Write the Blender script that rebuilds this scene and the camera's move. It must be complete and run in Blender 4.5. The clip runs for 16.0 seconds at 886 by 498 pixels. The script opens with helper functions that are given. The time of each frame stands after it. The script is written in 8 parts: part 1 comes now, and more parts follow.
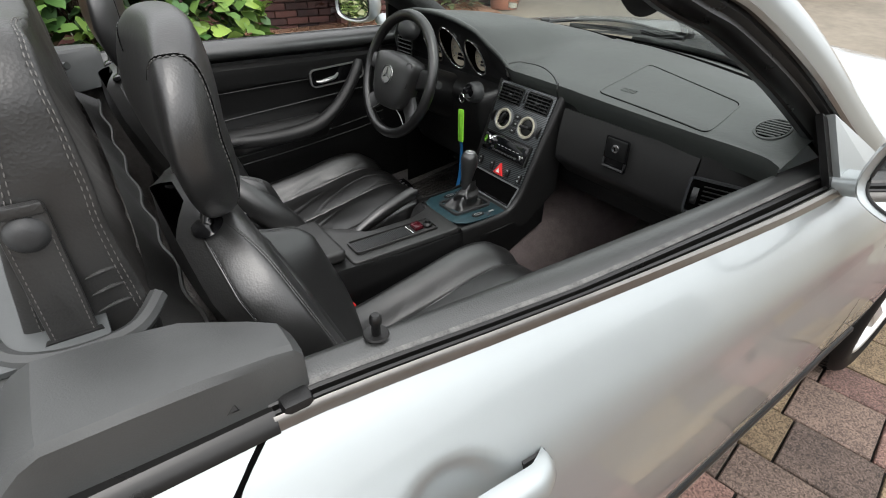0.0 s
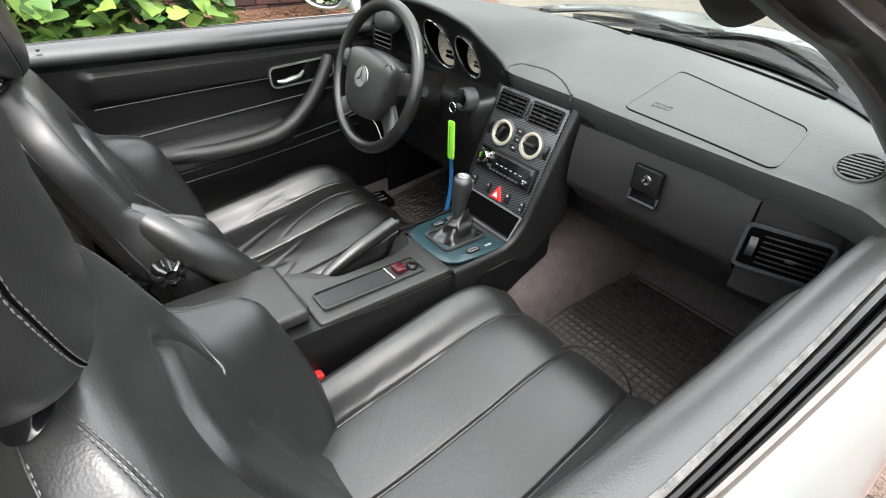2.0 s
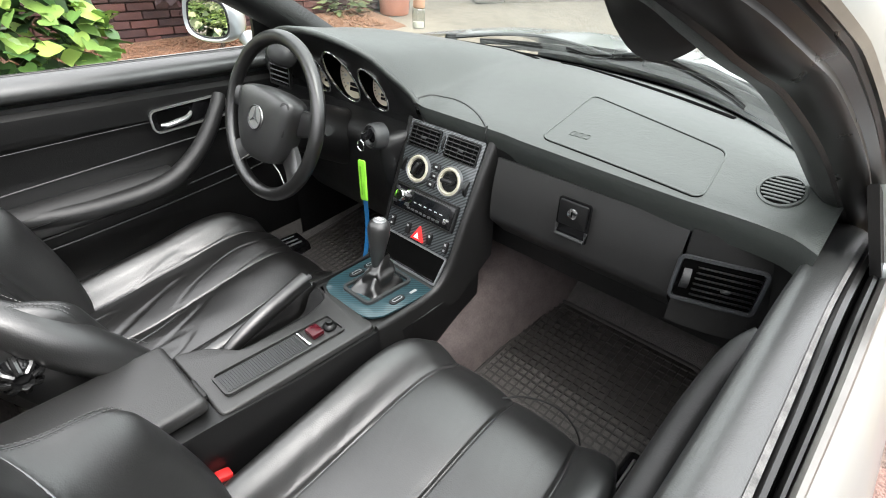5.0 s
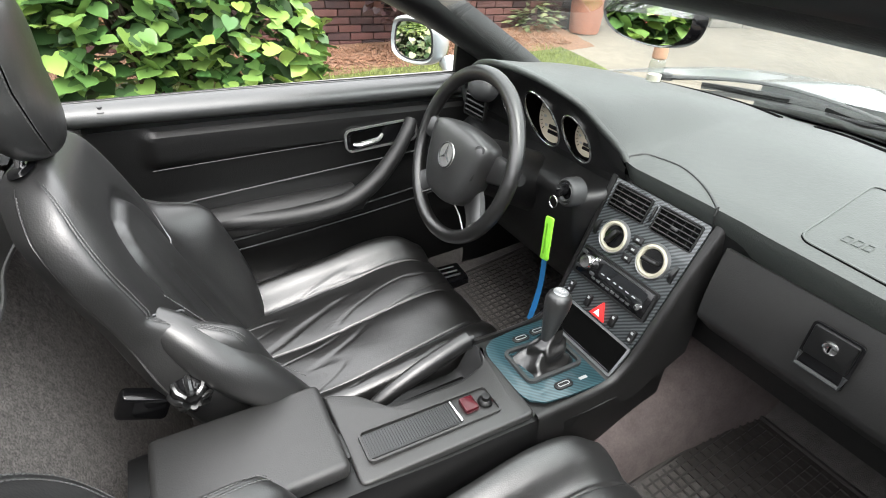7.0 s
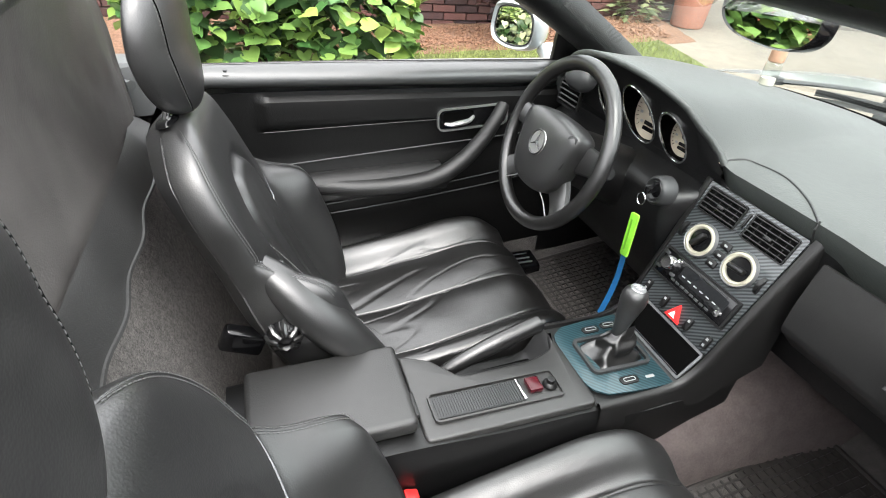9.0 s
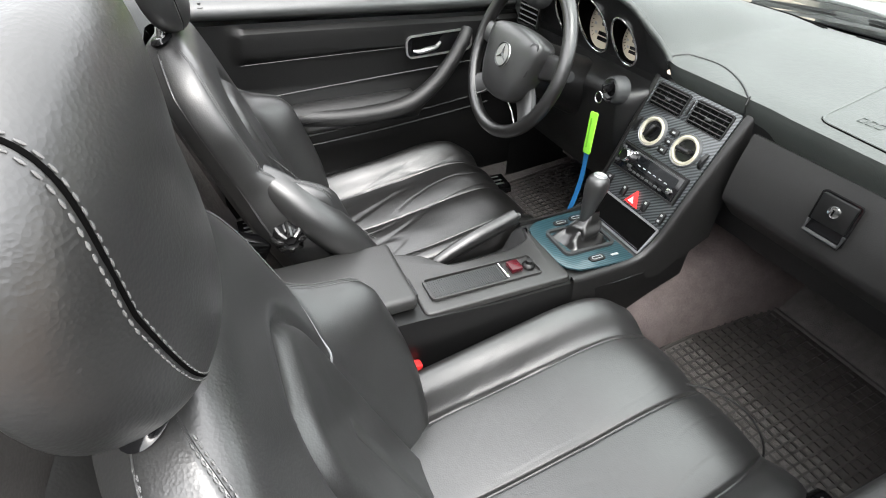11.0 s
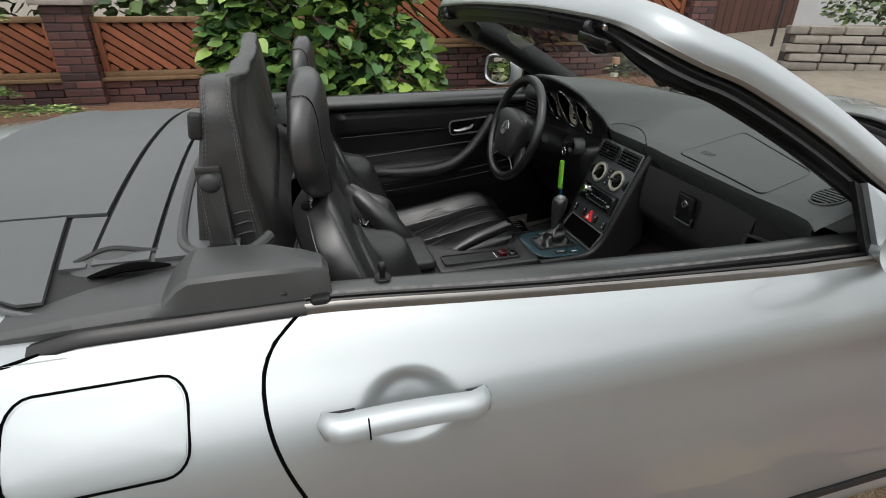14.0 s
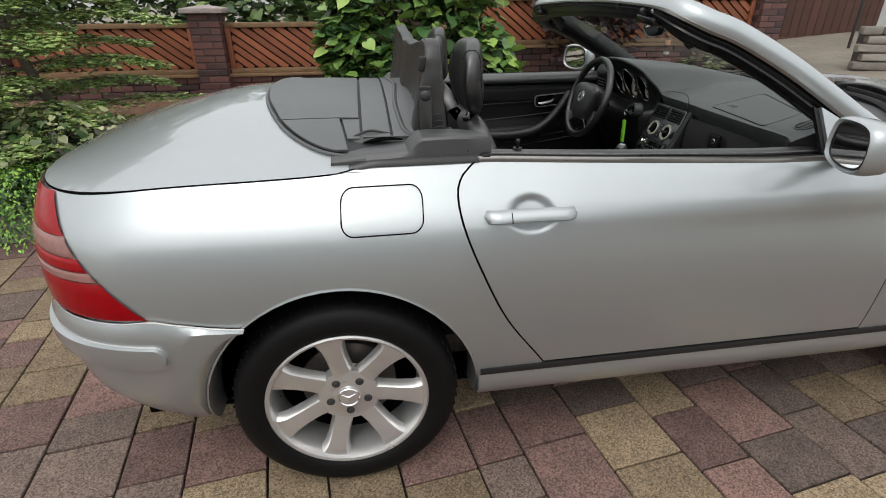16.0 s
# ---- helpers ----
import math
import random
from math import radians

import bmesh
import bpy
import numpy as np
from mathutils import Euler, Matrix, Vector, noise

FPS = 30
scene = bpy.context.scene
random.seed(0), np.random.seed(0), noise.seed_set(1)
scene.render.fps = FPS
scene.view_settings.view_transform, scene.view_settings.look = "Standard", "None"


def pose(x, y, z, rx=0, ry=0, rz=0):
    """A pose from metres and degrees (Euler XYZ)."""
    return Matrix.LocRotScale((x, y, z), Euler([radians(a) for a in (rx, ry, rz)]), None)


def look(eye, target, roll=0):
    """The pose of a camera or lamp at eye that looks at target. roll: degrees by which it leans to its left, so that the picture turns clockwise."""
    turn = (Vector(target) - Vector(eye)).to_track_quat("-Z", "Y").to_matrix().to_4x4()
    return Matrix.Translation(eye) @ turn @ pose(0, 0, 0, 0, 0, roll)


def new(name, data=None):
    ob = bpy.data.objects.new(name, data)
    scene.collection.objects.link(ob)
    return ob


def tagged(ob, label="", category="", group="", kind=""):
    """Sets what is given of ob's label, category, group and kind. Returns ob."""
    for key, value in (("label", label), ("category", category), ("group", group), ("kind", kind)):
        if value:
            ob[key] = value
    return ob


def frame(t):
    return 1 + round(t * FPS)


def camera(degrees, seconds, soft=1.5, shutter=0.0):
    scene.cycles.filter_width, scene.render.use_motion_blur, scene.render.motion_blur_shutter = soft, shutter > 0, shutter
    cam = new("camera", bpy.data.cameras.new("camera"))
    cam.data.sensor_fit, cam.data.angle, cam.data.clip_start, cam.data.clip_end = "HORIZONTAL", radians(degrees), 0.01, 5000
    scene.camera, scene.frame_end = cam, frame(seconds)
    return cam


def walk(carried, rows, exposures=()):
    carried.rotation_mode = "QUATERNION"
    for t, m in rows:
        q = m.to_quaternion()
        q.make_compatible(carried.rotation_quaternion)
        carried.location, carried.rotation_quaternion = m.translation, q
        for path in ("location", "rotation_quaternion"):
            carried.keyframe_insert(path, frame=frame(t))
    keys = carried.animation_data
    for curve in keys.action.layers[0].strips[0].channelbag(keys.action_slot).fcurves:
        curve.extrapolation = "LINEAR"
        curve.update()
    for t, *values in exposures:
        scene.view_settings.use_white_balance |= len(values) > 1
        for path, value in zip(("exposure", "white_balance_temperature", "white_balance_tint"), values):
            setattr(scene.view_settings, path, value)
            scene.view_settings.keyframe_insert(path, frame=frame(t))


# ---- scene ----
cam = camera(82.7, 16.0, soft=1.0)
PATH = [
    (0, (0.336, -1.02, 1.347), (1.343, 0.327, 0.266), 1.8),
    (0.5, (0.421, -0.939, 1.344), (1.344, 0.446, 0.235), 1.9),
    (1, (0.461, -0.852, 1.331), (1.378, 0.514, 0.194), 2.5),
    (1.5, (0.49, -0.811, 1.326), (1.447, 0.522, 0.183), 2.8),
    (2, (0.489, -0.78, 1.331), (1.538, 0.49, 0.197), 3.1),
    (2.5, (0.514, -0.758, 1.322), (1.662, 0.441, 0.206), 3.1),
    (3, (0.564, -0.74, 1.303), (1.803, 0.383, 0.206), 3.3),
    (3.2, (0.573, -0.734, 1.306), (1.842, 0.359, 0.213), 3.4),
    (5.3, (0.584, -0.696, 1.33), (1.859, 0.436, 0.284), 2.7),
    (5.5, (0.583, -0.686, 1.331), (1.834, 0.478, 0.291), 2.6),
    (6, (0.6, -0.621, 1.324), (1.764, 0.636, 0.292), 2.9),
    (6.5, (0.635, -0.563, 1.342), (1.648, 0.807, 0.296), 3.1),
    (7, (0.621, -0.529, 1.355), (1.477, 0.938, 0.299), 3.7),
    (7.5, (0.608, -0.516, 1.367), (1.324, 1.01, 0.29), 4.0),
    (8, (0.585, -0.514, 1.378), (1.234, 1.032, 0.287), 4.7),
    (8.5, (0.579, -0.528, 1.369), (1.197, 1.022, 0.266), 5.3),
    (9, (0.573, -0.549, 1.364), (1.189, 0.987, 0.24), 5.7),
    (9.5, (0.554, -0.582, 1.355), (1.195, 0.918, 0.199), 6.1),
    (10, (0.509, -0.633, 1.331), (1.165, 0.818, 0.121), 5.7),
    (10.2, (0.491, -0.65, 1.317), (1.157, 0.781, 0.089), 5.5),
    (12.3, (0.502, -0.795, 1.347), (1.239, 0.65, 0.178), 1.9),
    (12.5, (0.51, -0.837, 1.361), (1.236, 0.643, 0.229), 1.5),
    (13, (0.538, -1.001, 1.381), (1.204, 0.576, 0.347), 1.2),
    (13.5, (0.512, -1.147, 1.376), (1.086, 0.52, 0.431), 0.9),
    (14, (0.412, -1.339, 1.388), (0.904, 0.376, 0.485), 0.5),
    (14.5, (0.307, -1.513, 1.359), (0.717, 0.239, 0.485), 0.4),
    (15, (0.283, -1.684, 1.367), (0.588, 0.089, 0.494), 0.6),
    (15.5, (0.233, -1.852, 1.361), (0.473, -0.071, 0.483), 0.2),
    (16, (0.101, -1.98, 1.364), (0.376, -0.204, 0.485), -0.3),
]
EXPOSURES = [(0.0, 0.68), (0.5, 1.12), (1.0, 1.6), (1.5, 1.8), (3.0, 1.8), (5.5, 1.9), (7.0, 2.0), (9.0, 2.1), (10.0, 2.2), (12.5, 2.1), (13.0, 1.7), (13.5, 0.75), (14.0, 0.1), (15.0, 0.0), (16.0, 0.0)]
walk(cam, [(t, look(eye, target, roll)) for t, eye, target, roll in PATH], EXPOSURES)


# ---------------------------------------------------------------- world and light
world = bpy.data.worlds.new("overcast_sky")
scene.world = world
world.use_nodes = True
wn = world.node_tree
sky = wn.nodes.new("ShaderNodeTexSky")
sky.sky_type = "NISHITA"
sky.sun_disc = False
sky.sun_elevation, sky.sun_rotation = radians(55), radians(200)
sky.air_density, sky.dust_density, sky.ozone_density = 1.0, 3.0, 1.0
soft_sky = wn.nodes.new("ShaderNodeHueSaturation")
soft_sky.inputs["Saturation"].default_value = 0.25
wn.links.new(sky.outputs[0], soft_sky.inputs["Color"])
# an overcast sky is brightest overhead
way = wn.nodes.new("ShaderNodeTexCoord")
parts_ = wn.nodes.new("ShaderNodeSeparateXYZ")
wn.links.new(way.outputs["Generated"], parts_.inputs[0])
height = wn.nodes.new("ShaderNodeMapRange")
height.inputs["From Min"].default_value, height.inputs["From Max"].default_value = 0.0, 1.0
height.inputs["To Min"].default_value, height.inputs["To Max"].default_value = 0.64, 1.55
wn.links.new(parts_.outputs[2], height.inputs[0])
veil = wn.nodes.new("ShaderNodeMixRGB")
veil.blend_type = "MULTIPLY"
veil.inputs[0].default_value, veil.inputs[1].default_value = 1.0, (3.0, 3.0, 2.98, 1)
wn.links.new(height.outputs[0], veil.inputs[2])
cloud = wn.nodes.new("ShaderNodeMixRGB")
cloud.inputs[0].default_value = 0.70
wn.links.new(veil.outputs[0], cloud.inputs[2])
wn.links.new(soft_sky.outputs[0], cloud.inputs[1])
wn.links.new(cloud.outputs[0], wn.nodes["Background"].inputs[0])
wn.nodes["Background"].inputs[1].default_value = 0.34
sun = new("sun", bpy.data.lights.new("sun", "SUN"))
sun.data.energy, sun.data.angle, sun.data.color = 0.5, radians(30), (1.0, 0.97, 0.93)
sun.matrix_world = look((-3, -6, 12), (0, 0, 0))


# ---------------------------------------------------------------- materials
def mat(name, color, rough=0.5, metal=0.0, **kw):
    """A principled material with colour variation at two scales and a fine bump. kw: var, scale, bump, bscale, coat, kind, spec, vary (per object)."""
    m = bpy.data.materials.new(name)
    m.use_nodes = True
    nt = m.node_tree
    b = nt.nodes["Principled BSDF"]
    b.inputs["Base Color"].default_value = (*color, 1)
    b.inputs["Roughness"].default_value = rough
    b.inputs["Metallic"].default_value = metal
    b.inputs["Coat Weight"].default_value = kw.get("coat", 0.0)
    b.inputs["Coat Roughness"].default_value = kw.get("coatrough", 0.04)
    b.inputs["Specular IOR Level"].default_value = kw.get("spec", 0.5)
    var, scale = kw.get("var", 0.0), kw.get("scale", 20.0)
    tc = nt.nodes.new("ShaderNodeTexCoord")
    where = tc.outputs["Object"]

    def noise_tex(sc, detail=4.0, rough_=0.55):
        n = nt.nodes.new("ShaderNodeTexNoise")
        n.inputs["Scale"].default_value, n.inputs["Detail"].default_value, n.inputs["Roughness"].default_value = sc, detail, rough_
        nt.links.new(where, n.inputs["Vector"])
        return n.outputs["Fac"]

    def math_(op, a, c):
        n = nt.nodes.new("ShaderNodeMath")
        n.operation = op
        for slot, v in ((0, a), (1, c)):
            if isinstance(v, (int, float)):
                n.inputs[slot].default_value = v
            else:
                nt.links.new(v, n.inputs[slot])
        return n.outputs[0]

    if var:
        total = math_("ADD", math_("MULTIPLY", noise_tex(scale), 0.6), math_("MULTIPLY", noise_tex(scale * 7, 3), 0.4))
        if kw.get("vary"):
            oi = nt.nodes.new("ShaderNodeObjectInfo")
            total = math_("ADD", math_("MULTIPLY", total, 1 - kw["vary"]), math_("MULTIPLY", oi.outputs["Random"], kw["vary"]))
        ramp = nt.nodes.new("ShaderNodeValToRGB")
        e = ramp.color_ramp.elements
        e[0].position, e[1].position = 0.25, 0.75
        dark = kw.get("dark", tuple(c * (1 - var) for c in color))
        light = kw.get("light", tuple(min(1, c * (1 + var)) for c in color))
        e[0].color, e[1].color = (*dark, 1), (*light, 1)
        nt.links.new(total, ramp.inputs[0])
        nt.links.new(ramp.outputs[0], b.inputs["Base Color"])
        rr = nt.nodes.new("ShaderNodeMapRange")
        rr.inputs[3].default_value, rr.inputs[4].default_value = max(0.02, rough - kw.get("rvar", 0.06)), min(1, rough + kw.get("rvar", 0.06))
        nt.links.new(noise_tex(scale * 0.7), rr.inputs[0])
        nt.links.new(rr.outputs[0], b.inputs["Roughness"])
    if kw.get("speck"):
        # fine aggregate: small grains lighter and darker than the body
        grain = nt.nodes.new("ShaderNodeTexVoronoi")
        grain.inputs["Scale"].default_value = kw.get("sscale", 230)
        nt.links.new(where, grain.inputs["Vector"])
        part_ = nt.nodes.new("ShaderNodeSeparateColor")
        nt.links.new(grain.outputs["Color"], part_.inputs[0])
        tone = nt.nodes.new("ShaderNodeMapRange")
        tone.inputs[3].default_value, tone.inputs[4].default_value = 1 - kw["speck"], 1 + kw["speck"]
        nt.links.new(part_.outputs[0], tone.inputs[0])
        mul = nt.nodes.new("ShaderNodeMixRGB")
        mul.blend_type, mul.inputs[0].default_value = "MULTIPLY", 1.0
        nt.links.new(b.inputs["Base Color"].links[0].from_socket, mul.inputs[1])
        nt.links.new(tone.outputs[0], mul.inputs[2])
        nt.links.new(mul.outputs[0], b.inputs["Base Color"])
    if kw.get("bump"):
        bn = nt.nodes.new("ShaderNodeBump")
        bn.inputs["Strength"].default_value = kw["bump"]
        bn.inputs["Distance"].default_value = kw.get("bdist", 0.001)
        if kw.get("kind") == "leather":
            v = nt.nodes.new("ShaderNodeTexVoronoi")
            v.inputs["Scale"].default_value = kw.get("bscale", 400)
            nt.links.new(where, v.inputs["Vector"])
            h = math_("ADD", math_("MULTIPLY", v.outputs["Distance"], 0.5), noise_tex(kw.get("bscale", 400) * 0.2, 5))
            if kw.get("wrinkle"):
                ridge = math_("ABSOLUTE", math_("SUBTRACT", noise_tex(13, 3, 0.6), 0.5), 0.0)
                crease = math_("MINIMUM", math_("MULTIPLY", ridge, 14.0), 1.0)
                h = math_("ADD", h, math_("MULTIPLY", crease, 1.3 * kw["wrinkle"]))
        else:
            h = noise_tex(kw.get("bscale", 300), 5)
        nt.links.new(h, bn.inputs["Height"])
        nt.links.new(bn.outputs[0], b.inputs["Normal"])
    return m


def weave(name, c0, c1, scale, rough=0.35):
    """Carbon-look foil: diagonal bands of two tones."""
    m = mat(name, c0, rough, 0.2, coat=0.6)
    nt = m.node_tree
    b = nt.nodes["Principled BSDF"]
    tc = nt.nodes.new("ShaderNodeTexCoord")
    w = nt.nodes.new("ShaderNodeTexWave")
    w.wave_type, w.bands_direction = "BANDS", "DIAGONAL"
    w.inputs["Scale"].default_value, w.inputs["Distortion"].default_value = scale, 0.6
    r = nt.nodes.new("ShaderNodeValToRGB")
    r.color_ramp.elements[0].color, r.color_ramp.elements[1].color = (*c0, 1), (*c1, 1)
    nt.links.new(tc.outputs["Object"], w.inputs["Vector"])
    nt.links.new(w.outputs["Fac"], r.inputs[0])
    nt.links.new(r.outputs[0], b.inputs["Base Color"])
    return m


def glass(name, color=(1, 1, 1), rough=0.0):
    """A thin pane: mostly clear, with the gloss of glass."""
    m = bpy.data.materials.new(name)
    m.use_nodes = True
    nt = m.node_tree
    nt.nodes.remove(nt.nodes["Principled BSDF"])
    out = nt.nodes["Material Output"]
    tr, gl, mix, lw, pw, ma = (nt.nodes.new("ShaderNode" + k) for k in ("BsdfTransparent", "BsdfGlossy", "MixShader", "LayerWeight", "Math", "Math"))
    tr.inputs[0].default_value = (*color, 1)
    gl.inputs["Roughness"].default_value = rough
    lw.inputs[0].default_value = 0.5
    pw.operation, pw.inputs[1].default_value = "POWER", 5.0
    ma.operation, ma.inputs[1].default_value, ma.inputs[2].default_value = "MULTIPLY_ADD", 0.9, 0.05
    nt.links.new(lw.outputs["Facing"], pw.inputs[0])
    nt.links.new(pw.outputs[0], ma.inputs[0])
    nt.links.new(ma.outputs[0], mix.inputs[0])
    nt.links.new(tr.outputs[0], mix.inputs[1])
    nt.links.new(gl.outputs[0], mix.inputs[2])
    nt.links.new(mix.outputs[0], out.inputs[0])
    return m


PAINT = mat("silver_paint", (0.435, 0.470, 0.476), 0.40, 0.75, var=0.03, scale=3, coat=1.0, coatrough=0.03, rvar=0.02)
LEATHER = mat("black_leather", (0.0170, 0.0170, 0.0170), 0.35, spec=1.0, var=0.25, scale=9, bump=0.25, bscale=420, wrinkle=0.12, kind="leather", rvar=0.08)
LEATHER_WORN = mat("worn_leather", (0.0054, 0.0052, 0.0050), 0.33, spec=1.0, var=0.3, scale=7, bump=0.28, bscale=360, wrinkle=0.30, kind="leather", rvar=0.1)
COVER = mat("cover_leather", (0.026, 0.0258, 0.0252), 0.42, spec=0.6, var=0.2, scale=6, bump=0.5, bscale=350, kind="leather", rvar=0.08)
SHEET = mat("cover_sheet", (0.062, 0.058, 0.055), 0.5, spec=0.6, var=0.25, scale=5, bump=0.5, bscale=350, kind="leather", rvar=0.08)
DASH = mat("dash_vinyl", (0.036, 0.0405, 0.0375), 0.46, spec=0.7, var=0.16, scale=5, bump=0.7, bscale=380, kind="leather")
RAIL = mat("rail_vinyl", (0.030, 0.0315, 0.031), 0.36, spec=1.0, var=0.15, scale=5, bump=0.4, bscale=450, kind="leather")
SCUFFED = mat("scuffed_vinyl", (0.08, 0.08, 0.077), 0.6, var=0.9, scale=70, bump=0.5, bscale=300, dark=(0.022, 0.023, 0.0225), light=(0.19, 0.187, 0.18))
BELT_STRIP = mat("belt_strip", (0.26, 0.25, 0.235), 0.32, 0.9, var=0.15, scale=9, rvar=0.1)
PLASTIC = mat("black_plastic", (0.0036, 0.0036, 0.0037), 0.40, spec=0.55, var=0.25, scale=12, bump=0.35, bscale=500)
CONSOLE_DARK = mat("dark_console_plastic", (0.0085, 0.0084, 0.0083), 0.45, spec=0.6, var=0.25, scale=10, bump=0.35, bscale=420)
GLOVE = mat("glovebox_plastic", (0.0145, 0.0143, 0.0140), 0.48, spec=0.6, var=0.25, scale=10, bump=0.35, bscale=420)
CONSOLE = mat("console_plastic", (0.020, 0.0198, 0.0195), 0.45, spec=0.8, var=0.25, scale=10, bump=0.4, bscale=420)
TRIM = mat("door_trim_vinyl", (0.0038, 0.0038, 0.0038), 0.44, spec=0.38, var=0.25, scale=8, bump=0.4, bscale=420, kind="leather")
ARMREST = mat("armrest_vinyl", (0.0105, 0.0105, 0.0105), 0.48, spec=0.5, var=0.2, scale=8, bump=0.35, bscale=420, kind="leather")
SATIN = mat("satin_chrome", (0.62, 0.62, 0.61), 0.34, 0.9, var=0.08, scale=30)
PLASTIC_GREY = mat("grey_plastic", (0.030, 0.031, 0.032), 0.5, var=0.15, scale=9, bump=0.25, bscale=500)
GLOSSBLACK = mat("gloss_black", (0.005, 0.005, 0.0055), 0.12)
KNOB_BLACK = mat("polished_black", (0.010, 0.010, 0.010), 0.16, 0.0, spec=1.0)
RUBBER = mat("rubber", (0.010, 0.010, 0.010), 0.55, var=0.2, scale=30, bump=0.2, bscale=200)
SEAL = mat("seal_rubber", (0.008, 0.0078, 0.0075), 0.29, spec=0.5, var=0.2, scale=14)
TYRE = mat("tyre_rubber", (0.005, 0.005, 0.0052), 0.55, spec=0.18, var=0.25, scale=12, bump=0.2, bscale=150)
CARPET = mat("carpet", (0.075, 0.069, 0.065), 0.95, var=0.45, scale=60, bump=1.0, bscale=900, bdist=0.003)
CARPET_REAR = mat("rear_carpet", (0.165, 0.152, 0.142), 0.95, var=0.5, scale=90, speck=0.4, sscale=420, bump=1.0, bscale=900, bdist=0.003)
CARPET_BROWN = mat("brown_carpet", (0.122, 0.098, 0.095), 0.95, var=0.35, scale=30, bump=1.0, bscale=900, bdist=0.003)
CARBON = weave("carbon_grey", (0.010, 0.012, 0.013), (0.085, 0.095, 0.10), 62)
SPECKLE = mat("speckled_trim", (0.055, 0.058, 0.062), 0.35, 0.2, var=0.8, scale=420)
CARBON_BLUE = weave("carbon_blue", (0.010, 0.028, 0.035), (0.030, 0.072, 0.086), 62)
SATIN_GREY = mat("satin_grey_trim", (0.16, 0.165, 0.17), 0.38, 0.5, var=0.2, scale=80)
CHROME = mat("chrome", (0.8, 0.8, 0.8), 0.12, 1.0)
CREAM = mat("cream_ring", (0.40, 0.38, 0.30), 0.42, 0.2, var=0.12, scale=60)
ALLOY = mat("alloy", (0.62, 0.62, 0.61), 0.3, 0.7, var=0.05, scale=30, coat=0.3)
STITCH = mat("stitch_thread", (0.11, 0.111, 0.11), 0.7)
THREAD = mat("dark_thread", (0.13, 0.127, 0.12), 0.7)
PIPING = mat("piping", (0.17, 0.175, 0.18), 0.5)
RED = mat("red_plastic", (0.7, 0.03, 0.03), 0.35)
GREEN = mat("green_tag", (0.22, 0.58, 0.04), 0.45, var=0.15, scale=60)
BLUE = mat("blue_ribbon", (0.01, 0.12, 0.30), 0.6, var=0.2, scale=60)
WHITE = mat("white_plastic", (0.75, 0.75, 0.74), 0.4)
PRINT = mat("grey_print", (0.30, 0.31, 0.31), 0.5)
DIAL = mat("dial_face", (0.50, 0.44, 0.34), 0.5)
MIRROR = mat("mirror_glass", (0.9, 0.9, 0.9), 0.01, 1.0)
PANE = glass("windscreen_pane", (0.90, 0.95, 0.93))
LAMP_RED = mat("lamp_red", (0.27, 0.0008, 0.004), 0.18, spec=0.22, var=0.15, scale=40)
LAMP_CLEAR = mat("lamp_clear", (0.26, 0.13, 0.115), 0.22, spec=0.3, var=0.2, scale=60)
# near-black: shade put into the colour of gaps, slots and wells
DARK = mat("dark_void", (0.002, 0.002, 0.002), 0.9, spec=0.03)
MATRUB = mat("mat_rubber", (0.024, 0.021, 0.0195), 0.45, var=0.3, scale=18)


# ---------------------------------------------------------------- mesh helpers
def part(name, bm, material, parent=None, label="", angle=40, sub=0):
    """Links a bmesh as one mesh object under a thing or a part."""
    me = bpy.data.meshes.new(name)
    bmesh.ops.recalc_face_normals(bm, faces=bm.faces)
    bm.to_mesh(me)
    bm.free()
    me.shade_smooth()
    me.set_sharp_from_angle(angle=radians(angle))
    me.materials.append(material)
    ob = new(name, me)
    if parent:
        ob.parent = parent
    if sub:
        md = ob.modifiers.new("smooth", "SUBSURF")
        md.levels = md.render_levels = sub
    if label:
        ob["label"] = label
    return ob


def thing(name, label, category, at=(0, 0, 0), group="", kind=""):
    ob = new(name)
    ob.location = at
    ob.empty_display_size = 0.1
    return tagged(ob, label, category, group, kind)


def node(name, parent, label=""):
    """A part that only gathers its own pieces."""
    ob = new(name)
    ob.empty_display_size = 0.05
    ob.parent = parent
    if label:
        ob["label"] = label
    return ob


def loft(rows, close_u=False, close_v=False, cap=False, bm=None):
    """A skin over rows of points."""
    bm = bm or bmesh.new()
    vs = [[bm.verts.new(p) for p in row] for row in rows]
    nr, nc = len(vs), len(vs[0])
    for i in range(nr if close_u else nr - 1):
        for j in range(nc if close_v else nc - 1):
            a, b, c, d = vs[i][j], vs[i][(j + 1) % nc], vs[(i + 1) % nr][(j + 1) % nc], vs[(i + 1) % nr][j]
            if len({a, b, c, d}) == 4:
                bm.faces.new((a, b, c, d))
    if cap:
        bm.faces.new(vs[0])
        bm.faces.new(list(reversed(vs[-1])))
    return bm


def surf(fn, nu, nv, bm=None, **kw):
    return loft([[fn(i / nu, j / nv) for j in range(nv + 1)] for i in range(nu + 1)], bm=bm, **kw)


def weld(bm, d=0.0005):
    bmesh.ops.remove_doubles(bm, verts=bm.verts, dist=d)
    return bm


def solid(bm, t):
    """Gives a skin thickness t along its normals."""
    bmesh.ops.recalc_face_normals(bm, faces=bm.faces)
    bmesh.ops.solidify(bm, geom=bm.faces[:], thickness=t)
    return bm


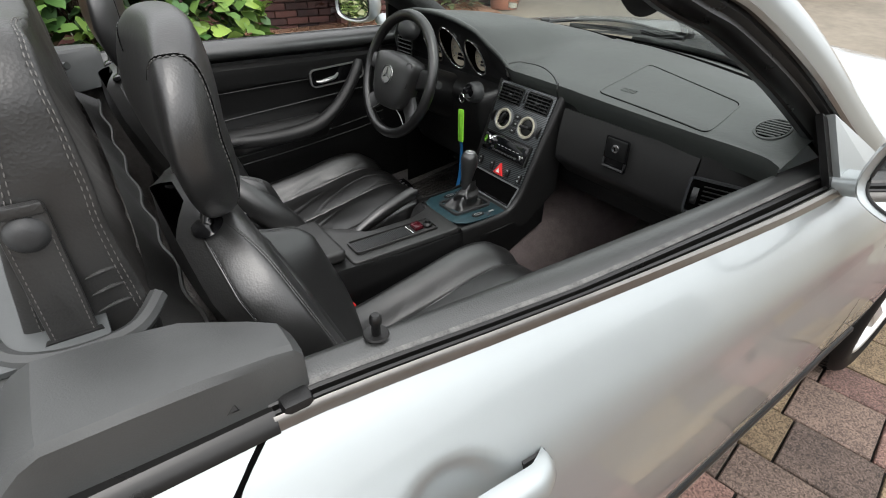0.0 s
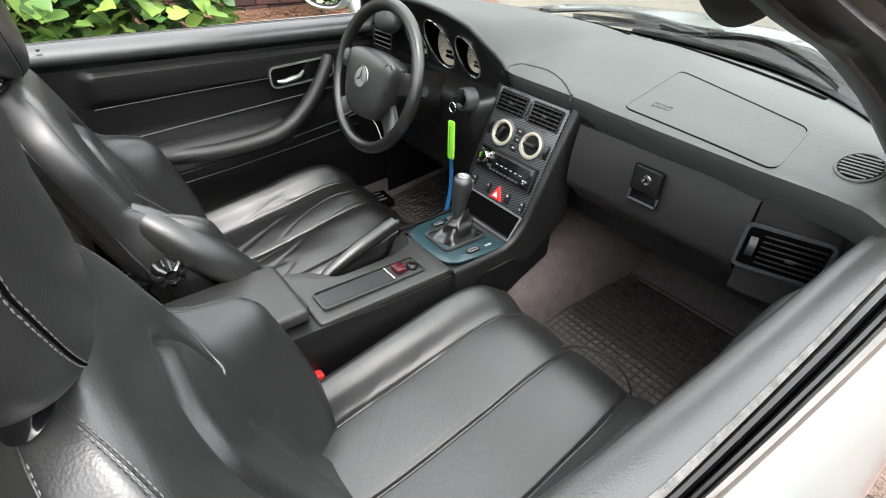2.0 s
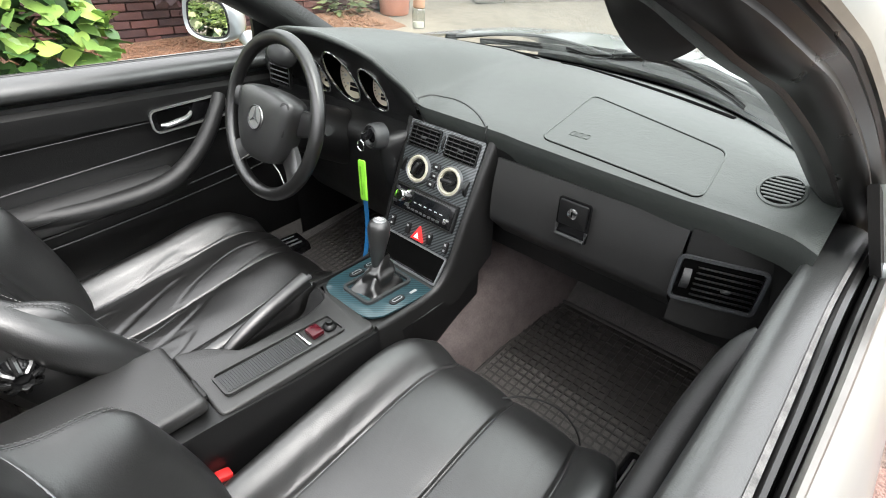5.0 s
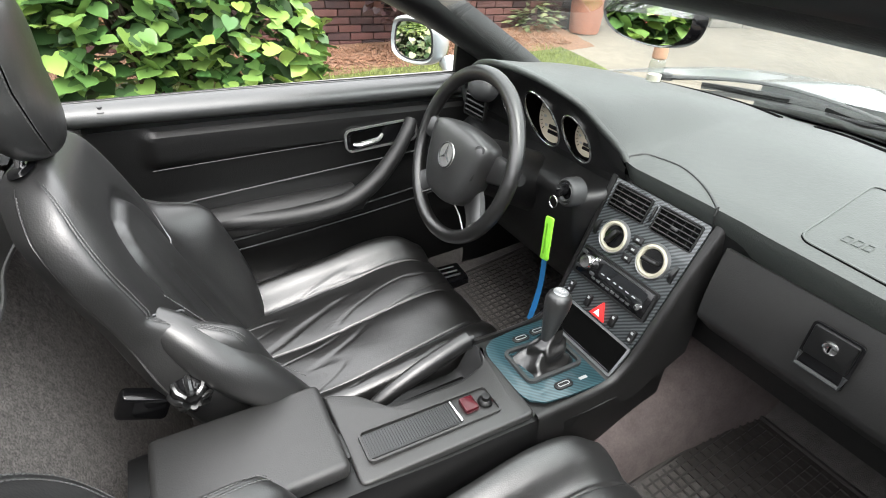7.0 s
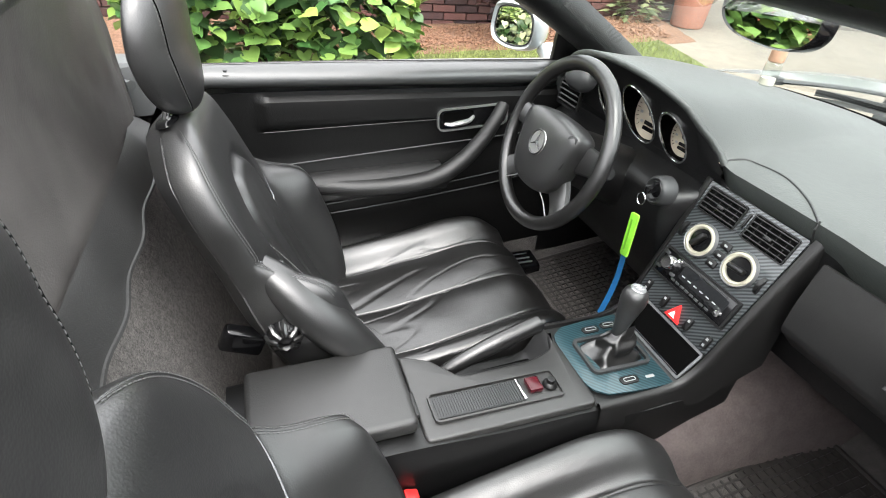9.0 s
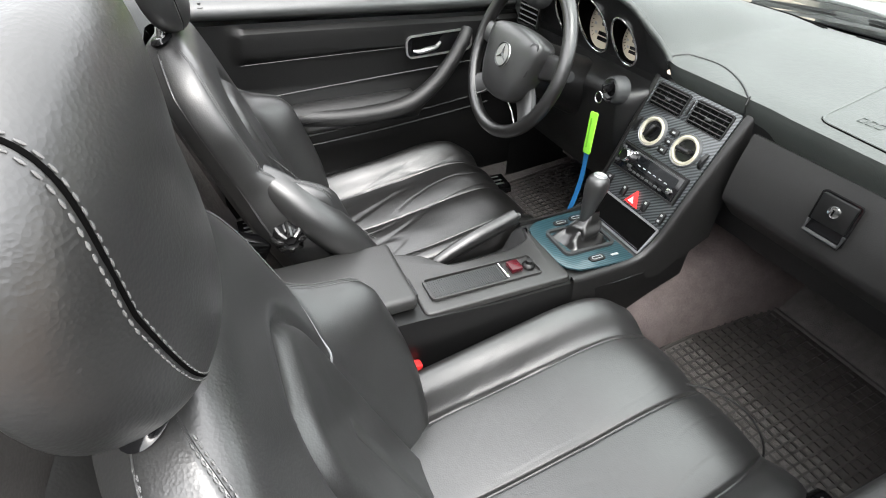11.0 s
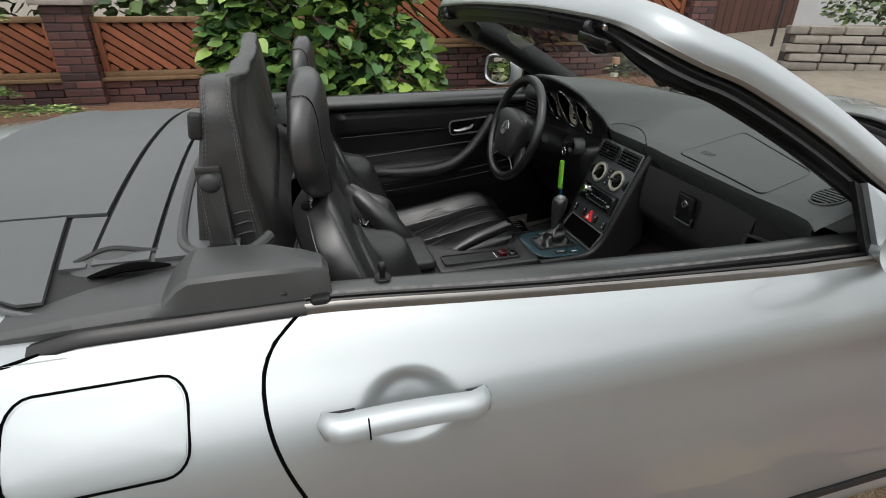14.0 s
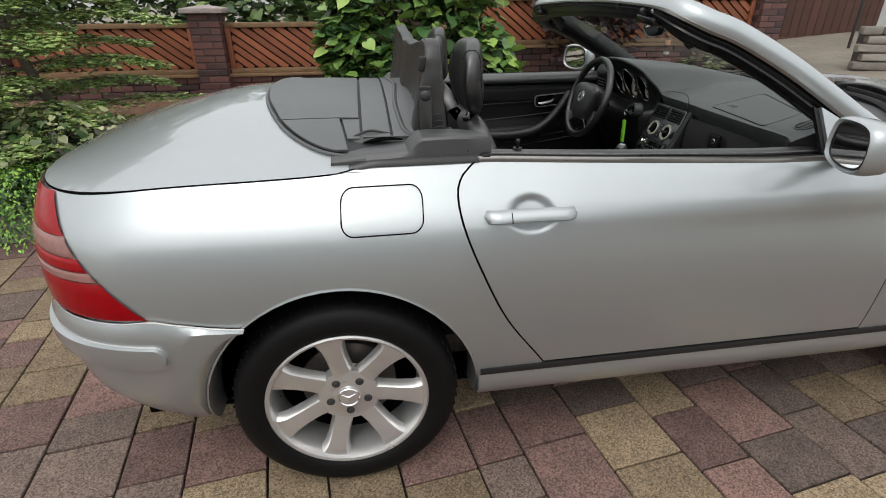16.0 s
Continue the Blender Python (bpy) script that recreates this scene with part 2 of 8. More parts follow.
def box(size, m=None, bev=0.0, seg=2, bm=None):
    """A box with rounded edges, centred, placed by m."""
    b2 = bmesh.new()
    bmesh.ops.create_cube(b2, size=1, matrix=Matrix.Diagonal((*size, 1)))
    if bev:
        bmesh.ops.bevel(b2, geom=b2.edges[:], offset=bev, segments=seg, affect="EDGES", profile=0.5)
    if m is not None:
        bmesh.ops.transform(b2, matrix=m, verts=b2.verts)
    return merge(bm, b2)


def merge(bm, other):
    if bm is None:
        return other
    me = bpy.data.meshes.new("tmp")
    other.to_mesh(me)
    other.free()
    bm.from_mesh(me)
    bpy.data.meshes.remove(me)
    return bm


def cr(pts, n=8, closed=False):
    """A smooth curve through points."""
    pts = [Vector(p) for p in pts]
    out, k = [], len(pts)
    for i in range(k if closed else k - 1):
        p0, p1, p2, p3 = (pts[(i + d) % k] if closed else pts[min(max(i + d, 0), k - 1)] for d in (-1, 0, 1, 2))
        for j in range(n):
            t = j / n
            out.append(0.5 * (2 * p1 + (p2 - p0) * t + (2 * p0 - 5 * p1 + 4 * p2 - p3) * t * t + (3 * p1 - p0 - 3 * p2 + p3) * t**3))
    if not closed:
        out.append(pts[-1])
    return out


def tube(pts, r, n=8, closed=False, flat=1.0, up=(0, 0, 1), bm=None):
    """A pipe along points. r: radius or a function of 0..1; flat squeezes it across up."""
    pts = [Vector(p) for p in pts]
    k, rows = len(pts), []
    for i, p in enumerate(pts):
        a = pts[(i - 1) % k] if closed or i else p
        b = pts[(i + 1) % k] if closed or i < k - 1 else p
        t = (b - a).normalized()
        side = t.cross(Vector(up))
        side = side.normalized() if side.length > 1e-4 else t.orthogonal().normalized()
        nrm = side.cross(t).normalized()
        rr = r(i / max(1, k - 1)) if callable(r) else r
        rows.append([p + side * rr * math.cos(2 * math.pi * j / n) + nrm * rr * flat * math.sin(2 * math.pi * j / n) for j in range(n)])
    return loft(rows, close_u=closed, close_v=True, cap=not closed, bm=bm)


def lathe(profile, m=None, n=32, bm=None):
    """A turned body: profile of (radius, height) about local z, placed by m."""
    rows = [[(r * math.cos(2 * math.pi * j / n), r * math.sin(2 * math.pi * j / n), h) for j in range(n)] for r, h in profile]
    b2 = loft(rows, close_v=True)
    weld(b2, 1e-5)
    if m is not None:
        bmesh.ops.transform(b2, matrix=m, verts=b2.verts)
    return merge(bm, b2)


def prism(outline, depth, m=None, bev=0.0, seg=2, bm=None):
    """A flat outline (x, y) of thickness depth towards local +z, with rounded edges."""
    b2 = bmesh.new()
    f = b2.faces.new([b2.verts.new((x, y, 0)) for x, y in outline])
    ret = bmesh.ops.extrude_face_region(b2, geom=[f])
    bmesh.ops.translate(b2, vec=(0, 0, depth), verts=[v for v in ret["geom"] if isinstance(v, bmesh.types.BMVert)])
    bmesh.ops.recalc_face_normals(b2, faces=b2.faces)
    if bev:
        top = [e for e in b2.edges if all(v.co.z > depth * 0.5 for v in e.verts)]
        bmesh.ops.bevel(b2, geom=top, offset=bev, segments=seg, affect="EDGES", profile=0.5)
    if m is not None:
        bmesh.ops.transform(b2, matrix=m, verts=b2.verts)
    return merge(bm, b2)


def rrect(w, h, r, n=4):
    """The outline of a rectangle with round corners."""
    out = []
    for cx, cy, a0 in ((w / 2 - r, h / 2 - r, 0), (-w / 2 + r, h / 2 - r, 90), (-w / 2 + r, -h / 2 + r, 180), (w / 2 - r, -h / 2 + r, 270)):
        out += [(cx + r * math.cos(radians(a0 + 90 * k / n)), cy + r * math.sin(radians(a0 + 90 * k / n))) for k in range(n + 1)]
    return out


def frame_ring(w, h, r, width, depth, m, bm=None):
    """A raised frame round a rounded rectangle."""
    o, i = rrect(w, h, r), rrect(w - 2 * width, h - 2 * width, max(0.001, r - width))
    rows = [[(x, y, 0) for x, y in o], [(x, y, depth) for x, y in o], [(x, y, depth) for x, y in i], [(x, y, 0) for x, y in i]]
    b2 = loft(rows, close_v=True)
    bmesh.ops.transform(b2, matrix=m, verts=b2.verts)
    return merge(bm, b2)


def axes(o, x, y):
    """A placing matrix from an origin and the ways of local x and y."""
    x = Vector(x).normalized()
    z = x.cross(Vector(y)).normalized()
    y = z.cross(x)
    return Matrix(((x.x, y.x, z.x, o[0]), (x.y, y.y, z.y, o[1]), (x.z, y.z, z.z, o[2]), (0, 0, 0, 1)))


def lerp(a, b, t):
    return a + (b - a) * t


def curve_at(x, table):
    """A smooth reading of a table of (x, value)."""
    xs = [a for a, _ in table]
    if x <= xs[0]:
        return table[0][1]
    if x >= xs[-1]:
        return table[-1][1]
    for k in range(len(xs) - 1):
        if x <= xs[k + 1]:
            t = (x - xs[k]) / (xs[k + 1] - xs[k])
            p1, p2 = table[k][1], table[k + 1][1]
            h = xs[k + 1] - xs[k]
            m1 = (p2 - table[k - 1][1]) / (xs[k + 1] - xs[k - 1]) * h if k else p2 - p1
            m2 = (table[k + 2][1] - p1) / (xs[k + 2] - xs[k]) * h if k + 2 < len(xs) else p2 - p1
            return (2 * t**3 - 3 * t * t + 1) * p1 + (t**3 - 2 * t * t + t) * m1 + (-2 * t**3 + 3 * t * t) * p2 + (t**3 - t * t) * m2


def bump_(x, c, w):
    """A smooth hump of height 1 round c, w wide on each side."""
    d = abs(x - c) / w
    return 0.0 if d >= 1 else (1 - d * d) ** 2


def stitches(pts, step, length, r, bm=None):
    """Short thread pieces along a curve."""
    pts = [Vector(p) for p in pts]
    acc, nxt = 0.0, 0.0
    for a, b in zip(pts, pts[1:]):
        seg = (b - a).length
        if seg < 1e-6:
            continue
        d = (b - a) / seg
        while nxt < acc + seg:
            p = a + d * (nxt - acc)
            bm = tube([p, p + d * length * 0.5, p + d * length], lambda t: r * (0.5 if t in (0, 1) else 1), 5, bm=bm)
            nxt += step
        acc += seg
    return bm


def both(fn):
    """Runs a builder for the right side (-1) and the left side (1)."""
    return [fn(-1), fn(1)]

# ================================================================ ground
def rise(x, y):
    """Height of the ground: flat under the car, climbing towards the garden wall."""
    k = min(1.0, max(0.0, (y - 1.3) / 3.0))
    return 0.30 * k * k * (3 - 2 * k) + 0.070 * max(0.0, min(9.0, x - 2.7))


GROUND = mat("sandy_drive", (0.205, 0.178, 0.140), 0.9, var=0.35, scale=1.2, bump=0.5, bscale=60, bdist=0.006)
xs = [-400, -120, -40, -15] + [lerp(-8, 12, k / 50) for k in range(51)] + [20, 40, 120, 400]
ys = [-400, -120, -40, -12, -4] + [lerp(0, 8, k / 40) for k in range(41)] + [14, 40, 120, 400]
ground = part("ground", loft([[(x, y, -0.052 + rise(x, y)) for x in xs] for y in ys]), GROUND)
tagged(ground, "sandy gravel drive and garden soil", "ground", kind="structure")
LAWN = mat("lawn_soil", (0.13, 0.155, 0.04), 0.9, var=0.5, scale=14, bump=1.0, bscale=220, bdist=0.02)
lawn = part("lawn", surf(lambda u, v: (lerp(0.2, 4.6, u), lerp(2.2, 4.12 + 0.10 * math.sin(u * 7), v), rise(lerp(0.2, 4.6, u), lerp(2.2, 4.12, v)) - 0.035), 30, 20), LAWN)
tagged(lawn, "patchy yellow-green lawn beside the drive", "lawn", kind="structure")
MULCH = mat("mulch", (0.24, 0.135, 0.085), 0.95, var=0.6, scale=40, bump=1.0, bscale=120, bdist=0.02)
mulch = part("mulch_bed", surf(lambda u, v: (lerp(-5.5, 5.0, u), lerp(3.9, 4.72, v), rise(lerp(-5.5, 5.0, u), lerp(3.9, 4.72, v)) - 0.05 + 0.11 * v + 0.02 * noise.noise(Vector((u * 20, v * 6, 0)))), 60, 12), MULCH)
tagged(mulch, "bed of reddish-brown bark mulch along the wall", "flower bed", kind="structure")
rng = random.Random(5)
chips = bmesh.new()
for _ in range(2600):
    x, y = rng.uniform(0.6, 4.8), rng.uniform(4.05, 4.66)
    box((rng.uniform(0.015, 0.04), rng.uniform(0.008, 0.02), 0.006), pose(x, y, rise(x, y) - 0.04 + 0.11 * (y - 3.9) / 0.82, rng.uniform(-30, 30), rng.uniform(-30, 30), rng.uniform(0, 360)), bm=chips)
tagged(part("mulch_chips", chips, mat("bark", (0.26, 0.14, 0.085), 0.9, var=0.6, scale=60)), "scattered bark chips on the bed", "mulch", kind="stuff")
verts, faces = [], []
for _ in range(15000):
    x, y = rng.uniform(0.3, 4.5), rng.uniform(2.3, 4.14)
    z = rise(x, y) - 0.035
    a, h, w = rng.uniform(0, 6.28), rng.uniform(0.02, 0.05), 0.003
    dx, dy = math.cos(a), math.sin(a)
    n = len(verts)
    verts += [(x - dy * w, y + dx * w, z), (x + dy * w, y - dx * w, z), (x + dx * h * 0.5, y + dy * h * 0.5, z + h)]
    faces.append((n, n + 1, n + 2))
me = bpy.data.meshes.new("grass")
me.from_pydata(verts, [], faces)
me.materials.append(mat("grass_blade", (0.20, 0.24, 0.06), 0.7, var=0.5, scale=5))
tagged(new("grass", me), "short dry lawn grass", "grass", kind="stuff")

# ================================================================ the car
car = thing("convertible_car", "silver two-seat convertible with black leather cabin, roof folded away", "car")

SIDE = [(0.27, 0.775), (0.33, 0.812), (0.385, 0.828), (0.45, 0.838), (0.56, 0.848), (0.66, 0.852), (0.76, 0.846), (0.84, 0.830), (0.885, 0.808), (0.932, 0.772), (0.97, 0.742), (0.993, 0.722), (1.05, 0.69)]
GAP = [(0.27, 0.66), (0.394, 0.583), (0.57, 0.458), (0.74, 0.376), (0.85, 0.335), (0.92, 0.326), (0.96, 0.342), (0.993, 0.385)]
TAIL = [(0.27, 0.34), (0.45, 0.41), (0.62, 0.43), (0.80, 0.435), (0.95, 0.415)]


def belt_y(x):
    """Half width at the belt line."""
    return curve_at(x, [(0.15, 0.722), (0.42, 0.724), (0.65, 0.742), (0.9, 0.760), (1.2, 0.776), (1.6, 0.788), (2.0, 0.790), (2.6, 0.76)])


def rail_y(x):
    """Half width at the inner edge of the door's top rail."""
    return curve_at(x, [(0.39, 0.668), (0.7, 0.679), (1.0, 0.683), (1.25, 0.684), (1.5, 0.694)])


def rail_out(x):
    """Half width at the outer edge of the door's top rail."""
    return min(rail_y(x) + 0.053, belt_y(x) - 0.016)


def belt_drop(x, side=-1, f=0.0):
    """Height of the belt against its rear end: the near belt falls forward, the far rail rises outward."""
    if side > 0:
        return 0.024 * f
    return -0.029 * min(1.0, max(0.0, (x - 0.42) / 0.80))


def flank(u, z, out=0.0):
    """A point of the right flank: u runs along the car, and behind -0.40 round the tail's corner."""
    y = curve_at(z, SIDE) + out
    if z > 0.78:
        k = min(1, (z - 0.78) / 0.213)
        y += (belt_y(u) - 0.722) * k * k * (3 - 2 * k)
    y += 0.010 * bump_(u, 0.0, 0.62) * bump_(z, 0.62, 0.45)
    if u > 1.9:
        y -= 0.05 * ((u - 1.9) / 1.3) ** 2
    if u >= -0.40:
        return Vector((u, -y, z))
    phi = min(1.0, (-0.40 - u) / 0.95) * math.pi / 2
    a = curve_at(z, TAIL) + out
    return Vector((-0.40 - a * math.sin(phi) ** 0.9, -(y - 0.62 * (1 - math.cos(phi) ** 0.75)) + 0.0, z))


def mirrored(bm):
    bmesh.ops.scale(bm, vec=(1, -1, 1), verts=bm.verts)
    return bm


ARCH_R, ARCH_H, ARCH_Z = 0.387, 0.410, 0.31


def arch_x(z):
    d = 1 - ((z - ARCH_Z) / ARCH_H) ** 2
    return ARCH_R * math.sqrt(d) if d > 0 else 0.0


def edge_top(u):
    """Height of the flank's upper edge, where the boot lid, the belt line and the bonnet begin."""
    return curve_at(u, [(-1.35, 0.945), (-0.7, 0.952), (-0.4, 0.966), (-0.1, 0.972), (0.03, 0.978), (0.10, 0.992), (0.14, 0.993), (1.5, 0.993)])


def bumper_line(u):
    return curve_at(u, [(-1.35, 0.655), (-0.55, 0.660), (-0.45, 0.666), (-0.40, 0.655), (-0.30, 0.634), (-0.22, 0.624)])


def rear_quarter():
    bm = bmesh.new()
    zs = [ARCH_Z + ARCH_H * math.sin(radians(a)) for a in range(0, 91, 5)]
    # below the arch's top, between the arch and the door gap
    rows = []
    for z in zs:
        x0, x1 = arch_x(z), curve_at(z, GAP) - 0.003
        rows.append([flank(lerp(x0, x1, k / 10), z) for k in range(11)])
    rows.insert(0, [flank(lerp(ARCH_R, 0.63, k / 10), 0.283) for k in range(11)])
    loft(rows, bm=bm)
    # behind the arch, above the bumper
    rows = []
    for z in [bumper_line(-0.22) + 0.002 + k * (ARCH_Z + ARCH_H - bumper_line(-0.22) - 0.002) / 6 for k in range(7)]:
        x1 = -arch_x(z)
        rows.append([])
        for k in range(31):
            u = lerp(-1.30, x1, k / 30)
            zz = max(z, bumper_line(u) + 0.002) if z < 0.68 else z
            rows[-1].append(flank(u, zz))
    loft(rows, bm=bm)
    # above the arch
    rows = []
    for i in range(15):
        t = i / 14
        rows.append([])
        x1 = curve_at(lerp(ARCH_Z + ARCH_H, 0.993, t), GAP) - 0.003
        for u in [lerp(-1.30, 0.0, k / 30) for k in range(30)] + [lerp(0.0, x1, k / 10) for k in range(11)]:
            rows[-1].append(flank(u, lerp(ARCH_Z + ARCH_H, edge_top(u), t)))
    loft(rows, bm=bm)
    return weld(bm, 0.002)


def rear_bumper():
    rows = []
    for i in range(13):
        t = i / 12
        row = []
        for k in range(41):
            u = lerp(-1.30, -0.235, k / 40)
            z = lerp(0.285, bumper_line(u) - 0.001, t)
            if u > -ARCH_R - 0.005:
                zmin = ARCH_Z + ARCH_H * math.sqrt(max(0, 1 - (u / ARCH_R) ** 2))
                z = lerp(min(zmin, bumper_line(u) - 0.004), bumper_line(u) - 0.001, t)
            bulge = 0.014 * min(1, (1 - t) * 12) * (1 if t > 0.4 else 0.6 + t)
            p = flank(u, z, 0.006 + bulge * (0.25 if t > 0.97 else 1))
            if t < 0.35:
                p.y += 0.05 * (0.35 - t)
                p.x += 0.10 * (0.35 - t) if u < -0.5 else 0
            row.append(p)
        rows.append(row)
    return loft(rows)


def dish(x, z):
    """Depth of the recess behind the door handle."""
    d = math.hypot((x - 0.517) / 0.076, (z - 0.872) / 0.052)
    k = min(1.0, max(0.0, (1.0 - d) / 0.55))
    return -0.020 * k * k * (3 - 2 * k) * (1 - 0.3 * d)


def door_skin():
    zs = [lerp(0.398, 0.80, k / 14) for k in range(14)] + [lerp(0.80, 0.94, k / 34) for k in range(34)] + [lerp(0.94, 0.995, k / 6) for k in range(7)]
    rows = []
    for z in zs:
        x0 = curve_at(z, GAP) + 0.003
        x1 = 1.662
        ks = [lerp(0, 0.05, k / 3) for k in range(3)] + [lerp(0.05, 0.26, k / 44) for k in range(44)] + [lerp(0.26, 1, k / 20) for k in range(21)]
        row = [flank(lerp(x0, x1, k), z, dish(lerp(x0, x1, k), z)) for k in ks]
        fall = max(0.0, (z - 0.78) / 0.215) ** 2
        rows.append([p + Vector((0, 0, belt_drop(p.x) * fall)) for p in row])
    return loft(rows)


def front_wing():
    rows = []
    for k in range(41):
        u = lerp(1.665, 3.15, k / 40)
        top = curve_at(u, [(1.4, 0.966), (1.7, 0.962), (1.9, 0.925), (2.4, 0.865), (2.8, 0.80), (3.15, 0.68)])
        d = ARCH_R**2 - (u - 2.4) ** 2
        low = max(0.30, ARCH_Z + math.sqrt(d) if d > 0 else 0.30)
        taper = 0.0 if u < 2.6 else 0.25 * ((u - 2.6) / 0.55) ** 2
        rows.append([])
        for j in range(13):
            z = lerp(low, top, j / 12)
            q = z + (0.993 - top) * (j / 12)
            y = -flank(min(u, 1.9), q).y - taper - 0.05 * (1 - math.cos(min(1.2, max(0, u - 1.9))))
            rows[-1].append((u, -y, z))
    return loft(rows)


def sill():
    prof = [(0.823, 0.392), (0.828, 0.375), (0.832, 0.350), (0.826, 0.315), (0.812, 0.285), (0.78, 0.262), (0.70, 0.255)]
    return loft([[(x, -y * (1 if x < 1.9 else 0.995), z) for y, z in prof] for x in [lerp(0.385, 2.02, k / 14) for k in range(15)]])


def side_strip():
    return loft([[(x, -(0.8345 + dy), z) for dy, z in ((-0.02, 0.371), (0.0, 0.371), (0.003, 0.381), (0.0, 0.392), (-0.02, 0.392))] for x in [lerp(0.388, 1.98, k / 10) for k in range(11)]])


def arch_lip():
    rows = []
    for a in range(-6, 187, 6):
        c, s = math.cos(radians(a)), math.sin(radians(a))
        x, z = ARCH_R * c, ARCH_Z + ARCH_H * s
        p = flank(x, max(z, 0.285), 0.0)
        q = flank(x * 0.985, max(ARCH_Z + (z - ARCH_Z) * 0.985, 0.28), 0.002)
        rows.append([p, q, Vector((x * 0.975, q.y + 0.02, ARCH_Z + (z - ARCH_Z) * 0.975)), Vector((x * 0.975, -0.70, ARCH_Z + (z - ARCH_Z) * 0.975))])
    return loft(rows)


def wheel_house():
    rows = [[(cx + 0.40 * math.cos(radians(a)), y, ARCH_Z + 0.425 * math.sin(radians(a))) for a in range(-4, 185, 9)] for cx in (0,) for y in (-0.79, -0.66, -0.50)]
    bm = loft(rows)
    bm.faces.new([bm.verts.new((0.40 * math.cos(radians(a)), -0.52, ARCH_Z + 0.425 * math.sin(radians(a)))) for a in range(-4, 185, 9)])
    return bm


def lid_edge(x):
    """Half width of the boot lid."""
    wide = curve_at(edge_top(x), SIDE) - 0.001 if x < 0.0 else 0.738
    if x > -0.40:
        return wide
    ph = math.asin(min(1, ((-0.40 - x) / 0.417)) ** (1 / 0.9)) if x > -0.817 else math.pi / 2
    return max(0.12, wide - 0.62 * (1 - math.cos(ph) ** 0.75))


def lid_z(x, y):
    zc = curve_at(x, [(-0.82, 0.953), (-0.72, 0.990), (-0.58, 1.030), (-0.34, 1.078), (-0.06, 1.086), (0.10, 1.078), (0.3, 1.074)])
    w = lid_edge(min(x, 0.1))
    ze = edge_top(max(-1.0, x)) + 0.002
    if x > 0.02:
        ze = 0.980
    return ze + (zc - ze) * (1 - min(1, abs(y) / w) ** (2.3 if x < -0.15 else 2.0))


def boot_lid():
    xs = [-0.814] + [lerp(-0.803, 0.10, k / 34) for k in range(35)]
    return loft([[(x, v * (lid_edge(x) - 0.003), lid_z(x, v * (lid_edge(x) - 0.003))) for v in [lerp(-1, 1, j / 40) for j in range(41)]] for x in xs])


skins = {"rear_quarter_panel": rear_quarter, "rear_bumper": rear_bumper, "front_wing": front_wing, "sill": sill}
for side in (-1, 1):
    for nm, fn in skins.items():
        bm = fn()
        part(nm, bm if side < 0 else mirrored(bm), PAINT, car)
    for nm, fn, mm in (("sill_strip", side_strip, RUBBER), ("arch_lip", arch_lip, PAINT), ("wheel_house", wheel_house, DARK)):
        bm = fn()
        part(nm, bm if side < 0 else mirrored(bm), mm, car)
part("boot_lid", boot_lid(), PAINT, car)
# rear panel between the corners, underbody
part("rear_panel", surf(lambda u, v: (-0.78 - 0.10 * math.sin(math.pi * v) , lerp(-0.25, 0.25, u), lerp(0.30, 0.955, v)), 4, 8), PAINT, car)
part("underbody", box((3.6, 1.40, 0.03), pose(1.2, 0, 0.265)), DARK, car)

part("tail_panel", surf(lambda u, v: (-0.775 - 0.085 * math.sin(math.pi * min(1, v * 1.02)) + 0.30 * max(0, abs(2 * u - 1) - 0.55) ** 2, lerp(-0.52, 0.52, u), lerp(0.29, 0.962, v)), 20, 12), PAINT, car)


def nose(u, v):
    y = lerp(-0.74, 0.74, u)
    top = 0.80 - 0.10 * (abs(y) / 0.74) ** 3
    z = lerp(0.24, top, v)
    return (3.20 + 0.13 * math.sin(math.pi * (0.15 + 0.75 * (1 - v))) - 0.42 * (abs(y) / 0.74) ** 3.2, y, z)


part("front_bumper", surf(nose, 30, 16), PAINT, car)
part("grille", prism(rrect(0.62, 0.10, 0.03), 0.01, axes((3.325, 0, 0.60), (0, 1, 0), (0.05, 0, 1)), 0.003), GLOSSBLACK, car)

# bumper rub strips
for side in (-1, 1):
    rows = []
    for u in [lerp(-1.15, -0.460, k / 22) for k in range(22)] + [-0.460 + 0.034 * math.sin(radians(9 * k)) for k in range(11)]:
        e = 0.034 * math.sqrt(max(0.0, 1 - (max(0.0, u + 0.460) / 0.034) ** 2)) + 0.0006
        zc = 0.565 + 0.006 * math.sin((u + 1.15) / 0.725 * 3)
        rows.append([flank(u, zc - e, 0.018), flank(u, zc - e * 0.92, 0.032), flank(u, zc, 0.036), flank(u, zc + e * 0.92, 0.032), flank(u, zc + e, 0.018)])
    bm = loft(rows)
    part("bumper_strip", bm if side < 0 else mirrored(bm), PAINT, car)
    # bright beads round the strip and along the bumper's upper edge
    loop = [r[0] for r in rows] + [r[4] for r in reversed(rows)]
    bm = tube([Vector((p.x, p.y - 0.003, p.z)) for p in loop], 0.0026, 6)
    part("strip_bead", bm if side < 0 else mirrored(bm), SATIN, car)
    bm = tube([flank(u, bumper_line(u) + 0.0005, 0.006) for u in [lerp(-1.15, -0.235, k / 40) for k in range(41)]], 0.0024, 6)
    part("bumper_bead", bm if side < 0 else mirrored(bm), SATIN, car)


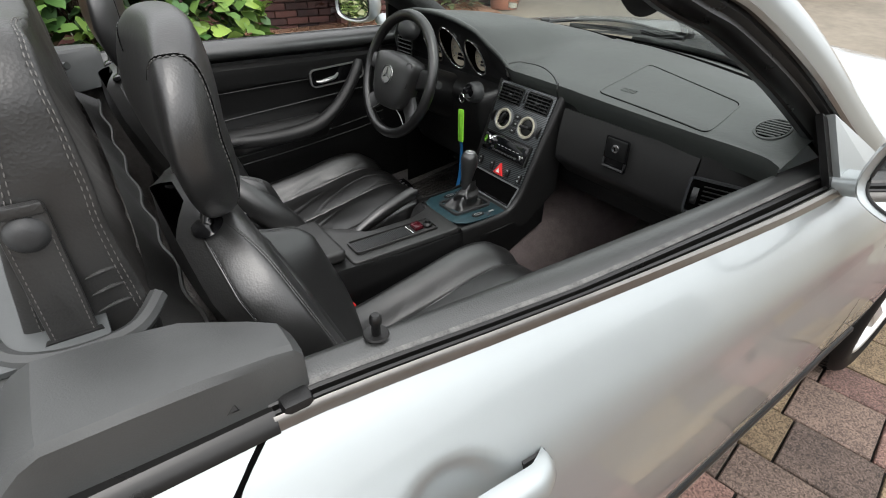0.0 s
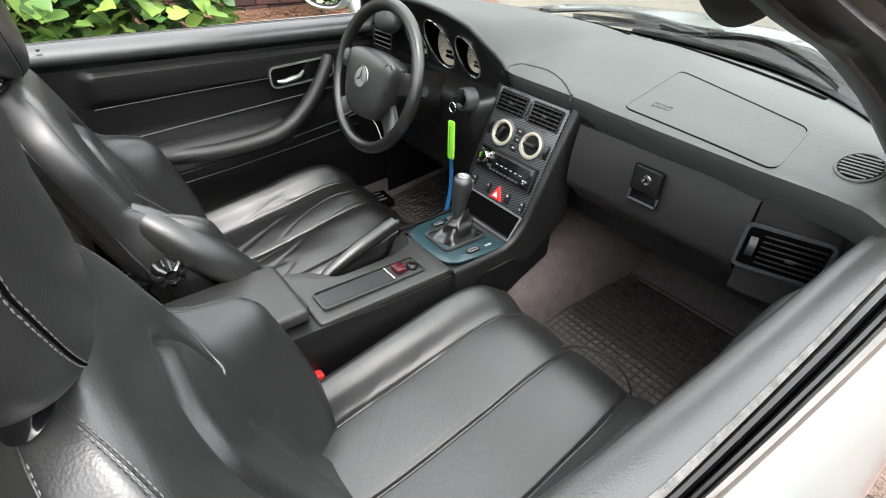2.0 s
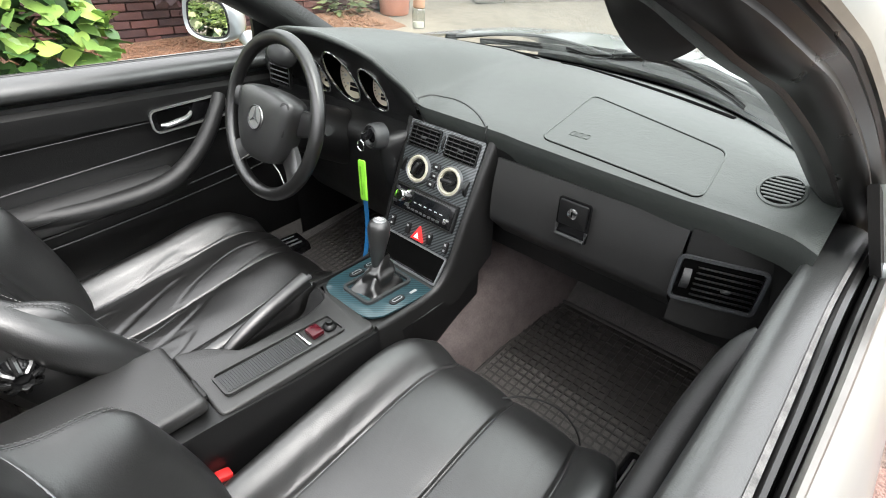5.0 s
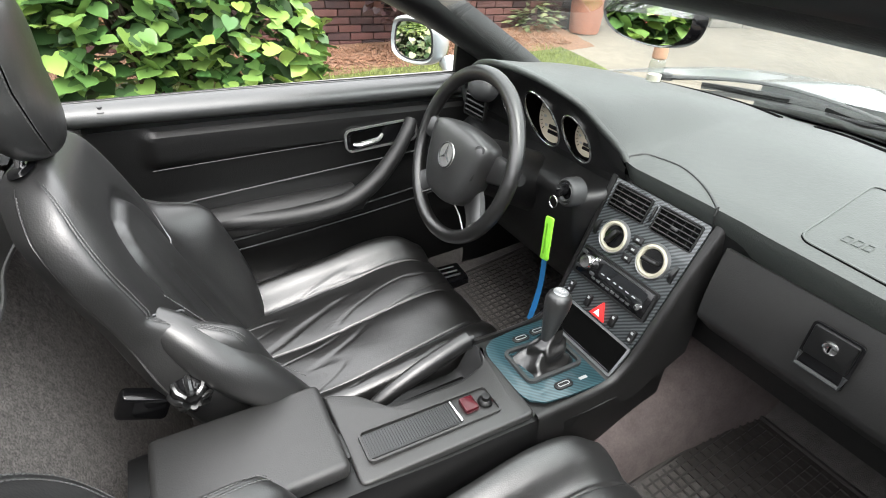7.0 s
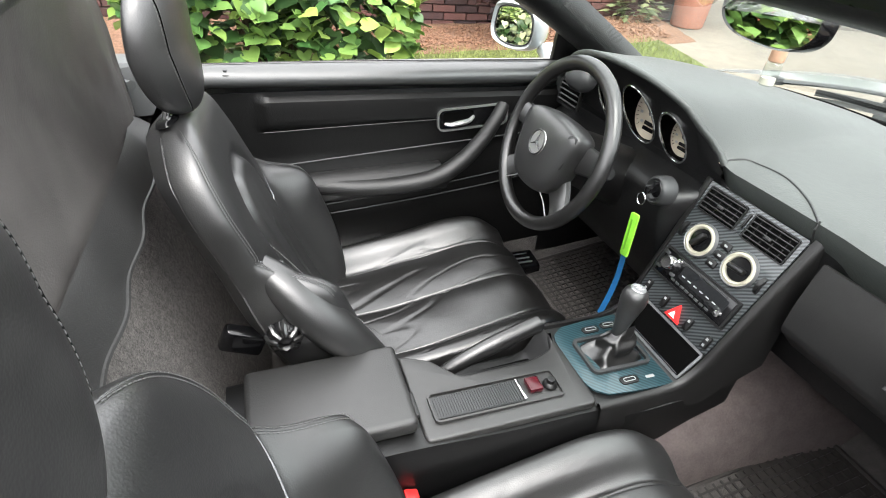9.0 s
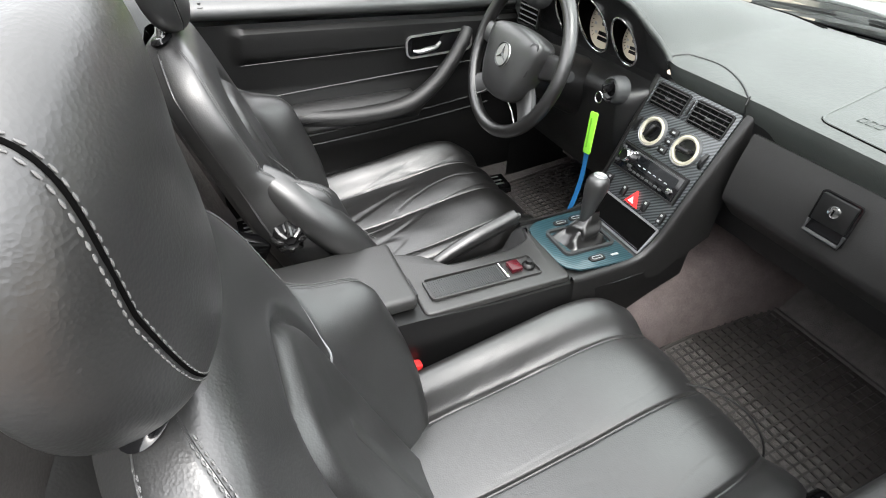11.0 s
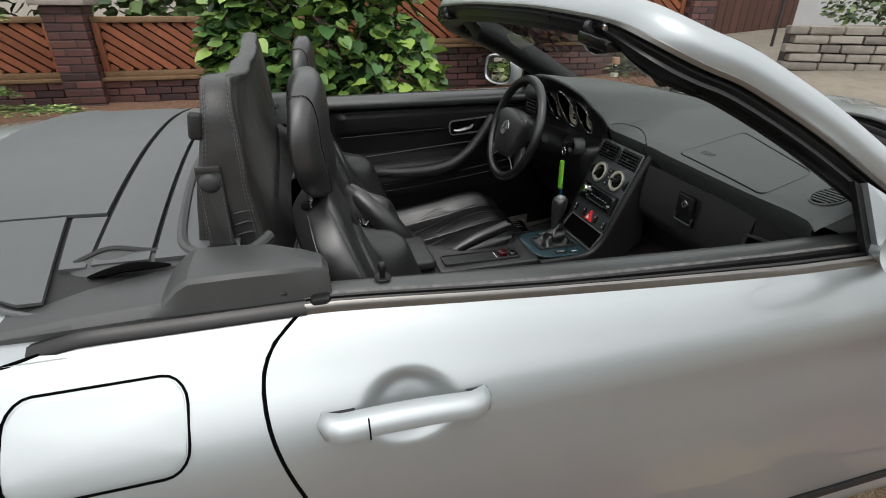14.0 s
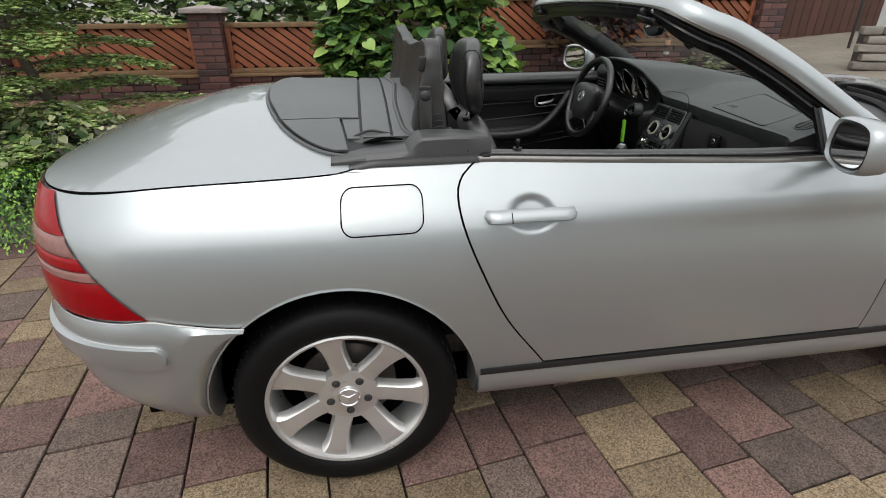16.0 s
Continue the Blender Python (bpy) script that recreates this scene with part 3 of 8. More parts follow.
# tail lamps: a wedge on each corner in three bands
def lamp_band(t0, t1):
    rows = []
    for i in range(7):
        t = lerp(t0, t1, i / 6)
        z = lerp(0.950, 0.670, t)
        u1 = lerp(-0.80, -0.462, t ** 1.1)
        rows.append([flank(lerp(-1.12, u1, k / 20), z, 0.004 + 0.007 * math.sin(math.pi * min(1, k / 20 + 0.04)) ** 0.5 - 0.003 * (i in (0, 6))) for k in range(21)])
    return loft(rows)


for side in (-1, 1):
    lamp = node("tail_lamp", car, "ribbed red tail lamp with clear reversing band")
    for nm, t0, t1, mm in (("red_lens", 0.0, 0.30, LAMP_RED), ("clear_lens", 0.305, 0.46, LAMP_CLEAR), ("middle_lens", 0.465, 0.575, LAMP_RED), ("lower_clear_lens", 0.58, 0.66, LAMP_CLEAR), ("lower_red_lens", 0.665, 1.0, LAMP_RED)):
        bm = lamp_band(t0, t1)
        part(nm, bm if side < 0 else mirrored(bm), mm, lamp)


# fuel flap
def flap():
    pts = rrect(0.198, 0.098, 0.028, 5)
    bm = bmesh.new()
    c = Vector((0.131, 0, 0.898))
    rings = []
    for s, out in ((1.0, -0.001), (0.992, 0.0006), (0.97, 0.0008), (0.9, 0.0008), (0.8, 0.0008), (0.65, 0.0008), (0.5, 0.0008), (0.35, 0.0008), (0.2, 0.0008), (0.06, 0.0008)):
        rings.append([flank(c.x + x * s + 0.04 * y * s, c.z + y * s * (1 if s > 0.9 else 1), out) for x, y in pts])
    loft(rings, close_v=True, bm=bm)
    bm.faces.new([bm.verts.new(p) for p in rings[-1]])
    return weld(bm, 1e-5)


def flap_gap():
    pts = rrect(0.204, 0.104, 0.031, 5)
    return tube([flank(0.131 + x + 0.04 * y, 0.898 + y, 0.0005) for x, y in pts], 0.0019, 6, closed=True)


part("fuel_flap", flap(), PAINT, car)
part("flap_gap", flap_gap(), DARK, car)
# shut lines: thin near-black tubes, the shade of the panel gaps put into colour
part("boot_gap", tube([flank(u, edge_top(u) + 0.001, -0.002) for u in [lerp(-1.2, 0.135, k / 50) for k in range(51)]], 0.0028, 6), DARK, car)
part("boot_gap", mirrored(tube([flank(u, edge_top(u) + 0.001, -0.002) for u in [lerp(-1.2, 0.135, k / 50) for k in range(51)]], 0.0028, 6)), DARK, car)
part("door_gap", tube([flank(curve_at(z, GAP), z, -0.003) for z in [lerp(0.397, 0.993, k / 40) for k in range(41)]], 0.0036, 6), DARK, car)


# ---- wheels
def make_wheel(cx, side):
    wheel = node("wheel", car, "seven-spoke silver alloy wheel with black tyre")
    # local: axle along -y towards the outside
    m = Matrix.Translation((cx, -0.738, 0.321)) @ Matrix.Scale(1.015, 4) @ axes((0, 0, 0), (1, 0, 0), (0, 0, 1))
    if side > 0:
        m = Matrix.Translation((cx, 0.738, 0.321)) @ Matrix.Scale(1.015, 4) @ axes((0, 0, 0), (-1, 0, 0), (0, 0, 1))
    prof = [(0.205, -0.09), (0.25, -0.10), (0.29, -0.096), (0.312, -0.085), (0.320, -0.05), (0.321, 0.0), (0.320, 0.05), (0.312, 0.083), (0.295, 0.098), (0.275, 0.103), (0.252, 0.103), (0.236, 0.096), (0.229, 0.088), (0.215, 0.08)]
    tyre = lathe(prof, m, 72)
    part("tyre", tyre, TYRE, wheel)
    tread = bmesh.new()
    for k in range(60):
        a = 2 * math.pi * k / 60
        for w in (-0.05, 0.0, 0.05):
            box((0.010, 0.040, 0.005), m @ Matrix.Rotation(a, 4, "Z") @ Matrix.Translation((0.3160, 0, w)) @ Matrix.Rotation(radians(90), 4, "X") @ Matrix.Rotation(radians(25), 4, "X"), bm=tread)
    part("tread", tread, TYRE, wheel)
    rim = lathe([(0.232, 0.084), (0.231, 0.093), (0.226, 0.096), (0.219, 0.093), (0.214, 0.080), (0.209, 0.055), (0.205, 0.0), (0.212, -0.08), (0.23, -0.09)], m, 72)
    part("rim", rim, ALLOY, wheel)
    part("brake_disc", lathe([(0.0, 0.0), (0.14, 0.0), (0.14, -0.02), (0.0, -0.02)], m, 40), mat("disc_steel", (0.22, 0.2, 0.19), 0.4, 0.8, var=0.3, scale=40) if cx == 0 and side < 0 else bpy.data.materials["disc_steel"], wheel)
    # near-black disc behind the spokes, shade put into its colour
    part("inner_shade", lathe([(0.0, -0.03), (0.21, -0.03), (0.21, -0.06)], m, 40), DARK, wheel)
    # spokes: seven broad, dished arms that widen at the rim
    sp = bmesh.new()
    for k in range(7):
        rot = m @ Matrix.Rotation(2 * math.pi * (k - 0.05) / 7, 4, "Z")
        rows = []
        for r, w, h, d in ((0.045, 0.030, 0.060, 0.03), (0.075, 0.028, 0.062, 0.03), (0.11, 0.0255, 0.066, 0.03), (0.15, 0.026, 0.074, 0.03), (0.185, 0.030, 0.082, 0.03), (0.205, 0.037, 0.085, 0.028), (0.218, 0.043, 0.083, 0.02)):
            rows.append([rot @ Vector((r, s * w, h - dz)) for s, dz in ((-1.25, d), (-1.08, 0.008), (-0.9, 0.001), (-0.5, 0.0), (0.5, 0.0), (0.9, 0.001), (1.08, 0.008), (1.25, d))])
        loft(rows, cap=True, bm=sp)
    part("spokes", sp, ALLOY, wheel)
    hub = lathe([(0.0, 0.063), (0.040, 0.063), (0.046, 0.060), (0.080, 0.0625), (0.088, 0.060), (0.092, 0.03)], m, 48)
    part("hub", hub, ALLOY, wheel)
    part("hub_cap", lathe([(0.0, 0.071), (0.027, 0.070), (0.033, 0.068), (0.036, 0.062)], m, 40), ALLOY, wheel)
    badge = lathe([(0.0275, 0.0705), (0.030, 0.073), (0.0325, 0.0705)], m, 40)
    for k in range(3):
        a = radians(270 + 120 * k)
        c, s = math.cos(a), math.sin(a)
        tip = Vector((0.0275 * c, 0.0275 * s, 0.072))
        l, r = Vector((-0.0035 * s, 0.0035 * c, 0.0705)), Vector((0.0035 * s, -0.0035 * c, 0.0705))
        b = badge
        v = [b.verts.new(m @ q) for q in (tip, l, Vector((0, 0, 0.0745)), r)]
        b.faces.new((v[0], v[1], v[2]))
        b.faces.new((v[0], v[2], v[3]))
    part("badge", badge, CHROME, wheel)
    for k in range(5):
        a = 2 * math.pi * (k + 0.75) / 5
        part("bolt", lathe([(0.0, 0.0655), (0.006, 0.0655), (0.0075, 0.064), (0.012, 0.0635), (0.0125, 0.0605)], m @ Matrix.Translation((0.057 * math.cos(a), 0.057 * math.sin(a), 0)), 14), PLASTIC_GREY, wheel)
    return wheel


for cx in (0.0, 2.4):
    for side in (-1, 1):
        make_wheel(cx, side)

# ---- doors: skin, handle, belt seals
HAND_Z = 0.872


def door_handle():
    hp = node("door_handle", door_r, "silver pull handle over a dished recess")
    rows = []
    for k in range(33):
        t = k / 32
        x = lerp(0.388, 0.634, t)
        lift = 0.024 * min(1, math.sin(math.pi * min(1, max(0, t))) * 2.5) ** 0.5 + 0.004
        h = 0.0130 * (min(1.0, math.sqrt(max(0, 1 - ((0.05 - t) / 0.05) ** 2))) if t < 0.05 else min(1.0, math.sqrt(max(0, 1 - ((t - 0.95) / 0.05) ** 2))) if t > 0.95 else 1) + 0.001
        zc = HAND_Z + 0.003 * math.sin(t * 3)
        rows.append([flank(x, zc + dz * h, o) for dz, o in ((-1, lift - 0.016), (-1.05, lift - 0.006), (-0.75, lift), (0, lift + 0.003), (0.75, lift), (1.05, lift - 0.006), (1, lift - 0.016))])
    part("grip", loft(rows, close_v=True, cap=True), PAINT, hp)
    for a, b in ((0.394, 0.440), (0.598, 0.629)):
        rows = [[flank(x, HAND_Z + 0.002 + s * 0.0095, o) for s, o in ((-1, 0.0), (-0.9, 0.003), (0.9, 0.003), (1, 0.0))] for x in (a, a + 0.006, b - 0.006, b)]
        part("gasket", loft(rows, cap=True), RUBBER, hp)
    part("lock_seam", tube([flank(0.455, HAND_Z + 0.002 + s * 0.0125, 0.0285 + 0.0026 * (1 - s * s)) for s in (-1, -0.5, 0, 0.5, 1)], 0.0012, 5), DARK, hp)


doors = {}
for side in (-1, 1):
    door = node("door", car, "silver door with black padded inner trim and armrest")
    doors[side] = door
    bm = door_skin()
    part("skin", bm if side < 0 else mirrored(bm), PAINT, door)
    # rubber and trim between skin and inner rail, as shares of the gap
    for nm, mm, prof in (
        ("inner_seal", SEAL, [(0.0, 0.985), (0.02, 1.003), (0.12, 1.007), (0.26, 1.005), (0.30, 0.992)]),
        ("window_slot", DARK, [(0.28, 0.990), (0.30, 0.994), (0.33, 0.986), (0.37, 0.986), (0.40, 0.994), (0.42, 0.990)]),
        ("middle_seal", SEAL, [(0.40, 0.985), (0.42, 1.000), (0.50, 1.004), (0.60, 1.002), (0.66, 0.985)]),
        ("outer_strip", BELT_STRIP, [(0.65, 0.985), (0.67, 1.000), (0.78, 1.0035), (0.93, 1.001), (0.99, 0.995), (1.0, 0.988)]),
    ):
        rows = []
        for k in range(25):
            x = lerp(0.390, 1.475, k / 24)
            y0, y1 = rail_out(x), belt_y(x) + 0.004
            rows.append([(x, side * lerp(y0, y1, f), z + belt_drop(x, side, 1.0)) for f, z in prof])
        part(nm, loft(rows, cap=True), mm, door)
door_r, door_l = doors[-1], doors[1]
door_handle()

# ================================================================ cabin
# ---- inner door trim
def release_handle(door, lm, side):
    """The inner door release in its chrome surround."""
    part("handle_cup", prism(rrect(0.200, 0.056, 0.016), 0.003, lm), GLOSSBLACK, door)
    part("handle_surround", frame_ring(0.206, 0.062, 0.019, 0.0042, 0.009, lm), SATIN, door)
    well = prism(rrect(0.088, 0.040, 0.012), 0.0012, lm @ pose(-0.042 * side, 0.0, 0.0026))
    part("finger_well", well, DARK, door)
    lever = cr([(-0.082, -0.010, 0.006), (-0.066, -0.012, 0.012), (-0.040, -0.009, 0.014), (-0.014, -0.006, 0.012), (0.002, 0.004, 0.006)], 5)
    part("release_lever", tube([lm @ Vector((p[0] * side, p[1], p[2])) for p in lever], lambda t: 0.0075 * (0.5 + math.sin(math.pi * t) * 0.5), 8), SATIN, door)


def door_trim(side):
    door = doors[side]
    S = lambda x, y, z: (x, side * y, z)
    X0, X1 = 0.455, 1.50
    # top rail, rounded over towards the cabin
    rows = []
    for k in range(29):
        x = lerp(0.392, 1.50, k / 28)
        yi, yo = rail_y(x), rail_out(x)
        rows.append([S(x, y, z + belt_drop(x, side, (y - yi) / (yo - yi))) for y, z in ((yo, 0.985), (yo, 1.004), (lerp(yi, yo, 0.75), 1.010), (lerp(yi, yo, 0.4), 1.012), (yi + 0.006, 1.008), (yi, 0.998), (yi + 0.004, 0.984), (yi + 0.018, 0.972), (yi + 0.026, 0.962))])
    part("top_rail", loft(rows, cap=True), RAIL, door, angle=60)
    part("rail_edge", loft([[r[1], r[1].lerp(r[2], 0.2), r[1].lerp(r[2], 0.42)] for r in [[Vector(p) + Vector((0, 0, 0.0012)) for p in row] for row in rows]]), SCUFFED, door, "scuffed outer edge of the rail")
    # upper panel with the padded insert, then the lower panel with the armrest's ledge
    def panel(u, v):
        x = lerp(X0, X1, u)
        z = lerp(0.968, 0.33, v)
        y = rail_y(x) + 0.022
        ins = min(1, max(0, (x - 0.56) / 0.02)) * min(1, max(0, (0.958 - z) / 0.012)) * min(1, max(0, (z - 0.872 - 0.02 * u) / 0.01))
        y -= 0.015 * ins
        if z < 0.80:
            y -= 0.012 * min(1, (0.80 - z) / 0.05)
        if z < 0.62:
            y += 0.03 * min(1, (0.62 - z) / 0.2)
        return S(x, y, z)
    part("trim_panel", surf(panel, 60, 60), TRIM, door)
    # chrome-lined seam under the insert
    part("trim_line", tube([S(x, rail_y(x) + 0.011, lerp(0.872, 0.895, (x - 0.56) / 0.7)) for x in [lerp(0.57, 1.28, k / 20) for k in range(21)]], 0.0012, 5), PLASTIC_GREY, door)
    part("trim_line", tube([S(x, rail_y(x) + 0.010, lerp(0.775, 0.835, (x - 0.50) / 0.75)) for x in [lerp(0.50, 1.28, k / 20) for k in range(21)]], 0.0022, 5), PLASTIC_GREY, door)
    for z0, z1 in ((0.655, 0.735), (0.625, 0.70)):
        part("pocket_line", tube([S(x, rail_y(x) + 0.004, lerp(z0, z1, ((x - 0.55) / 0.75) ** 1.6)) for x in [lerp(0.55, 1.30, k / 20) for k in range(21)]], 0.002, 5), PLASTIC_GREY, door)
    # armrest that runs forward and up into the pull handle
    near = 0.024 if side < 0 else 0.0
    path = cr([S(x, y + near, z) for x, y, z in ((0.62, 0.690, 0.735), (0.68, 0.672, 0.728), (0.80, 0.650, 0.722), (0.92, 0.638, 0.728), (1.01, 0.632, 0.748), (1.08, 0.634, 0.792), (1.135, 0.640, 0.850), (1.175, 0.652, 0.905), (1.195, 0.668, 0.932))], 8)
    part("armrest", tube(path, lambda t: 0.026 if 0.08 < t < 0.5 else (0.012 + 0.014 * min(1, t / 0.08) if t <= 0.08 else lerp(0.026, 0.017, (t - 0.5) / 0.5)), 14, flat=0.95), ARMREST, door, "padded black armrest and pull")
    part("armrest_bed", surf(lambda u, v: S(lerp(0.60, 1.03, u), lerp(0.645, 0.705, v), lerp(0.738, 0.752, u) + 0.010 * v + 0.012 * math.sin(math.pi * v)), 16, 6), ARMREST, door)
    part("armrest_under", surf(lambda u, v: S(lerp(0.58, 1.06, u), lerp(0.64, 0.70, v ** 0.7) - 0.01, lerp(0.72, 0.66, v) + 0.02 * u), 16, 6), LEATHER, door)
    # release handle in a chrome surround
    lm = axes(S(1.118, rail_y(1.118) + 0.008, 0.893), (side, 0, side * 0.075), (0, 0, 1))
    if side > 0:
        release_handle(door, lm, side)
    # lock pin in its cup
    lx = 0.505
    part("pin_cup", lathe([(0.0, 0.000), (0.009, 0.0005), (0.012, 0.002), (0.013, 0.0)], pose(lx, side * 0.690, 1.0115), 20), RUBBER, door)
    if side > 0:
        part("lock_pin", lathe([(0.0040, -0.01), (0.0040, 0.004), (0.0055, 0.006), (0.0045, 0.010), (0.0, 0.0105)], pose(lx, side * 0.690, 1.012), 14), PLASTIC, door)
    else:
        part("lock_pin", lathe([(0.0045, -0.01), (0.0045, 0.012), (0.006, 0.014), (0.006, 0.021), (0.004, 0.024), (0.0, 0.0245)], pose(lx, side * 0.690, 1.012), 14), PLASTIC, door)
    # airbag mark, embossed
    for k in range(3):
        cx = 0.612 + 0.0165 * k
        part("airbag_mark", frame_ring(0.0135, 0.013, 0.004, 0.0018, 0.001, axes(S(cx, rail_y(cx) + 0.0115, 0.912), (side, 0, 0), (0, 0, 1))), PLASTIC_GREY, door)
    # door end face
    part("end_face", surf(lambda u, v: S(0.395 + 0.06 * (v > 0.02) * 0, lerp(0.685, 0.80 if v > 0.3 else 0.72, u), lerp(0.985, 0.40, v)), 2, 8), PLASTIC, door)


both(door_trim)

# ---- floor, tunnel, bulkhead
TUB = node("cabin_tub", car)
part("floor_pan", box((1.5, 1.42, 0.03), pose(1.15, 0, 0.285)), CARPET, TUB)
part("firewall", surf(lambda u, v: (lerp(1.70, 1.95, v) , lerp(-0.72, 0.72, u), lerp(0.30, 0.75, v)), 4, 6), CARPET, TUB)
# near-black sheet added under the dash as the footwell's shade
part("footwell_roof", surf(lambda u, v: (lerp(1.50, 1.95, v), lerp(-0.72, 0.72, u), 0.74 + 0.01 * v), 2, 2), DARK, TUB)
part("rear_bulkhead", surf(lambda u, v: (lerp(0.52, 0.30, v) , lerp(-0.66, 0.66, u), lerp(0.30, 1.00, v)), 20, 8), CARPET_REAR, TUB)
for side in (-1, 1):
    part("sill_carpet", surf(lambda u, v: (lerp(0.3, 1.9, u), side * lerp(0.60, 0.74, v ** 0.6), lerp(0.30, 0.46, v)), 10, 6), CARPET, TUB)
    part("tread_plate", box((0.60, 0.055, 0.012), pose(0.85, side * 0.685, 0.468), 0.004), CHROME, TUB)
    part("side_wall", surf(lambda u, v: (lerp(0.2, 0.46, u), side * lerp(0.62, 0.70, v), lerp(0.30, 1.0, v)), 4, 6), CARPET, TUB)
    part("kick_panel", surf(lambda u, v: (lerp(1.42, 1.95, u), side * lerp(0.70, 0.72, v), lerp(0.30, 0.98, v)), 4, 6), PLASTIC, TUB)


def tunnel(u, v):
    a = lerp(-90, 90, v)
    x = lerp(0.40, 1.85, u)
    w = curve_at(x, [(0.4, 0.12), (1.0, 0.13), (1.2, 0.175), (1.5, 0.20), (1.85, 0.27)])
    h = curve_at(x, [(0.4, 0.20), (1.0, 0.22), (1.2, 0.26), (1.4, 0.32), (1.85, 0.40)])
    s, c = math.sin(radians(a)), math.cos(radians(a))
    return (x, w * (abs(s) ** 0.8) * (1 if s > 0 else -1), 0.30 + h * max(0, c) ** 0.7)


part("tunnel_carpet", surf(tunnel, 20, 20), CARPET_BROWN, TUB)

# door sill plates with bright ribs
for side in (-1, 1):
    sp = node("sill_plate", car, "black glossy sill plate with bright ribs")
    part("plate", loft([[(x, side * y, z) for y, z in ((0.560, 0.400), (0.566, 0.432), (0.575, 0.440), (0.640, 0.446), (0.650, 0.440), (0.655, 0.400))] for x in [lerp(0.47, 1.36, k / 8) for k in range(9)]], cap=True), GLOSSBLACK, sp)
    for y in (0.585, 0.606, 0.628):
        part("rib", tube([(0.49, side * y, 0.4425), (1.34, side * y, 0.4435)], 0.0028, 6), SATIN, sp)

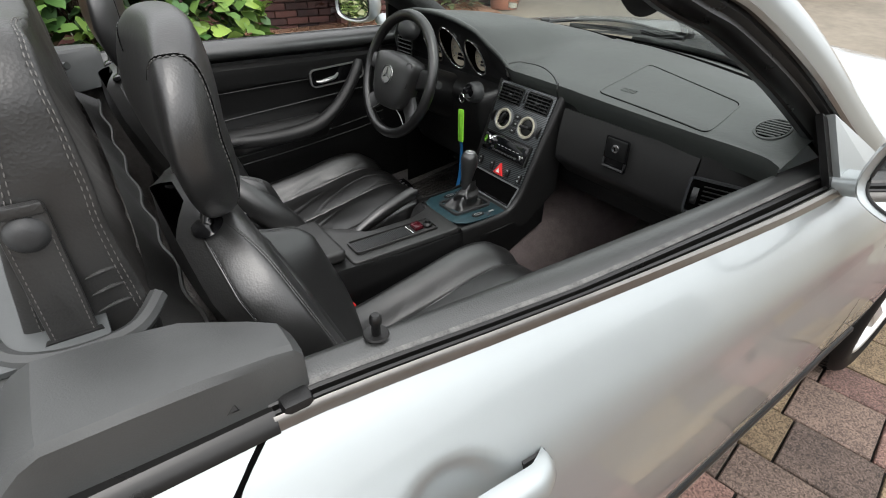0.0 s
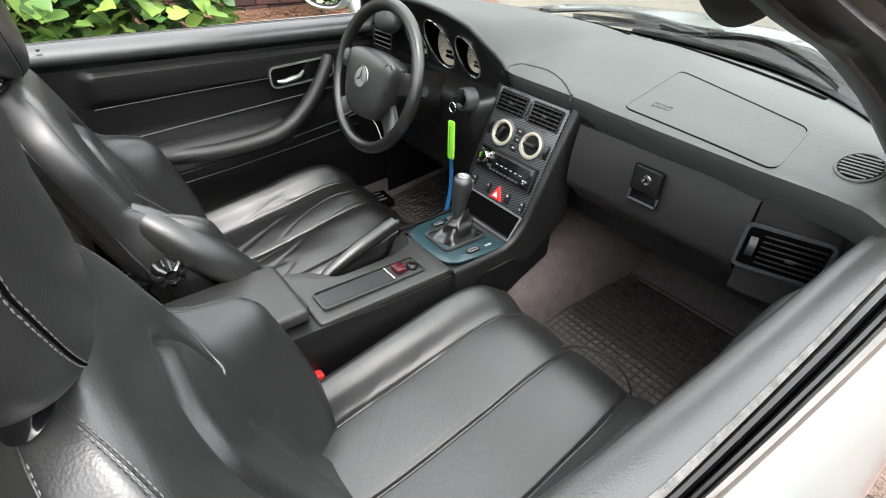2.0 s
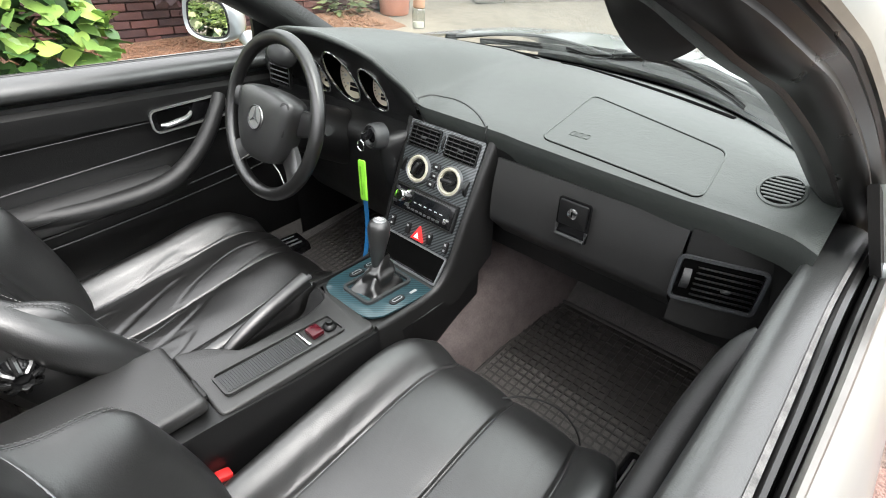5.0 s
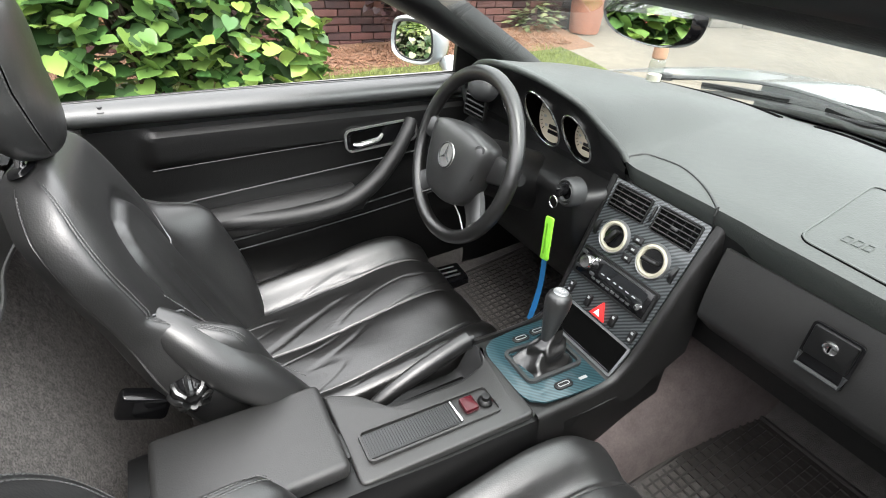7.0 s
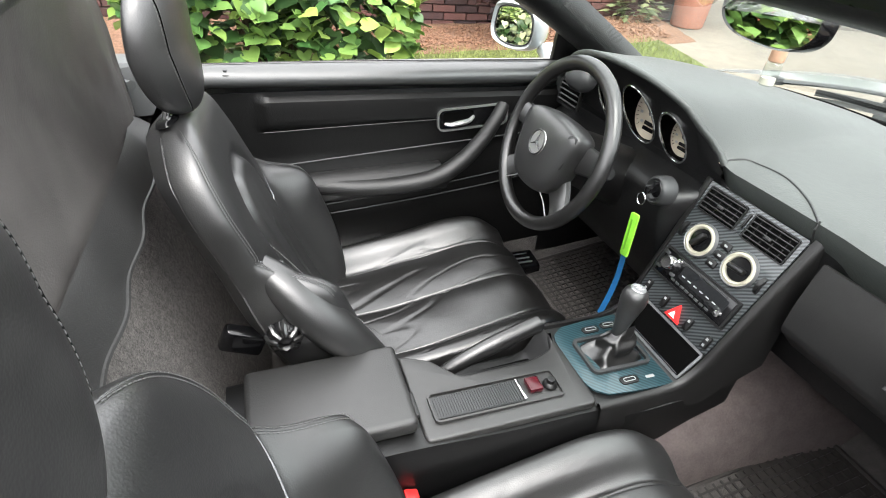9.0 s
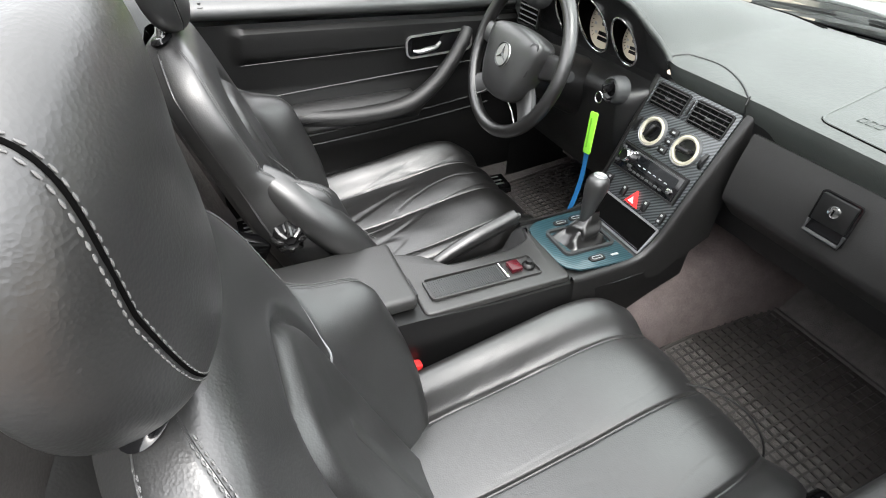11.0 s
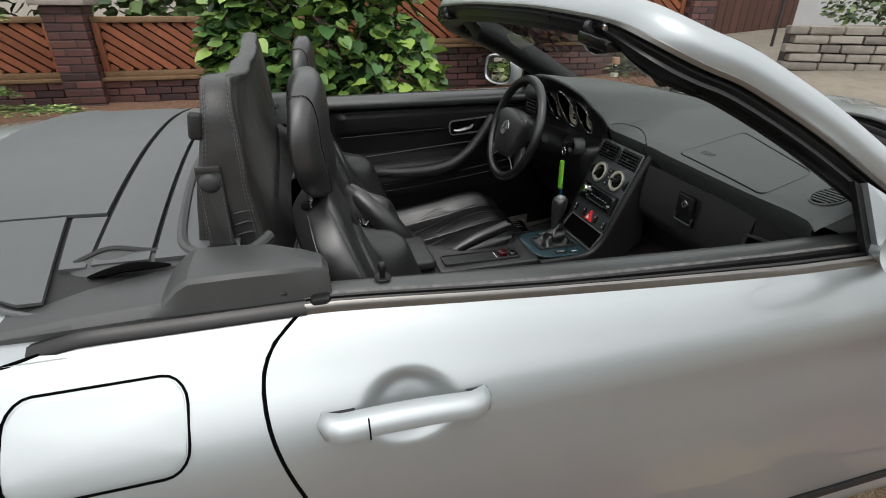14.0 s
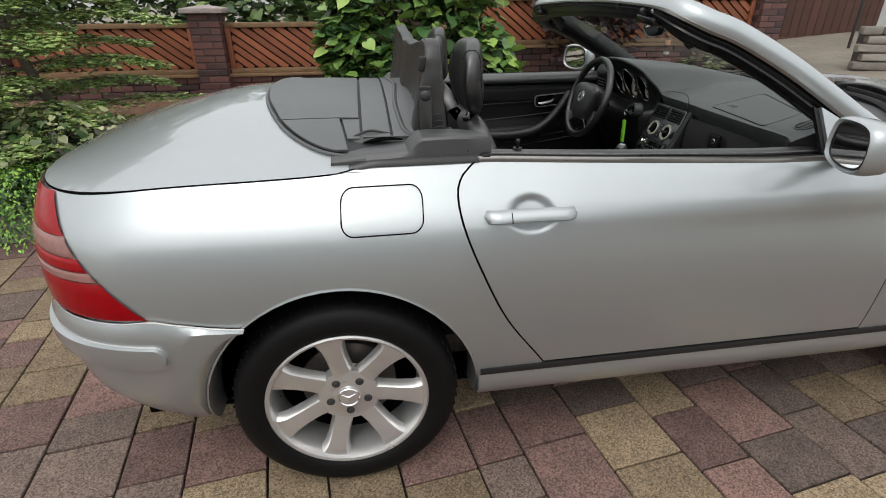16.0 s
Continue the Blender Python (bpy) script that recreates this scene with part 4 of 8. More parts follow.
# ---- seats
def make_seat(side):
    cy = side * 0.373
    seat = node("seat", car, "black leather sports seat with ribbed cushion and grey stitching" if side < 0 else "creased black leather sports seat with ribbed cushion")
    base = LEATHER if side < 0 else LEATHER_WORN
    W = 0.258

    def cushion(u, v):
        """u from the back to the front and down, v across."""
        t = lerp(-1, 1, v)
        x = 0.60 + 0.585 * min(1, u / 0.80)
        w = W * curve_at(x, [(0.60, 0.86), (0.75, 0.97), (0.95, 1.0), (1.10, 0.98), (1.185, 0.88)])
        z = curve_at(x, [(0.60, 0.520), (0.75, 0.528), (0.92, 0.556), (1.05, 0.584), (1.13, 0.590), (1.185, 0.572)])
        a = abs(t)
        if a < 0.82:
            y, dz = a / 0.82 * w * 0.93, 0.0
        else:
            q = (a - 0.82) / 0.18
            y, dz = w * (0.93 + 0.07 * math.sin(min(1, q * 2) * math.pi / 2) - 0.05 * max(0, q - 0.5)), -0.20 * q ** 1.4
        yy = y / w
        bol = curve_at(yy, [(0.0, 0.0), (0.56, 0.0), (0.64, 0.004), (0.76, 0.036), (0.87, 0.048), (0.95, 0.036), (1.0, 0.010)])
        bol *= curve_at(x, [(0.60, 1.15), (0.8, 1.0), (1.0, 0.95), (1.12, 0.75), (1.185, 0.45)])
        z += bol + dz
        # stitched channels between the ribs
        for L in (-0.64, -0.03, 0.60):
            d = abs(t * 0.93 / 0.82 - L * (1.0 - 0.10 * (x - 0.9)))
            z -= 0.011 * math.exp(-((d / 0.013) ** 2)) * (1 if x < 1.15 else max(0, (1.185 - x) / 0.035))
        z += 0.009 * abs(math.sin(min(1, yy / 0.62) * math.pi)) ** 0.8
        crease = 0.80 if side > 0 else 0.20
        ny = cy + (1 if t > 0 else -1) * y
        # soft hollows, and sharp folds that run out from where one sits
        z += crease * (0.0040 * noise.noise(Vector((x * 9 + ny * 5, ny * 12, 3.1))) - 0.0030 * max(0, 0.06 - abs(noise.noise(Vector((x * 3.5 + 2 * ny, ny * 17 - 5 * x, 7.7))))) / 0.06 * (a < 0.75))
        if u > 0.80:
            q = (u - 0.80) / 0.20
            x += 0.030 * math.sin(q * math.pi / 2) - 0.04 * max(0, q - 0.6)
            z -= 0.17 * q ** 1.5
            y *= 1 - 0.06 * q
        return Vector((x, cy + (1 if t > 0 else -1) * y, z))

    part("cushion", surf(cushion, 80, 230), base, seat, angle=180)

    # the back leans: s runs up it, n stands out of it towards the dash
    lean = radians(22)
    foot = Vector((0.655, 0, 0.50)) if side < 0 else Vector((0.672, 0, 0.492))
    up, out = Vector((-math.sin(lean), 0, math.cos(lean))), Vector((math.cos(lean), 0, math.sin(lean)))
    WF = [(-0.02, 0.190), (0.10, 0.222), (0.22, 0.246), (0.30, 0.240), (0.36, 0.216), (0.42, 0.208), (0.48, 0.203), (0.53, 0.184), (0.565, 0.158), (0.590, 0.125), (0.602, 0.095)]

    def back(u, v):
        """u round the section from the rear edge over the front, v up."""
        s = lerp(-0.02, 0.602, v)
        w = curve_at(s, WF)
        t = lerp(-1, 1, u)
        a = abs(t)
        top = max(0.0, (s - 0.55) / 0.052)
        n0 = 0.026 - 0.014 * top ** 2.5

        def front(yy):
            y = w * yy
            n = n0 - 0.012 * yy ** 8
            # side bolster rising under the piped line
            line = 0.300 + 0.085 * max(0.0, (y - 0.10) / 0.10)
            d = line - s
            k = max(0.0, min(1.0, d / 0.13))
            b = k * k * (3 - 2 * k) if d > 0 else 0.0
            amp = 0.088 * curve_at(s, [(-0.02, 0.55), (0.10, 0.9), (0.22, 1.0), (0.38, 1.0)])
            n += amp * b ** 0.8 * curve_at(yy, [(0.0, 0.0), (0.46, 0.0), (0.60, 0.22), (0.78, 0.80), (0.91, 1.0), (1.0, 0.92)])
            n -= 0.004 * math.exp(-((d - 0.002) / 0.006) ** 2) * max(0.0, min(1.0, (yy - 0.52) / 0.12))
            # proud centre pad with a round head
            qx, qy = abs(y) - (0.106 - 0.08), abs(s - 0.10) - (0.375 - 0.08)
            sd = math.hypot(max(qx, 0), max(qy, 0)) + min(max(qx, qy), 0) - 0.08
            n -= 0.010 * math.exp(-((sd - 0.004) / 0.010) ** 2)
            if sd < 0:
                n += 0.006 * min(1.0, -sd / 0.02) - 0.004 * min(1.0, -sd / 0.08)
            if s < 0.33:
                n -= 0.005 * math.exp(-((yy / 0.035) ** 2))
            return y, n

        if a < 0.66:
            y, n = front(a / 0.66)
        elif a < 0.90:
            q = (a - 0.66) / 0.24
            y, nf = front(1.0)
            rear = -0.036 + 0.010 * top
            ang = q * math.pi
            y += 0.011 * math.sin(ang) ** 0.7 * (1 - 0.5 * top)
            n = lerp(nf, rear, 0.5 - 0.5 * math.cos(ang))
        else:
            q = (a - 0.90) / 0.10
            y = w * (1 - 0.16 * q)
            n = -0.036 + 0.010 * top - 0.026 * q
        p = foot + up * s + out * n
        return Vector((p.x, cy + (1 if t > 0 else -1) * y, p.z))

    part("backrest", surf(back, 120, 80), LEATHER, seat, angle=180)

    def shell(u, v):
        q = back(0.0, v) * (1 - u) + back(1.0, v) * u
        q.x -= 0.040 * math.sin(math.pi * u) ** 0.8 * max(0.0, 1 - v ** 5)
        return q

    part("back_shell", surf(shell, 20, 30), LEATHER, seat, angle=70)
    top = [back(k / 48, 1.0) for k in range(49)]
    mid = sum(top, Vector()) / len(top) + up * 0.008
    bm = bmesh.new()
    ring = [[bm.verts.new(p.lerp(mid, f) + up * h) for p in top] for f, h in ((0.0, 0.0), (0.12, 0.0035), (0.30, 0.006), (0.6, 0.007))]
    for r0, r1 in zip(ring, ring[1:]):
        for k in range(48):
            bm.faces.new((r0[k], r0[k + 1], r1[k + 1], r1[k]))
    bm.faces.new(ring[-1])
    part("back_cap", bm, LEATHER, seat, angle=180)
    # double stitched seams along both edges of the shoulder, with the fold between the rows
    for sg in (-1, 1):
        for edge, lo in ((0.655, 0.50), (0.895, 0.44)):
            for off in (-0.012, 0.012):
                pts = [back(0.5 + sg * 0.5 * (edge + off), v) + out * 0.0012 + Vector((0, sg * 0.0008, 0)) for v in [lerp(lo, 0.985, k / 70) for k in range(71)]]
                part("seam", stitches(pts, 0.0058, 0.0038, 0.0008), STITCH, seat)
            pts = [back(0.5 + sg * 0.5 * edge, v) for v in [lerp(lo - 0.02, 0.995, k / 50) for k in range(51)]]
            part("seam_fold", tube(pts, 0.0010, 5), LEATHER, seat)
        # grey piping where the bolsters meet the shoulder
        pts = []
        for k in range(15):
            y = lerp(0.104, 0.202, k / 14)
            s = 0.300 + 0.085 * (y - 0.10) / 0.10 - 0.002 * math.sin(math.pi * k / 14)
            v = (s + 0.02) / 0.622
            pts.append(back(0.5 + sg * 0.5 * 0.66 * min(1, y / curve_at(s, WF)), v) + out * 0.0014)
        part("piping", tube(cr(pts, 2), 0.0017, 6), PIPING, seat)
    # lower wing of the back that wraps round the hinge
    if side > 0:
        sg = -1
        pts = cr([Vector((0.505, cy - 0.150, 0.850)), Vector((0.550, cy - 0.194, 0.826)), Vector((0.598, cy - 0.228, 0.782)), Vector((0.650, cy - 0.246, 0.724)), Vector((0.705, cy - 0.250, 0.660)), Vector((0.760, cy - 0.238, 0.588))], 8)
        part("hinge_cover", tube(pts, lambda t: 0.001 + 0.041 * math.sin(math.pi * min(1.0, 0.01 + 0.92 * t)) ** 0.75, 20, flat=0.98), LEATHER, seat, angle=180)
        pts = [p + Vector((0.016, -sg * 0.024, 0.032)) for p in pts[7:-5]]
        part("seam", stitches(pts, 0.0058, 0.0038, 0.0008), STITCH, seat)
    # headrest: a tall rounded pad on two posts
    hc = Vector((foot.x - 0.226, cy - (0.014 if side < 0 else 0.0), 1.161))
    tilt = radians(8)

    def head(u, v):
        th, ph = lerp(-math.pi / 2, math.pi / 2, v), 2 * math.pi * u
        ex = 0.62
        c = abs(math.cos(th)) ** 0.60
        z = 0.108 * (abs(math.sin(th)) ** 0.8) * (1 if th > 0 else -1)
        cx, sx = math.cos(ph), math.sin(ph)
        wide = (0.148 if side < 0 else 0.130) * (1 - 0.10 * (z > 0) * (z / 0.110) ** 2) * (1 - 0.16 * (z < 0) * (z / 0.110) ** 2)
        y = wide * c * abs(sx) ** 0.72 * (1 if sx > 0 else -1)
        x = (0.037 if cx > 0 else 0.031) * c * abs(cx) ** 0.72 * (1 if cx > 0 else -1)
        x += 0.018 * max(0, z / 0.110) - 0.050 * (y / wide) ** 2 * (1 if cx > -2 else 0) * 0.5
        q = Vector((x, y, z))
        q.rotate(Euler((0, -tilt, 0)))
        return hc + q

    hr = part("headrest", weld(surf(head, 64, 40)), LEATHER, seat, angle=180)
    ctrl = [(0.575, 0.66, 0), (0.64, 0.735, 0), (0.72, 0.765, 0), (0.80, 0.745, 0), (0.855, 0.66, 0), (0.878, 0.5, 0), (0.88, 0.34, 0), (0.872, 0.2, 0), (0.85, 0.09, 0)]
    for sgn in (-1, 1):
        for off in (0.0, 0.014):
            pts = []
            for q in cr([(a, b - off * 0.6, 0) for a, b, _ in ctrl], 14):
                u = q.x - off * 0.7 * (1 if q.x > 0.8 else 0.3)
                p = head(u if sgn < 0 else 1 - u, q.y)
                pts.append(hc + (p - hc) * 1.005)
            part("headrest_seam", stitches(pts, 0.0058, 0.0038, 0.0008), STITCH, seat)
        groove = [hc + (head((q.x - 0.004) if sgn < 0 else 1 - q.x + 0.004, q.y - 0.004) - hc) * 1.0005 for q in cr(ctrl, 10)]
        part("headrest_groove", tube(groove, 0.0012, 5), DARK, seat)
    for dy in (-0.075, 0.075):
        part("post", tube([(hc.x - 0.020, hc.y + dy, 1.03), (hc.x - 0.008, hc.y + dy, 1.085)], 0.006, 10), CHROME, seat)
    for dy in (-0.075, 0.075):
        part("post_collar", lathe([(0.0, 0.006), (0.010, 0.006), (0.018, 0.004), (0.021, 0.0)], pose(hc.x - 0.014, hc.y + dy, 1.052, 0, -20, 0) @ Matrix.Diagonal((0.9, 1.25, 1, 1)), 24), GLOSSBLACK, seat)
    # seat frame, recliner knob, belt buckle
    part("seat_base", box((0.50, 0.42, 0.16), pose(0.87, cy, 0.375), 0.02), PLASTIC, seat)
    if side > 0:
        knob = lathe([(0.0, 0.022), (0.018, 0.021), (0.026, 0.014), (0.030, 0.0), (0.024, -0.01)], axes((0.566, cy - 0.250, 0.736), (1, 0, 0), (0.2, 0, 1)), 24)
        part("recliner_knob", knob, GLOSSBLACK, seat)
        km = axes((0.566, cy - 0.250, 0.736), (1, 0, 0), (0.2, 0, 1))
        for k in range(8):
            a = 2 * math.pi * k / 8
            part("knob_ridge", tube([km @ Vector((0.012 * math.cos(a), 0.012 * math.sin(a), 0.024)), km @ Vector((0.024 * math.cos(a), 0.024 * math.sin(a), 0.018)), km @ Vector((0.030 * math.cos(a), 0.030 * math.sin(a), 0.002))], 0.0058, 8), KNOB_BLACK, seat)
        part("belt_guide", box((0.075, 0.030, 0.050), pose(0.494, cy - 0.212, 0.700, 0, 25, 0), 0.010, 3), GLOSSBLACK, seat)
    by = cy - side * 0.252
    part("buckle", box((0.030, 0.024, 0.060), pose(0.722, by, 0.525, 0, 20, 0), 0.005), PLASTIC, seat)
    part("buckle_button", box((0.026, 0.020, 0.014), pose(0.731, by, 0.558, 0, 20, 0), 0.004), RED, seat)
    return seat


both(make_seat)

# ---- dashboard
dash = node("dashboard", car, "grey-green grained dashboard with cowl over the dials")


def hood_h(y):
    """Rise of the cowl over the instruments, in metres."""
    return curve_at(y, [(0.075, 0.0), (0.10, 0.008), (0.125, 0.040), (0.15, 0.075), (0.18, 0.102), (0.24, 0.122), (0.34, 0.130), (0.46, 0.122), (0.54, 0.100), (0.60, 0.066), (0.64, 0.028), (0.70, 0.0)])


def dash_front(y):
    """x of the dash's cabin-side lip."""
    return curve_at(y, [(-0.72, 1.30), (-0.66, 1.345), (-0.5, 1.352), (-0.2, 1.372), (-0.150, 1.379), (0.08, 1.384), (0.115, 1.374), (0.15, 1.330), (0.22, 1.292), (0.34, 1.282), (0.50, 1.292), (0.60, 1.32), (0.72, 1.37)])


def glass_x(y):
    return curve_at(abs(y), [(0.0, 2.06), (0.3, 2.00), (0.5, 1.87), (0.66, 1.69), (0.73, 1.60)])


def dash_top(u, v):
    y = lerp(-0.70, 0.70, u)
    f, g = dash_front(y), glass_x(y)
    h = hood_h(y)
    roll = 0.16
    k = min(1.0, h / 0.06)
    if v < roll:
        q = v / roll
        lip = 1.000 + h
        x = f + 0.020 * (1 - math.sin(q * math.pi / 2)) + k * 0.13 * (1 - q)
        return Vector((x, y, lerp(lerp(0.945, lip, q ** 0.9), lip - 0.016 * (1 - q), k)))
    q = (v - roll) / (1 - roll)
    x = lerp(f, g, q)
    z = curve_at(q, [(0, 1.000), (0.04, 1.010), (0.15, 1.022), (0.40, 1.047), (0.7, 1.042), (1.0, 1.01)]) - 0.015 * (abs(y) / 0.7) ** 4
    z += h * (1 - q) ** 1.3 * (1 - 0.25 * k * q)
    return Vector((x, y, z))


part("dash_skin", surf(dash_top, 120, 44), DASH, dash, angle=60)


def on_dash(x, y, lift=0.001):
    f, g = dash_front(y), glass_x(y)
    q = (x - f) / (g - f)
    p = dash_top((y + 0.70) / 1.40, 0.16 + 0.84 * max(0, min(1, q)))
    return Vector((x, y, p.z + lift))


# passenger airbag lid: a raised seam with round corners
def round_corners(pts, r, n=6):
    """A closed outline of straight runs with rounded corners."""
    out = []
    for i, c in enumerate(pts):
        c, a, b = Vector(c), Vector(pts[i - 1]), Vector(pts[(i + 1) % len(pts)])
        p, q = c + (a - c).normalized() * r, c + (b - c).normalized() * r
        out += [p.lerp(c, t).lerp(c.lerp(q, t), t) for t in [k / n for k in range(n + 1)]]
    dense = []
    for i, a in enumerate(out):
        b = out[(i + 1) % len(out)]
        m = max(1, int((b - a).length / 0.015))
        dense += [a.lerp(b, k / m) for k in range(m)]
    return dense


LID_SEAM = mat("dash_seam", (0.075, 0.083, 0.078), 0.5, var=0.1, scale=9)
lid = round_corners([(1.396, -0.226), (1.366, -0.536), (1.512, -0.520), (1.622, -0.208)], 0.022)
part("airbag_seam", tube([on_dash(p.x, p.y, 0.0004) for p in lid], 0.0016, 6, closed=True), LID_SEAM, dash)
part("airbag_groove", tube([on_dash(p.x - 0.0025, p.y, -0.0002) for p in lid], 0.0012, 6, closed=True), DARK, dash)
for k in range(3):
    part("airbag_mark", tube([on_dash(1.440 + 0.008 * a, -0.268 - 0.014 * k + 0.0045 * b, 0.0006) for a, b in ((-1, -1), (-1, 1), (1, 1), (1, -1))], 0.0007, 5, closed=True), LID_SEAM, dash)
# demister slots along the glass
for y0, y1 in ((-0.47, 0.035), (0.10, 0.55)):
    for off in (0.0, 0.013):
        part("demister_slot", tube([on_dash(1.885 + off - 0.42 * max(0.0, abs(y) - 0.04), y, 0.0010) for y in [lerp(y0, y1, k / 20) for k in range(21)]], 0.0034, 6, flat=0.5), DARK, dash)
# round side vents
for side in (-1, 1):
    along = on_dash(1.468, side * 0.622) - on_dash(1.418, side * 0.622)
    across = on_dash(1.443, side * 0.622 + 0.025) - on_dash(1.443, side * 0.622 - 0.025)
    vm = axes(tuple(on_dash(1.443, side * 0.622, 0.001)), tuple(along), tuple(across)) @ Matrix.Diagonal((1.0, 0.80, 1, 1))
    part("vent_ring", lathe([(0.0425, -0.003), (0.041, 0.0012), (0.0365, 0.0018), (0.035, -0.001)], vm, 32), DASH, dash)
    part("vent_well", lathe([(0.0, 0.0005), (0.035, 0.0005)], vm, 24), DARK, dash)
    for k in range(-3, 4):
        w = 0.034 * math.sqrt(1 - (k / 3.9) ** 2)
        part("vent_slat", box((0.0042, 2 * w, 0.0014), vm @ pose(k * 0.0088, 0, 0.0012)), DASH, dash)
# glovebox front and the panel beside it
gb = node("glovebox", car, "matt black glovebox lid with a square lock pocket")


def glove(u, v):
    y, z = lerp(-0.535, -0.150, u), lerp(0.952, 0.765, v)
    x = 1.372 - 0.012 * math.sin(math.pi * v) + 0.05 * max(0, v - 0.72) / 0.28
    return (x, y, z)


part("lid", solid(surf(glove, 12, 14), -0.01), GLOVE, gb)
lk = axes((1.356, -0.343, 0.893), (0, -1, 0), (-0.05, 0, 1))
part("lock_pocket", prism(rrect(0.066, 0.082, 0.006), 0.004, lk), GLOSSBLACK, gb)
part("lock_plate", prism(rrect(0.058, 0.050, 0.004), 0.006, lk @ pose(0, 0.013, 0.002), 0.002), PLASTIC, gb)
part("lock_cylinder", lathe([(0.0, 0.012), (0.006, 0.012), (0.0095, 0.011), (0.0105, 0.007)], lk @ pose(0.0, 0.016, 0.0), 20), CHROME, gb)
part("key_slot", box((0.0022, 0.010, 0.001), lk @ pose(0, 0.016, 0.0125)), DARK, gb)
part("pull_lip", tube([lk @ Vector(p) for p in ((-0.030, -0.015, 0.004), (-0.030, -0.034, 0.008), (0.030, -0.034, 0.008), (0.030, -0.015, 0.004))], 0.0035, 8), PLASTIC_GREY, gb)
part("lower_dash", surf(lambda u, v: (1.40 + 0.14 * v, lerp(-0.70, -0.13, u), lerp(0.80, 0.70, v)), 6, 3), PLASTIC, dash)
part("dash_core", surf(lambda u, v: (1.392 + 0.04 * v, lerp(-0.70, 0.70, u), lerp(0.962, 0.72, v)), 8, 3), PLASTIC, dash)
part("end_panel", solid(surf(lambda u, v: (lerp(1.365, 1.372, v) + 0.06 * u * u, lerp(-0.540, -0.700, u), lerp(0.955, 0.77, v)), 8, 8), -0.008), GLOVE, dash)
# side vent
sv = axes((1.372, -0.598, 0.872), (0.33, -0.94, 0.0), (-0.04, 0, 1))
vent = node("side_vent", car, "rectangular air vent in a patterned grey surround")
part("surround", frame_ring(0.132, 0.088, 0.012, 0.0060, 0.004, sv), SPECKLE, vent)
part("well", prism(rrect(0.115, 0.072, 0.004), 0.002, sv), DARK, vent)
for k in range(6):
    part("slat", box((0.090, 0.0024, 0.008), sv @ pose(0.011, -0.0264 + 0.0106 * k, 0.004, -20, 0, 0), 0.0008, 1), PLASTIC, vent)
part("thumbwheel", lathe([(0.0, -0.006), (0.022, -0.006), (0.022, 0.006), (0.0, 0.006)], sv @ pose(-0.047, 0, -0.008, 0, 90, 0), 24), PLASTIC_GREY, vent)
part("tab", box((0.014, 0.006, 0.006), sv @ pose(0.012, 0, 0.015), 0.002), PLASTIC_GREY, vent)

# ---- instrument cowl and dials
dials = node("instrument_cluster", car, "three cream dials in chrome rings under the cowl")
RINGS = ((0.335, 1.017, 0.055, 0.072), (0.222, 1.008, 0.041, 0.060), (0.448, 1.008, 0.041, 0.060))


def ring_x(z):
    """The dial openings lie in a plane that leans out over the column."""
    return 1.361 - 0.55 * (z - 1.017)


def binnacle():
    """One skin from under the cowl past the dials and down to the knees, with openings for the dials."""
    rows = []
    for i in range(171):
        y = lerp(0.092, 0.66, i / 170)
        top = 0.992 + hood_h(y)
        rows.append([])
        for j in range(141):
            z = lerp(top, 0.64, (j / 140))
            low = curve_at(z, [(0.64, 1.420), (0.72, 1.372), (0.82, 1.335), (0.88, 1.320), (0.905, 1.320), (0.925, 1.338), (0.946, 1.398)])
            x = ring_x(z) if z > 0.946 else low
            edge = max(0.0, (0.150 - y) / 0.042)
            far = max(0.0, (y - 0.54) / 0.12)
            x = max(x, lerp(x, 1.378, min(1, edge) ** 1.5)) + 0.03 * far * far
            rows[-1].append((x, y, z))
    bm = loft(rows)
    inside = [f for f in bm.faces if any(((f.calc_center_median().y - cy_) / a) ** 2 + ((f.calc_center_median().z - cz_) / (0.877 * b)) ** 2 < 0.97 for cy_, cz_, a, b in RINGS)]
    bmesh.ops.delete(bm, geom=inside, context="FACES")
    return bm


